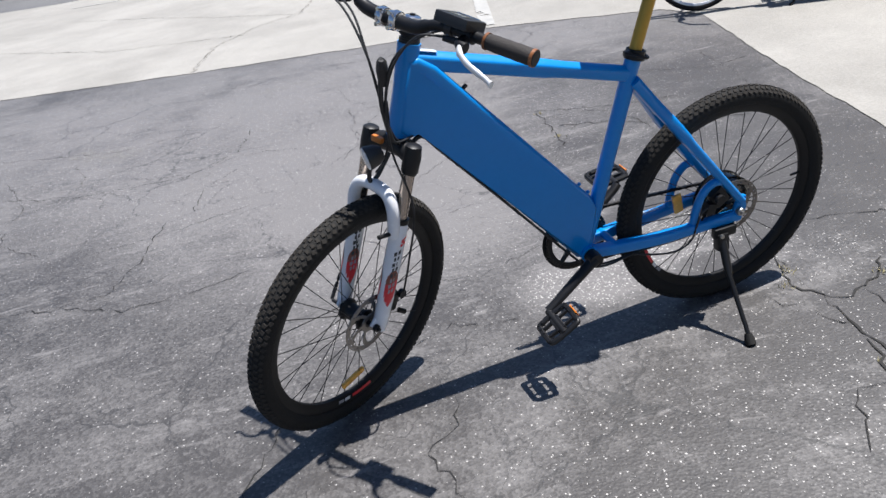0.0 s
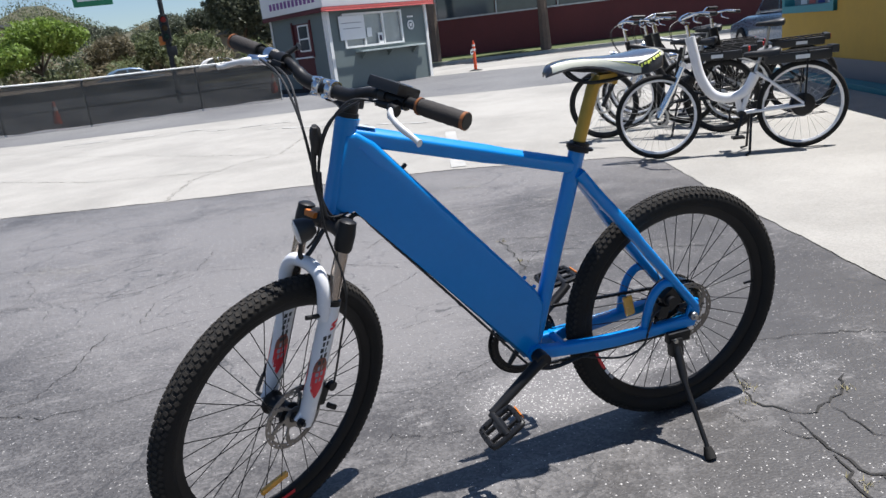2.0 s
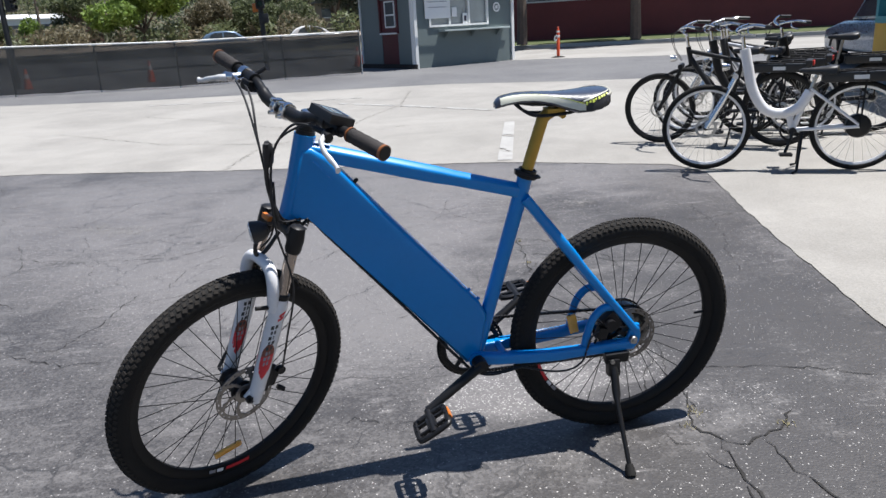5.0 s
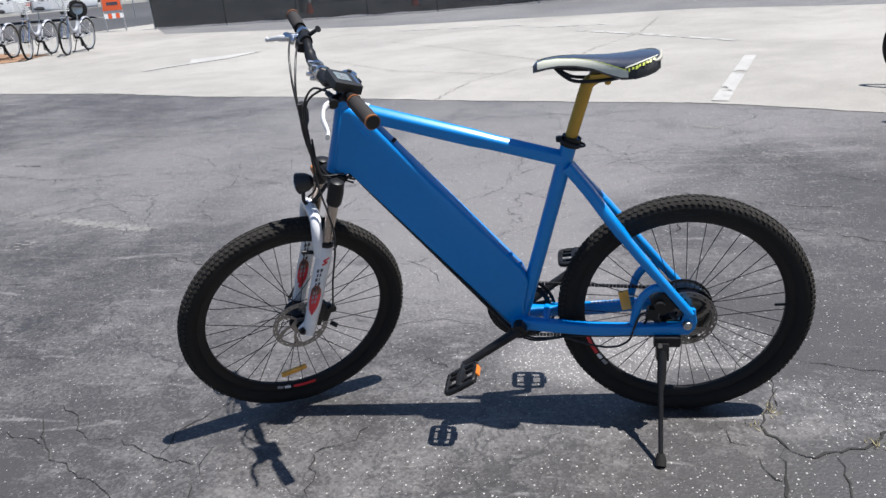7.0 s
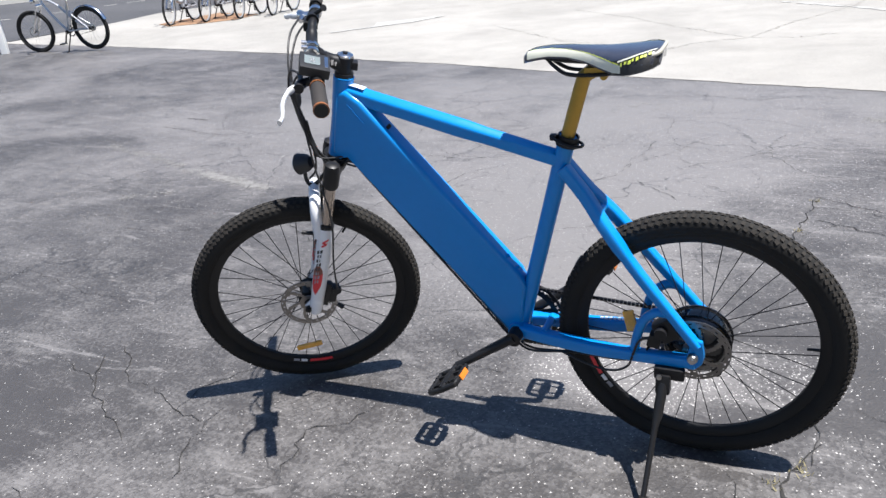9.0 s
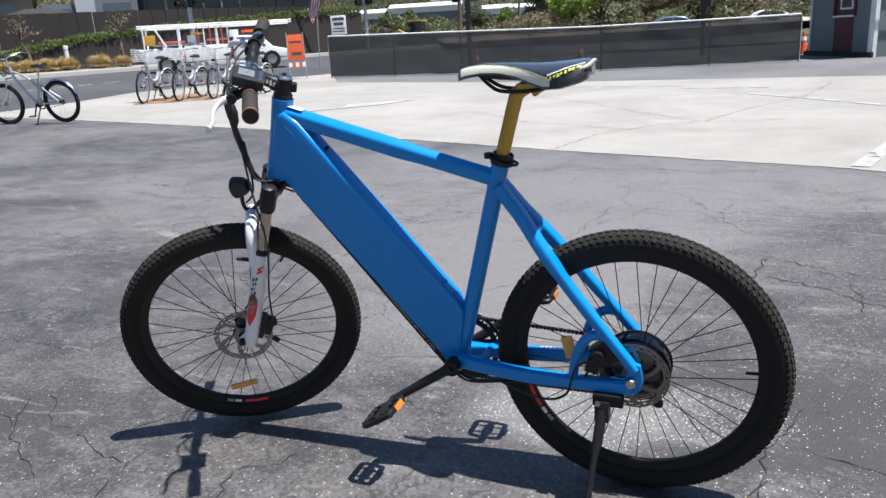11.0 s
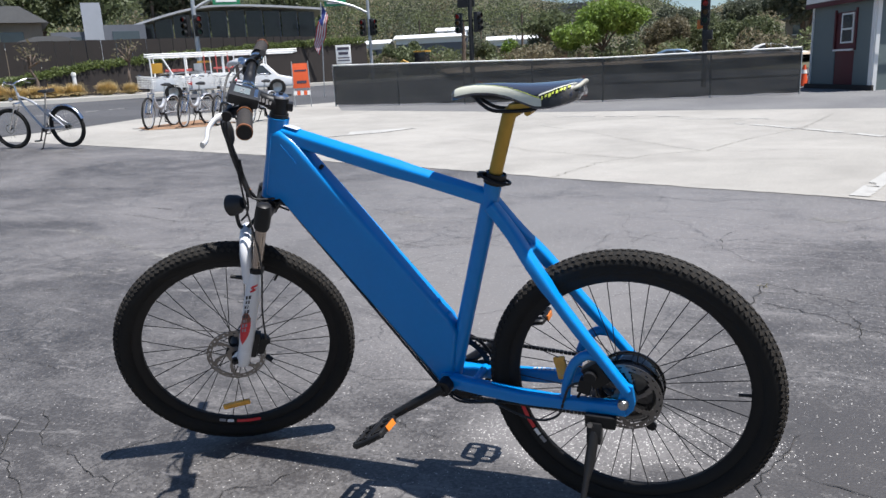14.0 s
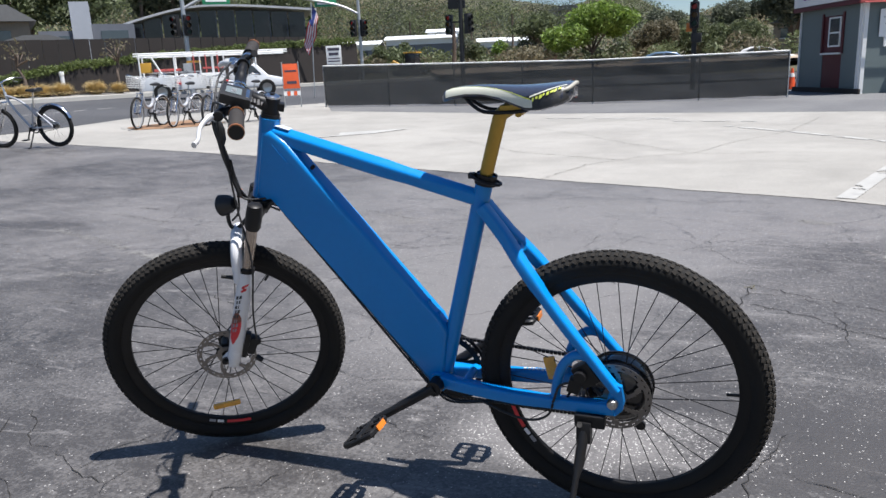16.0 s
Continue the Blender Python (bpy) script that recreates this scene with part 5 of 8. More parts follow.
far_cracks = [
    ((0.79, 2.06), (0.73, 1.65), (0.70, 1.47)),
    ((0.73, 2.12), (1.00, 1.96), (1.21, 1.85), (1.81, 1.70)),
    ((0.79, 1.77), (1.01, 1.67), (1.18, 1.52), (1.6, 1.3)),
    ((-0.09, 4.40), (0.36, 4.22), (0.67, 4.40)),
    ((1.60, 2.35), (1.95, 2.1), (2.2, 2.15)),
    ((-6.0, 4.2), (-4.9, 4.5), (-3.6, 4.1), (-2.5, 4.4)),
    ((-5.2, 2.6), (-4.3, 2.9), (-3.4, 2.7)),
]
for k, group in enumerate((main_cracks, fine_cracks, side_cracks, far_cracks)):
    for i, line in enumerate(group):
        solid("crack", crack(line, (0.0092, 0.0050, 0.0042, 0.0062)[k], 0.003, 10 * k + i), CRACK, "dark jagged crack in the old asphalt", "crack", "asphalt cracks", "structure", 0)
rng = random.Random(3)
for i in range(64):
    x, y = rng.uniform(-5.5, 1.9), rng.uniform(-0.9, 4.6)
    if y > 4.3 - 0.3 * x - 0.3 or (x > 1.3 and y < 0.8):
        continue
    a = rng.uniform(0, math.pi)
    pts = [(x, y)]
    for k in range(rng.randint(2, 5)):
        a += rng.uniform(-0.7, 0.7)
        st = rng.uniform(0.12, 0.35)
        pts.append((pts[-1][0] + st * math.cos(a), pts[-1][1] + st * math.sin(a)))
    solid("crack", crack(pts, rng.uniform(0.002, 0.004), 0.003, 200 + i), CRACK, "hairline crack in the old asphalt", "crack", "asphalt cracks", "structure", 0)
PALECRACK = material("concrete crack", (0.205, 0.192, 0.17), 0.9, vary=0.3)
for i, line in enumerate((((-1.2, 5.3), (-1.0, 6.4), (-0.5, 7.2), (0.0, 7.5), (0.4, 8.8), (1.1, 10.4), (1.6, 13)), ((0.0, 7.5), (-1.0, 8.7), (-1.9, 10.0), (-3.2, 11.5)), ((-0.7, 6.8), (-2.2, 7.6), (-4.0, 9.6)), ((0.0, 7.5), (0.5, 7.45), (0.9, 7.7)), ((-6.4, 7.4), (-5.0, 9.4), (-4.4, 12.5)))):
    solid("crack", crack(line, 0.014, 0.009, 60 + i, 0.03), PALECRACK, "fine crack in the pale concrete", "crack", "concrete cracks", "structure", 0)
for i, (x, y) in enumerate(((0.80, 0.02), (0.74, -0.05), (1.02, -0.12), (0.71, -0.50), (0.73, 1.62), (0.79, 2.02), (0.6, -0.66))):
    g = Geo()
    r = random.Random(i)
    for k in range(22):
        a, d = r.uniform(0, 6.28), abs(r.gauss(0, 0.018))
        b = r.uniform(0, 6.28)
        px, py = x + d * math.cos(a), y + d * math.sin(a) * 1.3
        g.add([(px, py, 0.002), (px + 0.004 * math.cos(b), py + 0.004 * math.sin(b), 0.002), (px + r.uniform(-0.012, 0.012), py + r.uniform(-0.012, 0.012), r.uniform(0.006, 0.018))], [(0, 1, 2)])
    solid("weed", g, WEED, "tuft of dry weed growing in a crack", "weed", "weeds", "stuff", 0)


def paint(name, outline, z, seed, worn=0.3):
    """Worn line paint: the outline broken into flakes of random gaps."""
    r = random.Random(seed)
    a, b, c, d = (Vector(p) for p in outline)
    g, n, m = Geo(), max(4, int((b - a).length / 0.022)), max(2, int((d - a).length / 0.020))
    for i in range(n):
        for k in range(m):
            q = [a.lerp(b, u).lerp(d.lerp(c, u), w) for u, w in ((i / n, k / m), ((i + 1) / n, k / m), ((i + 1) / n, (k + 1) / m), (i / n, (k + 1) / m))]
            if noise.noise(Vector((q[0].x * 3.1, q[0].y * 3.1, seed))) + 0.35 * noise.noise(Vector((q[0].x * 17, q[0].y * 17, seed))) + r.uniform(-0.12, 0.12) < worn - 0.50:
                continue
            g.add([(p.x, p.y, z) for p in q], [(0, 1, 2, 3)])
    return solid(name, g, PAINT_LINE, "worn white painted parking line", "marking", "parking lines", "structure", 0)


paint("parking_line", [(1.31, 4.60), (2.06, 7.22), (2.18, 7.18), (1.44, 4.56)], 0.010, 1, -0.1)
paint("parking_line", [(0.1, 11.3), (1.1, 10.1), (1.2, 10.2), (0.2, 11.4)], 0.010, 6, 0.5)
paint("parking_line", [(1.1, 10.1), (2.2, 8.6), (2.3, 8.66), (1.2, 10.2)], 0.010, 7, 0.35)
paint("parking_line", [(-0.9, 12.5), (0.6, 12.2), (0.6, 12.3), (-0.9, 12.6)], 0.010, 8, 0.55)
paint("parking_line", [(-3.6, 13.8), (-1.0, 13.2), (-1.0, 13.34), (-3.6, 13.94)], 0.010, 9, 0.45)
arrow = [(-6.62, 8.83), (-6.21, 9.62), (-6.45, 10.10), (-5.55, 11.09), (-5.75, 10.1), (-6.05, 9.66), (-6.54, 8.78)]
g = Geo().add([(x, y, 0.012 + rise(x)) for x, y in arrow], [tuple(range(7))])
solid("painted_arrow", g, PAINT_LINE, "worn white painted direction arrow", "marking", "", "structure", 0)
WORN = material("worn grey line paint", (0.21, 0.205, 0.197), 0.8, vary=0.3, scale=14, bump=0.3)


def scuff(line, wide, count, seed, label="pale worn scuff on the old asphalt", name="scuff"):
    """Flakes left of old paint and rubbed aggregate, strewn along a line."""
    r = random.Random(seed)
    g = Geo()
    legs = [(Vector(p), Vector(q)) for p, q in zip(line[:-1], line[1:])]
    sums = [(q - p).length for p, q in legs]
    for k in range(count):
        p, q = r.choices(legs, sums)[0]
        d = (q - p).normalized()
        u = p.lerp(q, r.random()) + Vector((-d.y, d.x)) * r.gauss(0, wide * 0.36)
        if noise.noise(Vector((u.x * 5, u.y * 5, seed))) < r.uniform(-0.45, 0.1):
            continue
        n, size, a0 = r.randint(4, 6), r.uniform(0.003, 0.012), r.uniform(0, 6.28)
        g.add([(u.x + size * r.uniform(0.6, 1.3) * math.cos(a0 + 6.2832 * i / n), u.y + size * r.uniform(0.5, 1.0) * math.sin(a0 + 6.2832 * i / n), 0.0022 + 0.00002 * (k % 40)) for i in range(n)], [tuple(range(n))])
    return solid(name, g, WORN, label, "marking", "worn marks", "structure", 0)


scuff([(-3.12, 1.91), (-2.8, 1.80), (-2.51, 1.73), (-2.1, 1.61)], 0.075, 1400, 1, "worn remains of a white painted line", "worn_line")
scuff([(-4.9, 2.50), (-3.9, 2.18), (-3.12, 1.91)], 0.08, 800, 2, "worn remains of a white painted line", "worn_line")
scuff([(1.03, 3.70), (1.24, 3.63)], 0.09, 160, 3)
scuff([(1.36, 2.93), (1.54, 2.68)], 0.13, 200, 4)
scuff([(-6.6, 4.2), (-6.3, 4.35), (-5.9, 4.0)], 0.22, 700, 5)
scuff([(-1.9, 3.4), (-1.5, 3.1)], 0.2, 300, 6)
scuff([(-3.0, 1.27), (-2.72, 1.45)], 0.08, 110, 7)
scuff([(0.02, 3.9), (-0.64, 3.87), (-0.1, 4.12)], 0.2, 200, 8)
for i, line in enumerate((
        ((0.63, 2.98), (0.86, 2.93), (1.10, 2.88), (1.35, 2.60), (1.49, 2.51)),
        ((0.76, 1.94), (1.01, 1.90), (1.10, 1.80), (1.16, 1.57), (1.15, 1.38)),
        ((1.16, 1.57), (1.33, 1.58), (1.5, 1.5)),
        ((-1.44, -0.16), (-1.38, -0.25), (-1.27, -0.35), (-1.12, -0.42), (-0.97, -0.5)),
        ((-0.69, -0.57), (-0.75, -0.48), (-0.79, -0.34), (-0.79, -0.26)),
        ((-0.79, -0.34), (-0.95, -0.33), (-1.1, -0.25)),
        ((-5.38, 3.58), (-4.98, 3.46), (-4.41, 3.22), (-4.05, 3.17)),
        ((-4.7, 3.67), (-4.63, 3.95), (-4.32, 3.98)),
        )):
    solid("crack", crack(line, 0.0038 if i < 6 else 0.018, 0.0032, 300 + i), CRACK, "thin winding crack in the old asphalt", "crack", "asphalt cracks", "structure", 0)


# ---- plants ----
def leaves(blobs, count, size, seed, droop=0.0):
    """Many small leaf sprays scattered through ellipsoid clumps."""
    r = np.random.default_rng(seed)
    g = Geo()
    share = np.array([b[3] * b[4] * b[5] for b in blobs]) ** 0.67
    share = share / share.sum()
    for b, w in zip(blobs, share):
        n = max(6, int(count * w))
        d = r.normal(size=(n, 3))
        d /= np.linalg.norm(d, axis=1)[:, None]
        d *= (r.uniform(0.35, 1.0, (n, 1)) ** 0.5) * r.uniform(0.85, 1.12, (n, 1))
        c = np.array(b[:3]) + d * np.array(b[3:6])
        u = r.normal(size=(n, 3))
        u[:, 2] -= droop
        u /= np.linalg.norm(u, axis=1)[:, None]
        v = np.cross(u, r.normal(size=(n, 3)))
        v /= np.linalg.norm(v, axis=1)[:, None]
        s = size * r.uniform(0.5, 1.3, (n, 1))
        base = len(g.v)
        q = np.stack([c - u * s, c + v * s * 0.45, c + u * s, c - v * s * 0.45], 1).reshape(-1, 3)
        g.v += [tuple(p) for p in q.tolist()]
        g.f += [(base + 4 * i, base + 4 * i + 1, base + 4 * i + 2, base + 4 * i + 3) for i in range(n)]
    return g


def tree(name, at, height, spread, leaf, label, seed, count=2600, size=0.22, low=0.35, flat=0.7):
    r = random.Random(seed)
    t = thing(name, label, "tree", Matrix.Translation(at))
    top = height * low
    g = Geo()
    bend = [(0, 0, 0), (r.uniform(-.1, .1), r.uniform(-.1, .1), top * 0.5), (r.uniform(-.2, .2), r.uniform(-.2, .2), top)]
    g.sweep(smooth(bend, 3), [0.035 * height * (1 - 0.35 * i / 6) for i in range(7)], 9)
    blobs = []
    for i in range(7):
        a = 6.28 * i / 7 + r.uniform(-0.3, 0.3)
        d = spread * r.uniform(0.45, 0.75)
        e = (d * math.cos(a), d * math.sin(a), top + (height - top) * r.uniform(0.25, 0.7))
        g.sweep(smooth([bend[2], (e[0] * 0.45, e[1] * 0.45, top + (e[2] - top) * 0.6), e], 3), [0.018 * height, 0.016 * height, 0.014 * height, 0.012 * height, 0.010 * height, 0.007 * height, 0.004 * height], 6)
        blobs.append((*e, spread * r.uniform(0.32, 0.5), spread * r.uniform(0.32, 0.5), spread * flat * r.uniform(0.25, 0.4)))
    blobs.append((0, 0, top + (height - top) * 0.66, spread * 0.6, spread * 0.6, (height - top) * 0.34))
    part("trunk", g, BARK, t)
    part("crown", leaves(blobs, count, size, seed), leaf, t, angle=0)
    return t


tree("tree", (-11.2, 52.2, 0.9), 4.5, 3.1, LEAFBRIGHT, "spreading tree with bright green leaves", 21, 15000, 0.15, 0.24, 0.9)
tree("tree", (-3.0, 56.0, 1.3), 2.4, 1.3, LEAF, "small dark green roadside tree", 22, 3600, 0.11, 0.1, 1.5)
tree("tree", (-0.9, 55.0, 1.3), 2.5, 1.4, LEAF, "small dark green roadside tree", 23, 3600, 0.11, 0.1, 1.5)
tree("tree", (1.9, 57.5, 1.3), 6.6, 2.5, LEAFDARK, "tall dark eucalyptus tree", 24, 14000, 0.16, 0.10, 2.2)
tree("tree", (5.4, 60.0, 1.3), 7.2, 2.9, LEAFDARK, "tall dark eucalyptus tree", 25, 14000, 0.16, 0.10, 2.2)
tree("tree", (-7.2, 55.5, 1.3), 2.8, 1.7, LEAFDRY, "dry olive brown shrub tree", 26, 5000, 0.12, 0.08, 1.6)
tree("tree", (-5.2, 58.0, 1.3), 3.0, 1.8, LEAF, "olive green shrub tree by the street", 27, 5000, 0.12, 0.08, 1.6)
tree("tree", (-25.3, 50.5, 1.1), 2.4, 0.8, LEAF, "slender green street tree", 28, 1500, 0.12)
tree("tree", (-17.5, 60.0, 1.5), 4.2, 2.2, LEAF, "rounded green tree by the roadside", 29, 1800, 0.2)
tree("tree", (9.6, 32.9, 0.2), 7.5, 2.6, LEAF, "street tree before the dark red building", 30, 2000, 0.22, 0.62)
tree("tree", (14.6, 31.3, 0.2), 7.5, 2.6, LEAF, "street tree before the dark red building", 31, 2000, 0.22, 0.62)
for i, (x, y) in enumerate(((-28.4, 20.4), (-27.4, 24.6), (-29.6, 16.2))):
    tree("tree", (x, y, 0.9), 2.4 + 0.2 * i, 0.75, LEAFDRY, "thin young tree staked in the planting strip", 40 + i, 70, 0.10, 0.5)


def palm(at, height, seed):
    r = random.Random(seed)
    t = thing("palm_tree", "tall palm with a tuft of green fronds", "tree", Matrix.Translation(at))
    part("trunk", Geo().sweep([(0, 0, 0), (0.1, 0, height * 0.5), (0.05, 0, height)], [0.18, 0.14, 0.13], 9), BARK, t)
    g = Geo()
    for i in range(26):
        a, up = r.uniform(0, 6.28), r.uniform(-0.4, 0.9)
        for k in range(8):
            d = 0.2 + 0.16 * k
            z = height + d * up - 0.35 * d * d
            for s in (-1, 1):
                p = Vector((d * math.cos(a), d * math.sin(a), z))
                e = p + Vector((-s * math.sin(a) * 0.22, s * math.cos(a) * 0.22, -0.10))
                g.add([p, p + Vector((0.05 * math.cos(a), 0.05 * math.sin(a), 0.01)), e], [(0, 1, 2)])
    part("crown", g, LEAF, t, angle=0)


for i, (x, y, h, leaf) in enumerate(((-52, 33, 10, LEAFDARK), (-47, 40, 9, LEAF), (-44, 47, 10, LEAFDARK), (-56, 42, 11, LEAF), (-38, 52, 8, LEAF), (-60, 28, 10, LEAF))):
    tree("tree", (x, y, 1.5), h, 3.4 + 0.2 * (i % 3), leaf, "tall leafy tree behind the buildings" if leaf is LEAF else "tall dark evergreen behind the buildings", 60 + i, 4200, 0.26, 0.3, 1.0)
palm((-20.6, 49.0, 1.2), 3.4, 1)
palm((-45, 44.0, 2.0), 6.0, 2)

# woods on the hill and scrub behind the building site
blobs_a, blobs_b, blobs_c = [], [], []
rng = random.Random(77)
for i in range(1300):
    azd = rng.uniform(-45, 72)
    az = radians(azd)
    r = rng.uniform(66, 225)
    x, y = -r * math.sin(az), 10 + r * math.cos(az)
    zg = float(np.interp(r, [33, 38, 46, 56, 70, 90, 115, 150, 190, 240], [0.3, 0.9, 1.15, 1.3, 1.6, 2.4, 4.2, 7.5, 10.5, 12.5]))
    if 14 < azd < 37 and r < 116:
        continue
    ridge = float(np.interp(azd, *RIDGE)) * (0.50 + 0.50 * (r - 66) / 159) * rng.uniform(0.86, 1.0)
    h = min(rng.uniform(3.5, 7.0) * (1.0 if r < 150 else 2.2) * (1.0 if azd < 33 else 2.0), 1.1 + (r + 8) * math.tan(radians(ridge)) - zg)
    if h < 1.0:
        continue
    wide = max(h, 2.6)
    (blobs_a, blobs_b, blobs_c)[rng.choice((0, 0, 0, 1, 1, 1, 2))].append((x, y, zg + h * 0.5, wide * rng.uniform(0.45, 0.8), wide * rng.uniform(0.45, 0.8), h * 0.5))
for i in range(210):
    azd = -10 + 0.4 * i + rng.uniform(-0.2, 0.2)
    az, r = radians(azd), rng.uniform(180, 215)
    top = 1.1 + (r + 8) * math.tan(radians(float(np.interp(azd, *RIDGE)) * rng.uniform(0.93, 1.0)))
    zg = 9.0
    (blobs_a, blobs_b, blobs_b)[i % 3].append((-r * math.sin(az), 10 + r * math.cos(az), (top + zg) / 2, rng.uniform(2.4, 4.2), rng.uniform(2.4, 4.2), max(1.5, (top - zg) / 2)))
solid("woods", leaves(blobs_a, 190000, 0.27, 5), WOODGREEN, "distant green trees covering the hill", "woods", "", "stuff", 0)
solid("woods", leaves(blobs_b, 190000, 0.27, 6), WOODDARK, "distant dark evergreen trees on the hill", "woods", "", "stuff", 0)
solid("woods", leaves(blobs_c, 80000, 0.27, 7), WOODDRY, "distant dry brown scrub on the hill", "woods", "", "stuff", 0)
scrub = []
for i in range(90):
    az = radians(rng.uniform(-8, 32))
    r = rng.uniform(50, 66)
    h = rng.uniform(0.6, 1.5)
    scrub.append((-r * math.sin(az), r * math.cos(az), 1.3 + h * 0.5, h * 0.9, h * 0.9, h * 0.7))
solid("scrub", leaves(scrub[:50], 10000, 0.16, 8), LEAF, "green shrubs along the far street", "shrubs", "", "stuff", 0)
solid("scrub", leaves(scrub[50:], 8000, 0.16, 9), LEAFDRY, "dry brown shrubs along the far street", "shrubs", "", "stuff", 0)
for i, (azd, r, h, leaf) in enumerate(((28.6, 60, 2.3, LEAF), (27.6, 61, 2.2, LEAF), (21.8, 62, 2.6, LEAFDARK), (21.0, 62, 2.2, LEAF), (19.2, 63, 2.4, LEAFBRIGHT), (16.8, 64, 3.2, LEAFDARK), (31.2, 58, 2.4, LEAFDARK), (24.0, 62, 1.7, LEAFDARK), (14.8, 62, 2.4, LEAF))):
    tree("tree", (-r * math.sin(radians(azd)), r * math.cos(radians(azd)), 1.2), h, h * 0.42, leaf, "small leafy tree before the white sheds", 80 + i, 1100, 0.13, 0.2, 1.2)
for i, (azd, r, h, w) in enumerate(((2.7, 150, 6.4, 4.6), (0.1, 150, 6.6, 4.8), (-2.6, 140, 6.0, 4.4), (4.6, 160, 4.0, 3.4), (7.6, 160, 5.5, 4.6))):
    tree("tree", (-r * math.sin(radians(azd)), 10 + r * math.cos(radians(azd)), 6.2), h, w, LEAFDARK, "round headed evergreen tree on the ridge", 95 + i, 6000, 0.30, 0.12, 1.3)
palm((-46.5, 118.0, 4.0), 5.6, 3)
palm((-36.5, 116.0, 4.0), 5.2, 4)
palm((-55.0, 112.0, 4.0), 5.6, 5)
palm((-30.5, 92.0, 2.6), 5.4, 6)
palm((-38.0, 90.0, 2.6), 4.9, 7)

# hedge on its retaining wall, whose shade is put into the dark colour
hedge_line = [(-33.5, 14.5, 0.75), (-31.0, 19.4, 1.15), (-29.4, 24.0, 2.0), (-27.5, 29.6, 2.5), (-25.4, 35.2, 2.9), (-23.4, 40.0, 3.1)]
g = Geo()
for (x0, y0, h0), (x1, y1, h1) in zip(hedge_line[:-1], hedge_line[1:]):
    g.add([(x0, y0, 0.5), (x1, y1, 0.5), (x1, y1, h1), (x0, y0, h0), (x0 - 0.8, y0 + 0.4, 0.5), (x1 - 0.8, y1 + 0.4, 0.5), (x1 - 0.8, y1 + 0.4, h1), (x0 - 0.8, y0 + 0.4, h0)], [(0, 1, 2, 3), (3, 2, 6, 7), (5, 4, 7, 6), (0, 3, 7, 4), (1, 5, 6, 2)])
solid("retaining_wall", g, TIMBER, "retaining wall under a hedge, its shade painted in as a dark colour", "wall", "", "structure", 0)
bl = []
for (x0, y0, h0), (x1, y1, h1) in zip(hedge_line[:-1], hedge_line[1:]):
    for k in range(16):
        u = k / 16
        bl.append((x0 + (x1 - x0) * u - 0.25, y0 + (y1 - y0) * u + 0.1, h0 + (h1 - h0) * u + 0.12 + 0.05 * math.sin(k * 1.7), 0.45, 0.45, 0.27))
solid("hedge", leaves(bl, 22000, 0.075, 12), HEDGELEAF, "clipped green hedge along a wall", "hedge", "", "stuff", 0)


def grass_clump(at, r, h, seed):
    g = Geo()
    q = random.Random(seed)
    for i in range(1500):
        a, up = q.uniform(0, 6.28), math.asin(q.uniform(0.05, 1.0))
        long = q.uniform(0.75, 1.05)
        p = Vector((0.25 * r * math.cos(a) * q.random(), 0.25 * r * math.sin(a) * q.random(), 0))
        m = p + Vector((r * 0.55 * long * math.cos(up) * math.cos(a), r * 0.55 * long * math.cos(up) * math.sin(a), h * 0.68 * long * (0.25 + 0.75 * math.sin(up))))
        e = p + Vector((r * long * math.cos(up) * math.cos(a), r * long * math.cos(up) * math.sin(a), h * long * math.sin(up)))
        side = Vector((-math.sin(a), math.cos(a), 0)) * 0.010
        g.add([p - side, p + side, m + side * 0.7, m - side * 0.7, e], [(0, 1, 2, 3), (3, 2, 4)])
    ob = solid("grass_clump", g, STRAW, "golden clump of dry ornamental grass by the sidewalk", "grass", "dry grass clumps", "", 0)
    ob.matrix_world = Matrix.Translation(at)
    return ob


first = None
for i, (k, off) in enumerate(((0.0, 0.2), (0.07, 0.0), (0.13, 0.2), (0.19, 0.1), (0.25, 0.2), (0.31, 0.1), (0.37, 0.2), (0.43, 0.1), (0.50, 0.1), (0.62, 0.0), (0.72, 0.1), (0.98, 0.1), (1.02, 0.0), (1.06, 0.2))):
    x, y = -28.4 + 2.2 * k - off, 15.4 + 12.0 * k
    m = pose(x, y, 0.80, 0, 0, 50 * i)
    if first is None:
        first = grass_clump((x, y, 0.80), 0.66, 0.66, 4)
    else:
        copy_thing(first, m @ Matrix.Scale(0.88 + 0.05 * (i % 5), 4))


# ---- screened fence ----
fence = thing("site_fence", "waist high chain fence hung with dark screen cloth", "fence")
F = [Vector((-11.65, 17.75, 0.195)), Vector((-3.9, 19.65, 0)), Vector((1.16, 20.6, 0))]
posts = [F[0].lerp(F[1], i / 4) for i in range(4)] + [F[1], F[1].lerp(F[2], 0.56), F[2]]
post_mesh = mesh_of("post", Geo().sweep([(0, 0, -0.02), (0, 0, 1.23)], 0.028, 10), GALV)
for p in posts:
    ob = new("post", post_mesh)
    ob.parent = fence
    ob.location = p
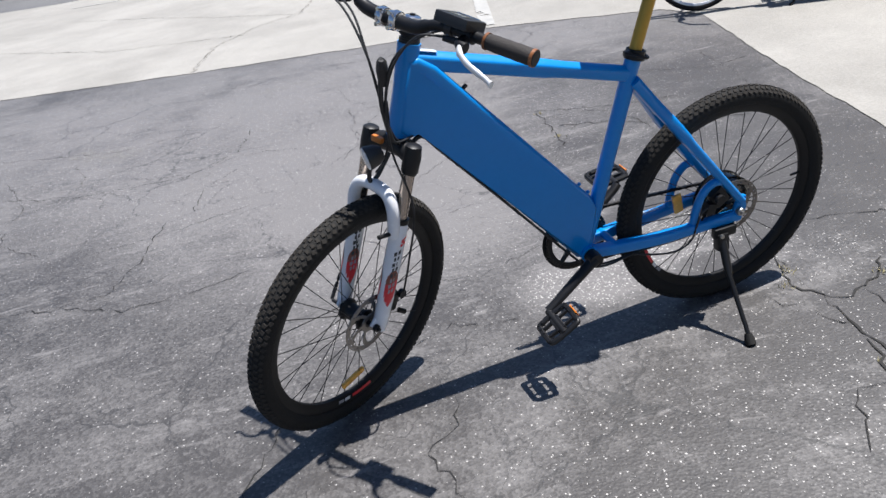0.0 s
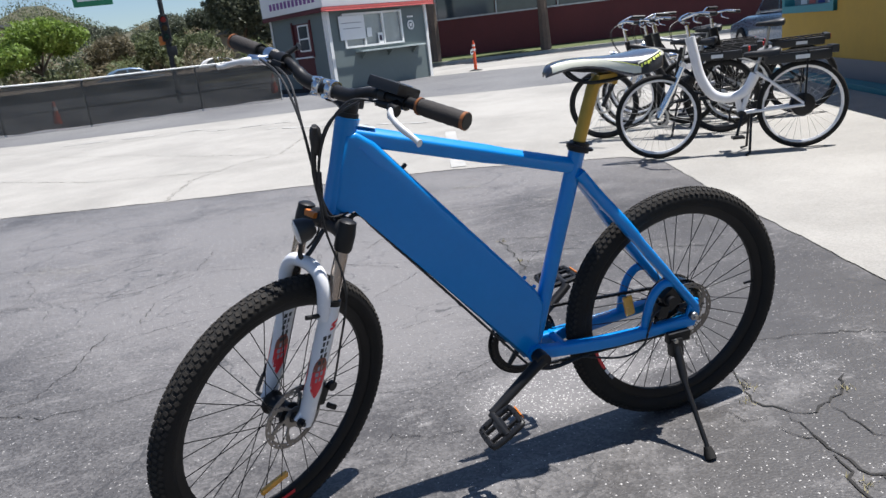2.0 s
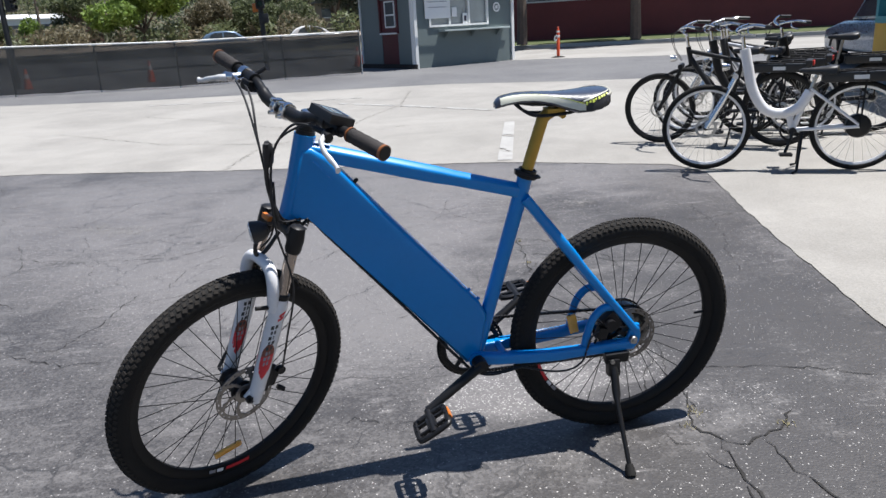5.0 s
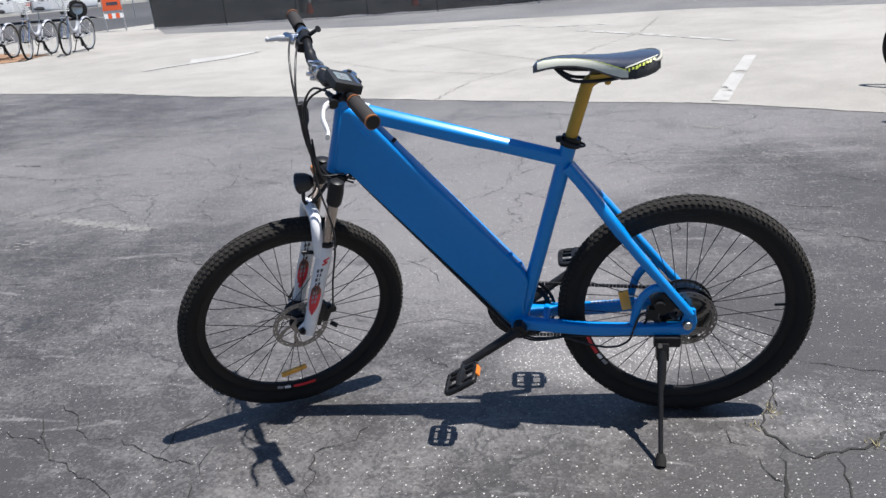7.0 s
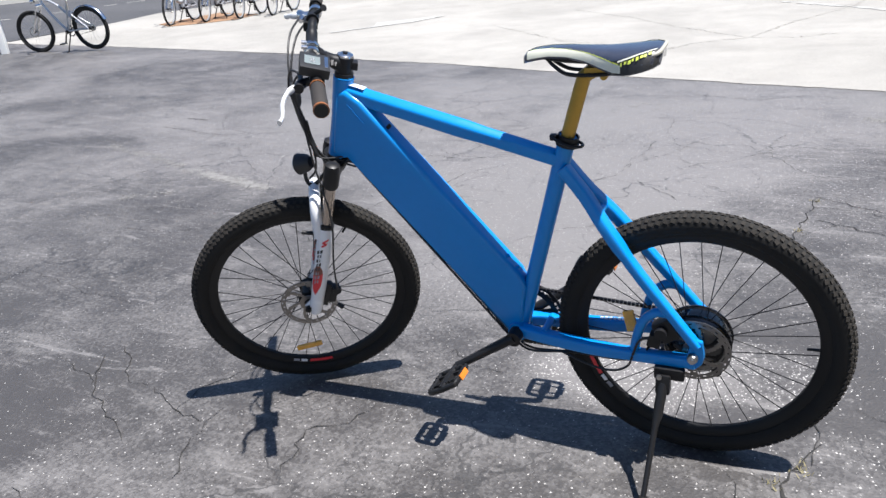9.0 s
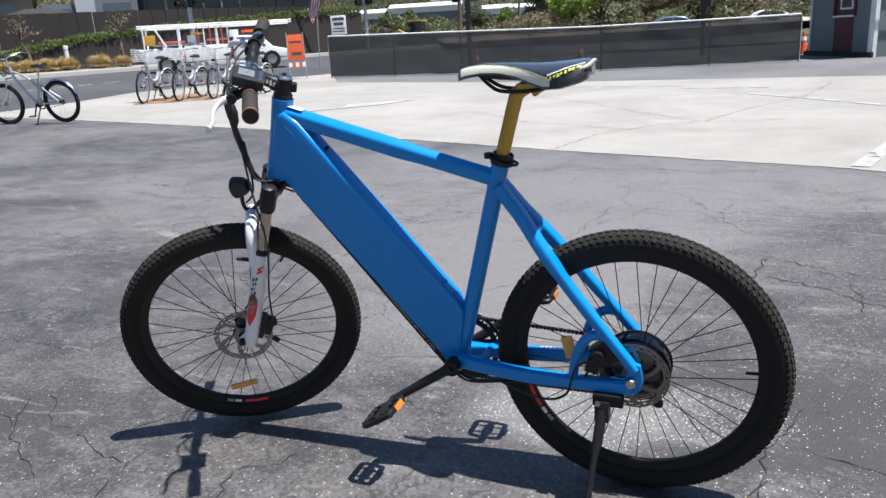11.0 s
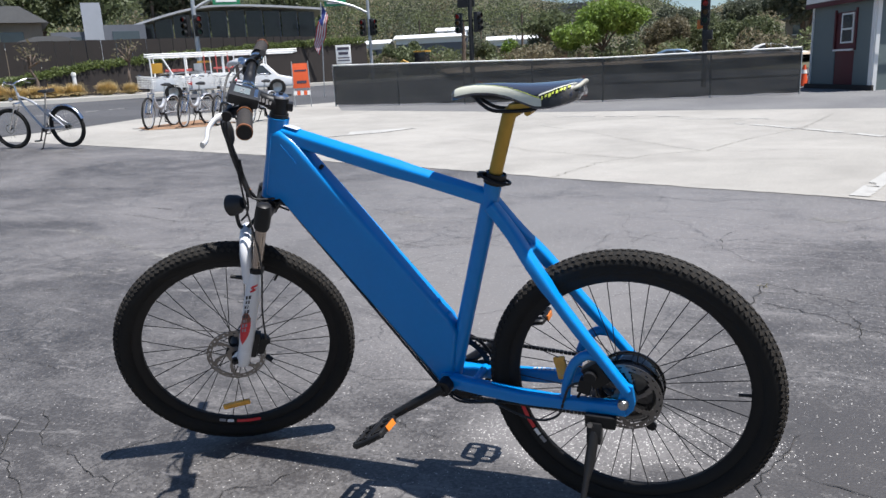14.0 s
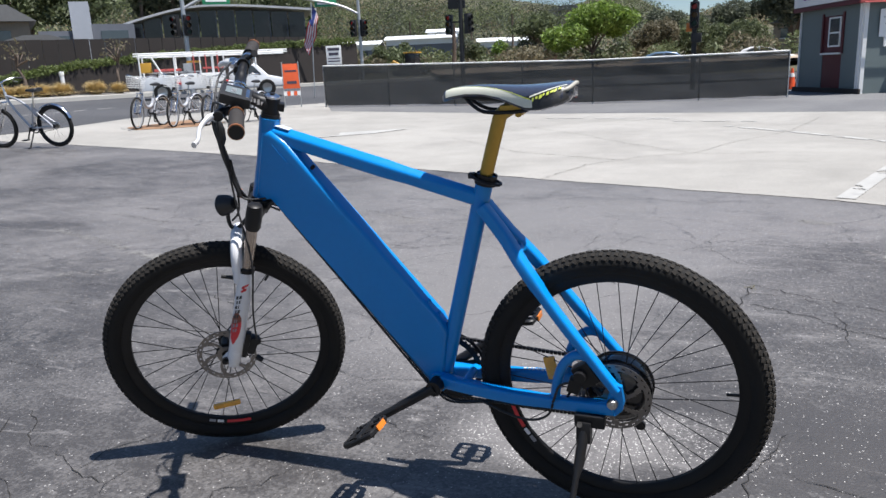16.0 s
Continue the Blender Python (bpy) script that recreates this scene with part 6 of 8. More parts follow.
for a, b in zip(posts[:-1], posts[1:]):
    n, rows = 24, 8
    d = (b - a).normalized()
    nrm = Vector((d.y, -d.x, 0))
    g = Geo()
    for back in (0, 1):
        for i in range(n + 1):
            for k in range(rows + 1):
                p = a.lerp(b, i / n) + nrm * (0.040 + 0.02 * noise.noise(Vector((p0 := a.lerp(b, i / n).x * 1.7, k * 0.5, 1.0))) - 0.004 * back)
                sag = 0.03 * noise.noise(Vector((p0 * 0.9, 5.0, 0))) if k == 0 else 0
                g.v.append((p.x, p.y, p.z + 0.05 + 1.14 * k / rows + sag))
    m = (n + 1) * (rows + 1)
    for back in (0, 1):
        for i in range(n):
            for k in range(rows):
                q = back * m + i * (rows + 1) + k
                f = (q, q + rows + 1, q + rows + 2, q + 1)
                g.f.append(f if back else tuple(reversed(f)))
    part("screen", g, SCREENCLOTH, fence, "dark woven screen cloth", 60)
    part("rail", Geo().sweep([a + Vector((0, 0, 1.22)), b + Vector((0, 0, 1.22))], 0.022, 8), TRIMWHITE, fence, "pale top rail")
g = Geo().box((0.46, 0.02, 0.54), pose(-11.30, 17.84, 1.72, 0, 0, 16), 0.004)
sign = thing("notice_board", "white printed notice board fixed above the fence", "sign")
part("board", g, PAPER, sign)
for i, z in enumerate((1.75, 1.61, 1.48, 1.40)):
    part("print", Geo().box((0.36 if i != 1 else 0.30, 0.004, 0.08 if i < 2 else 0.035), pose(-11.296, 17.827, z + 0.14, 0, 0, 16)), INK, sign)


# ---- booth ----
BM = Matrix.Translation((2.9, 21.35, 0)) @ Matrix.Rotation(radians(26), 4, "Z") @ Matrix.Diagonal((0.965, 1.07, 1.015, 1))
booth = thing("ticket_booth", "grey green painted booth with service window and red trim", "booth", BM)
BW, BD, BH = 4.15, 3.0, 2.32
g = Geo()
for x0, x1, z0, z1 in ((0, 0.60, 0, BH), (3.05, BW, 0, BH), (0.60, 3.05, 0, 1.22), (0.60, 3.05, 2.2, BH)):
    g.box((x1 - x0, 0.10, z1 - z0), Matrix.Translation(((x0 + x1) / 2, 0.05, (z0 + z1) / 2)))
part("front_wall", g, SIDING, booth, angle=0)
g = Geo()
for y0, y1, z0, z1 in ((0.10, 0.86, 0, BH), (1.78, BD, 0, BH), (0.86, 1.78, 2.10, BH)):
    g.box((0.10, y1 - y0, z1 - z0), Matrix.Translation((0.05, (y0 + y1) / 2, (z0 + z1) / 2)))
part("side_wall", g, SIDING, booth, angle=0)
part("side_wall", Geo().box((0.1, BD - 0.1, BH), Matrix.Translation((BW - 0.05, 0.1 + (BD - 0.1) / 2, BH / 2))), SIDING, booth)
part("back_wall", Geo().box((BW - 0.2, 0.1, BH), Matrix.Translation((BW / 2, BD - 0.05, BH / 2))), SIDING, booth)
part("roof", Geo().box((BW + 0.3, BD + 0.3, 0.10), Matrix.Translation((BW / 2, BD / 2, BH + 0.16)), 0.02), ROOFGREY, booth)
for c, s in (((BW / 2, -0.17, BH + 0.05), (BW + 0.5, 0.05, 0.12)), ((-0.17, BD / 2, BH + 0.05), (0.05, BD + 0.3, 0.12))):
    part("fascia", Geo().box(s, Matrix.Translation(c), 0.008), REDTRIM if s[0] > 1 else BARN, booth, "faded red fascia board")
part("awning", Geo().slab([(0.0, 0.0), (0.04, 0.0), (0.04, 0.02), (0.0, 0.03)], 0, BW + 0.4, 0).moved(Matrix.Translation((-0.2, -0.28, BH - 0.02)) @ Matrix.Rotation(radians(-90), 4, "Z")), REDTRIM, booth)
part("sign_panel", Geo().box((BW + 0.4, 0.05, 0.85), Matrix.Translation((BW / 2, -0.16, BH + 0.55)), 0.01), PAPER, booth, "white sign panel along the roof")
part("sign_panel", Geo().box((0.05, BD + 0.3, 0.85), Matrix.Translation((-0.16, BD / 2, BH + 0.55)), 0.01), PAPER, booth, "white sign panel along the roof")
for i in range(12):
    part("lettering", Geo().box((0.006, 0.13, 0.20), Matrix.Translation((-0.19, 0.25 + i * 0.21, BH + 0.40))), material("purple print", (0.20, 0.08, 0.25), 0.6) if i == 0 else bpy.data.materials["purple print"], booth)
for x, y in ((0.02, -0.02), (BW - 0.05, -0.02), (-0.02, BD - 0.03)):
    part("corner_trim", Geo().box((0.11, 0.05, BH), Matrix.Translation((x + 0.03, y, BH / 2))), TRIMWHITE, booth, "white corner trim")
part("corner_trim", Geo().box((0.05, 0.11, BH), Matrix.Translation((-0.02, 0.06, BH / 2))), TRIMWHITE, booth)
win = part("service_window", Geo().box((2.45, 0.02, 0.98), Matrix.Translation((1.825, 0.06, 1.71))), PALEPANE, booth, "sliding glass service window")
for x in (0.63, 1.42, 2.22, 3.02):
    part("window_frame", Geo().box((0.07, 0.07, 0.98), Matrix.Translation((x, 0.0, 1.71))), TRIMWHITE, win)
for z in (1.23, 2.19):
    part("window_frame", Geo().box((2.45, 0.07, 0.06), Matrix.Translation((1.825, -0.004, z))), TRIMWHITE, win)
part("notice", Geo().box((0.98, 0.012, 0.70), Matrix.Translation((0.92, -0.040, 1.80))), PAPER, booth, "white notice sheet")
part("notice", Geo().box((0.20, 0.010, 0.28), Matrix.Translation((1.62, -0.02, 1.62))), PAPER, booth)
part("notice", Geo().box((0.20, 0.010, 0.32), Matrix.Translation((2.06, -0.02, 1.42))), PAPER, booth)
part("notice_print", Geo().box((0.10, 0.006, 0.16), Matrix.Translation((2.06, -0.028, 1.42))), INK, booth)
part("notice_print", Geo().box((0.80, 0.006, 0.02), Matrix.Translation((0.92, -0.048, 1.94))), GREYINK, booth)
part("notice_print", Geo().box((0.70, 0.006, 0.02), Matrix.Translation((0.92, -0.048, 1.78))), GREYINK, booth)
part("counter_shelf", Geo().box((2.75, 0.34, 0.05), Matrix.Translation((2.35, -0.17, 1.08)), 0.008), material("pale green grey shelf", (0.42, 0.47, 0.45), 0.5), booth, "projecting service shelf")
for x in (1.2, 2.3, 3.4):
    part("bracket", Geo().slab([(0, 0), (0.26, 0), (0, -0.2)], -0.02, 0.02).moved(Matrix.Translation((x, -0.02, 1.055)) @ Matrix.Rotation(radians(-90), 4, "Z")), SIDING, booth)
g = Geo().lathe([(0.15, 0), (0.15, 0.012), (0.10, 0.012), (0.10, 0)], 24, True, m=Matrix.Translation((3.42, -0.035, 1.72)))
g.box((0.26, 0.012, 0.05), Matrix.Translation((3.42, -0.03, 1.98)))
g.box((0.10, 0.012, 0.10), Matrix.Translation((3.42, -0.03, 1.72)))
part("emblem", g, PAPER, booth, "round white emblem")
door = part("door", Geo().box((0.06, 0.90, 2.0), Matrix.Translation((0.04, 1.32, 1.10)), 0.004), BARN, booth, "dark red door with a glazed upper half")
part("door_pane", Geo().box((0.02, 0.50, 0.72), Matrix.Translation((0.0, 1.24, 1.66))), PANE, door)
for y in (0.98, 1.50):
    part("pane_frame", Geo().box((0.03, 0.05, 0.80), Matrix.Translation((-0.004, y, 1.66))), TRIMWHITE, door)
for z in (1.28, 1.64, 2.04):
    part("pane_frame", Geo().box((0.028, 0.50, 0.045), Matrix.Translation((-0.002, 1.24, z))), TRIMWHITE, door)
part("door_shelf", Geo().box((0.10, 0.92, 0.05), Matrix.Translation((-0.03, 1.32, 1.08))), TRIMWHITE, door, "white ledge across the door")
for y in (0.83, 1.81):
    part("door_frame", Geo().box((0.05, 0.07, 1.10), Matrix.Translation((-0.012, y, 1.62))), BARN, door)
part("base_board", Geo().box((0.06, BD + 0.3, 0.14), Matrix.Translation((-0.06, BD / 2, 0.07))), TIMBER, booth)


# ---- road furniture ----
d = thing("delineator_post", "orange plastic delineator post on a black base", "post", Matrix.Translation((8.0, 22.8, 0)))
part("post", Geo().sweep([(0, 0, 0.04), (0, 0, 0.9), (0, 0, 0.93)], [0.055, 0.048, 0.035], 14), CONEORANGE, d)
part("band", Geo().sweep([(0, 0, 0.66), (0, 0, 0.74)], 0.053, 14), PAPER, d)
part("band", Geo().sweep([(0, 0, 0.82), (0, 0, 0.88)], 0.052, 14), PAPER, d)
part("handle", Geo().sweep(smooth([(0, 0, 0.92), (0.03, 0, 0.99), (-0.03, 0, 0.99), (0, 0, 0.92)], 4), 0.013, 8), CONEORANGE, d)
part("base", Geo().lathe([(0.0, 0.05), (0.10, 0.05), (0.24, 0.02), (0.25, 0.0), (0, 0)], 8, m=Matrix.Rotation(radians(90), 4, "X")), RUBBER, d)
part("tape", Geo().sweep(smooth([(-0.05, -0.05, 0.62), (-0.12, -0.06, 0.55), (-0.14, -0.05, 0.66), (-0.06, -0.05, 0.74)], 4), 0.02, 6, 0.3), PAPER, d, "loose white tape")


def cone(at):
    c = thing("traffic_cone", "orange traffic cone with a white band", "cone", Matrix.Translation(at), "traffic cones")
    part("base", Geo().box((0.36, 0.36, 0.03), Matrix.Translation((0, 0, 0.015)), 0.01), RUBBER, c)
    part("body", Geo().sweep([(0, 0, 0.03), (0, 0, 0.70)], [0.14, 0.035], 18), CONEORANGE, c)
    part("band", Geo().sweep([(0, 0, 0.42), (0, 0, 0.54)], [0.085, 0.066], 18), PAPER, c)
    return c


first_cone = cone((1.55, 24.9, 0))
for x, y in ((1.35, 25.6), (-5.4, 23.4), (-8.6, 22.0)):
    copy_thing(first_cone, Matrix.Translation((x, y, 0)))
s = thing("road_work_sign", "orange temporary road sign on a striped stand", "sign", Matrix.Translation((-12.75, 17.6, 0.22)) @ Matrix.Rotation(radians(35), 4, "Z") @ Matrix.Scale(0.82, 4))
part("panel", Geo().box((0.62, 0.03, 0.90), Matrix.Translation((0, 0, 1.15)), 0.01), SIGNORANGE, s, "orange sign panel")
part("print", Geo().box((0.36, 0.006, 0.10), Matrix.Translation((0.02, -0.018, 0.92))), INK, s)
part("print", Geo().box((0.44, 0.006, 0.06), Matrix.Translation((0, -0.018, 1.34))), INK, s)
for x in (-0.30, 0.30):
    part("leg", Geo().sweep([(x, -0.02, 1.68), (x, 0.03, 0.0)], 0.022, 8), GALV, s)
    part("leg", Geo().sweep([(x, 0.03, 1.2), (x, 0.45, 0.0)], 0.020, 8), GALV, s)
for k in range(5):
    part("stripe", Geo().box((0.12, 0.02, 0.16), Matrix.Translation((-0.25 + k * 0.125, 0.0, 0.52))), SIGNORANGE if k % 2 else PAPER, s)


def signal_head(parent, m, lit=None):
    g = Geo().box((0.32, 0.22, 0.95), m, 0.03)
    head = part("signal_head", g, PLASTIC, parent, "black three lamp traffic signal")
    for k, ma in ((0.3, LAMPRED), (0.0, material("dark amber lens", (0.12, 0.06, 0.01), 0.3)), (-0.3, material("dark green lens", (0.01, 0.05, 0.03), 0.3))):
        part("lens", Geo().lathe([(0.0, -0.03), (0.10, -0.015), (0.10, 0.0)], 18, m=m @ Matrix.Translation((0, -0.11, k))), ma, head)
        part("visor", Geo().lathe([(0.125, -0.16), (0.125, 0.0), (0.115, 0.0), (0.115, -0.16)], 18, True, m=m @ Matrix.Translation((0, -0.11, k))), PLASTIC, head)
    return head


sp = thing("traffic_signal", "tall steel mast arm traffic signal with street sign", "signal", Matrix.Translation((-21.6, 37.4, 0.7)))
part("pole", Geo().sweep([(0, 0, 0), (0, 0, 6.0)], [0.11, 0.08], 12), GALV, sp)
part("mast_arm", Geo().sweep(smooth([(0, 0, 3.9), (-1.0, -0.7, 4.45), (-3.2, -2.2, 5.0)], 4), 0.07, 10), GALV, sp)
signal_head(sp, Matrix.Translation((-0.25, -0.25, 3.1)))
signal_head(sp, Matrix.Translation((0.30, -0.1, 3.1)) @ Matrix.Rotation(radians(70), 4, "Z"))
part("street_sign", Geo().box((1.25, 0.04, 0.36), Matrix.Translation((-1.55, -1.05, 4.55)) @ Matrix.Rotation(radians(30), 4, "Z"), 0.01), SIGNGREEN, sp, "green street name sign")
part("lettering", Geo().box((0.95, 0.006, 0.12), Matrix.Translation((-1.535, -1.075, 4.55)) @ Matrix.Rotation(radians(30), 4, "Z")), PAPER, sp)
sp = thing("traffic_signal", "pale steel mast arm traffic signal behind a utility truck", "signal", Matrix.Translation((-24.8, 26.5, 0.6)))
part("pole", Geo().sweep([(0, 0, 0), (0, 0, 6.2)], [0.12, 0.09], 12), GALV, sp)
part("mast_arm", Geo().sweep(smooth([(0, 0, 3.9), (0.74, 0.67, 4.4), (2.3, 2.1, 5.0)], 4), 0.07, 10), GALV, sp)
signal_head(sp, Matrix.Translation((-0.30, -0.25, 3.15)))
signal_head(sp, Matrix.Translation((0.26, -0.1, 3.15)) @ Matrix.Rotation(radians(60), 4, "Z"))
part("street_sign", Geo().box((1.25, 0.04, 0.36), Matrix.Translation((1.3, 0.85, 4.25)) @ Matrix.Rotation(radians(42), 4, "Z"), 0.01), SIGNGREEN, sp, "green street name sign")
part("lettering", Geo().box((0.95, 0.006, 0.12), Matrix.Translation((1.318, 0.829, 4.25)) @ Matrix.Rotation(radians(42), 4, "Z")), PAPER, sp)
sp = thing("traffic_signal", "dark signal pole seen from behind with a backing plate", "signal", Matrix.Translation((-9.05, 22.5, 0.10)))
part("pole", Geo().sweep([(0, 0, 0), (0, 0, 4.4)], [0.085, 0.075], 12), PLASTIC, sp)
signal_head(sp, Matrix.Translation((-0.45, 0.05, 2.55)) @ Matrix.Scale(0.7, 4))
signal_head(sp, Matrix.Translation((0.22, 0.05, 2.55)) @ Matrix.Rotation(radians(80), 4, "Z") @ Matrix.Scale(0.7, 4))
part("cross_bar", Geo().sweep([(-0.5, 0.03, 2.62), (0.4, 0.03, 2.62)], 0.03, 8), PLASTIC, sp)
part("back_plate", Geo().box((0.62, 0.08, 0.9), Matrix.Translation((-0.15, 0.02, 3.5)), 0.02), PLASTIC, sp)
sp = thing("traffic_signal", "dark signal pole with red lamp and amber beacon", "signal", Matrix.Translation((-2.0, 28.2, 0)))
part("pole", Geo().sweep([(0, 0, 0), (0, 0, 5.0)], [0.10, 0.085], 12), PLASTIC, sp)
signal_head(sp, Matrix.Translation((0, -0.12, 2.72)))
part("mast_arm", Geo().sweep([(0, 0, 3.75), (-1.2, -0.1, 4.15), (-3.0, -0.2, 4.45)], 0.06, 10), PLASTIC, sp)
part("street_sign", Geo().box((1.3, 0.05, 0.5), Matrix.Translation((-2.2, -0.26, 3.95)), 0.01), SIGNGREEN, sp, "green street name sign")
part("lettering", Geo().box((1.0, 0.006, 0.14), Matrix.Translation((-2.2, -0.29, 3.95))), PAPER, sp)
part("beacon", Geo().box((0.24, 0.10, 0.32), Matrix.Translation((-0.18, 0.05, 2.30)), 0.03), ORANGE, sp, "amber side lamp")
part("control_box", Geo().box((0.36, 0.24, 0.34), Matrix.Translation((0.08, 0.0, 1.90)), 0.03), PLASTIC, sp)
f = thing("flag_on_pole", "small striped flag hanging from a slanted pole", "flag", Matrix.Translation((-15.7, 23.1, 0.28)))
part("pole", Geo().sweep([(0.1, 0, 0), (0.28, 0, 3.6)], 0.02, 8), GALV, f)
FRED, FWHITE, FBLUE = material("red flag cloth", (0.45, 0.03, 0.04), 0.8), material("white flag cloth", (0.70, 0.70, 0.70), 0.8), material("blue flag cloth", (0.03, 0.05, 0.20), 0.8)


def flag_point(u, v):
    return (0.30 + 0.26 * v - 0.46 * u + 0.05 * math.sin(5 * u), 0.06 * math.sin(9 * u + 3 * v), 3.50 - 1.40 * u - 0.46 * v)


for k in range(9):
    g = Geo()
    for i in range(13):
        u = i / 12
        for v in (k / 9, (k + 1) / 9):
            g.v.append(flag_point(u, v))
    g.f = [(2 * i, 2 * i + 1, 2 * i + 3, 2 * i + 2) for i in range(12) if not (k < 5 and i < 5)]
    part("stripe", g, FRED if k % 2 == 0 else FWHITE, f, "red stripe" if k % 2 == 0 else "white stripe", 60)
g = Geo()
for i in range(6):
    for k in range(6):
        g.v.append(flag_point(i / 12, k / 9))
g.f = [(6 * i + k, 6 * i + k + 1, 6 * i + k + 7, 6 * i + k + 6) for i in range(5) for k in range(5)]
part("canton", g, FBLUE, f, "blue corner field", 60)


# ---- buildings ----
def block(parent, name, x0, x1, y0, y1, z0, z1, mat, bevel=0.0, label=""):
    return part(name, Geo().box((x1 - x0, y1 - y0, z1 - z0), Matrix.Translation(((x0 + x1) / 2, (y0 + y1) / 2, (z0 + z1) / 2)), bevel), mat, parent, label)


RM = Matrix.Translation((8.2, 37.6, 0)) @ Matrix.Rotation(radians(-24.5), 4, "Z")
red = thing("red_building", "long dark red building with a band of windows", "building", RM)
RL = 34
block(red, "wall", 0, RL, 0, 8, 0, 2.15, BRICKRED)
block(red, "wall", 0, RL, 0.25, 8, 3.75, 5.0, BRICKRED)
block(red, "roof", -0.4, RL + 0.4, -0.5, 8.4, 5.0, 5.25, ROOFGREY)
block(red, "wall", 0, 2.9, 0, 8, 2.15, 3.75, BRICKRED)
block(red, "wall", RL - 3, RL, 0, 8, 2.15, 3.75, BRICKRED)
for k in range(9):
    x = 2.9 + k * 3.12
    w = part("window", Geo().box((3.0, 0.06, 1.55), Matrix.Translation((x + 1.56, 0.16, 2.95))), PANE, red, "dark window pane")
    part("mullion", Geo().box((0.07, 0.12, 1.6), Matrix.Translation((x + 0.04, 0.10, 2.95))), GALV, w)
block(red, "sill", 2.9, RL - 3, -0.06, 0.2, 2.13, 2.20, GALV)
block(red, "back_wall", 2.9, RL - 3, 6, 8, 2.15, 3.75, BRICKRED)
for k in range(3):
    block(red, "clapboard", 0, RL, -0.015, 0.0, 0.5 + k * 0.55, 0.52 + k * 0.55, BRICKRED)
strip("lawn_strip", [(7.5, 34.6, 0.16), (16.6, 30.4, 0.16), (40, 19.8, 0.16)], [(8.4, 37.4, 0.30), (18.0, 33.0, 0.30), (42, 22, 0.30)], LAWN, "narrow lawn before the red building", "lawn")
g = Geo()
for a, b in (((7.3, 34.2), (16.4, 30.05)), ((16.4, 30.05), (40, 19.4))):
    a, b = Vector((*a, 0)), Vector((*b, 0))
    q = Vector((0.15, 0.32, 0))
    g.add([a, b, b + Vector((0, 0, 0.15)), a + Vector((0, 0, 0.15)), a + q + Vector((0, 0, 0.15)), b + q + Vector((0, 0, 0.15))], [(0, 1, 2, 3), (3, 2, 5, 4)])
solid("kerb", g, KERB, "concrete kerb along the lawn", "kerb", "", "structure", 0)

YM = Matrix.Translation((6.53, 4.68, 0)) @ Matrix.Rotation(radians(65.73), 4, "Z")
yel = thing("yellow_building", "ochre yellow stucco shop with teal trim", "building", YM)
for x0, x1, z0, z1 in ((-10, 1.95, 0.31, 2.4), (1.95, 3.94, 0.31, 0.96), (1.95, 3.94, 2.1, 2.4), (3.94, 4.16, 0.31, 2.4)):
    block(yel, "wall", x0, x1, -4, 0, z0, z1, YELLOWWALL)
block(yel, "base_band", -10.02, 4.18, -4.02, 0.02, 0.0, 0.31, SLATE, 0, "grey painted base band")
block(yel, "kerb_strip", -10.0, 4.2, 0.02, 0.24, 0.0, 0.07, TEAL, 0.01, "teal painted kerb")
block(yel, "roof", -10.05, 4.2, -4.1, 0.05, 2.4, 2.5, ROOFGREY)
w = block(yel, "window", 1.97, 3.92, -0.14, -0.10, 0.98, 2.08, PALEPANE, 0, "shop window")
for x in (1.95, 3.94):
    block(w, "window_frame", x - 0.06, x + 0.06, -0.10, 0.05, 0.91, 2.16, TEAL)
for z in (0.96, 2.10):
    block(w, "window_frame", 1.89, 4.0, -0.10, 0.052, z - 0.05, z + 0.05, TEAL)
for k in range(4):
    block(w, "display_card", 2.25 + k * 0.36, 2.5 + k * 0.36, -0.10, -0.095, 1.02, 1.35 + 0.1 * (k % 2), (PAPER, FBLUE, REDTRIM, PAPER)[k])

brown = thing("timber_screen", "dark brown timber screen wall above the hedge", "wall", Matrix.Identity(4), "", "structure")
wall_line = [(-40, 20.5), (-36.6, 25.1), (-32.2, 30.5), (-28.8, 36.2), (-27.0, 40.5)]
for (x0, y0), (x1, y1) in zip(wall_line[:-1], wall_line[1:]):
    n = 9
    for k in range(n):
        a, b = Vector((x0, y0, 0)).lerp(Vector((x1, y1, 0)), k / n), Vector((x0, y0, 0)).lerp(Vector((x1, y1, 0)), (k + 1) / n)
        part("board", Geo().box(((b - a).length - 0.03, 0.08, 2.5 + 0.02 * (k % 3)), Matrix.Translation((a + b) / 2 + Vector((0, 0, 2.45))) @ Matrix.Rotation(math.atan2(b.y - a.y, b.x - a.x), 4, "Z")), TIMBER, brown, angle=0)


def house(at, turn, w, dpt, h, wall_mat, roof_mat, label, wins, rise=0.9):
    t = thing("house", label, "house", Matrix.Translation(at) @ Matrix.Rotation(radians(turn), 4, "Z"))
    block(t, "wall", 0, w, 0, dpt, 0, h, wall_mat)
    part("roof", Geo().slab([(-0.4, h), (w + 0.4, h), (w * 0.75, h + rise), (w * 0.25, h + rise)], -0.4, dpt + 0.4), roof_mat, t, angle=0)
    for x, z, ww, hh in wins:
        o = block(t, "window", x, x + ww, -0.03, 0.02, z, z + hh, PANE)
        block(o, "frame", x - 0.06, x + ww + 0.06, -0.05, -0.031, z - 0.08, z, TRIMWHITE)
    return t


house((-41.2, 26.0, 1.0), 55, 4.0, 5, 4.0, TANWALL, ROOFGREY, "tan house with a low grey roof", ((0.4, 2.6, 0.9, 0.9), (1.8, 2.6, 1.2, 0.9)))
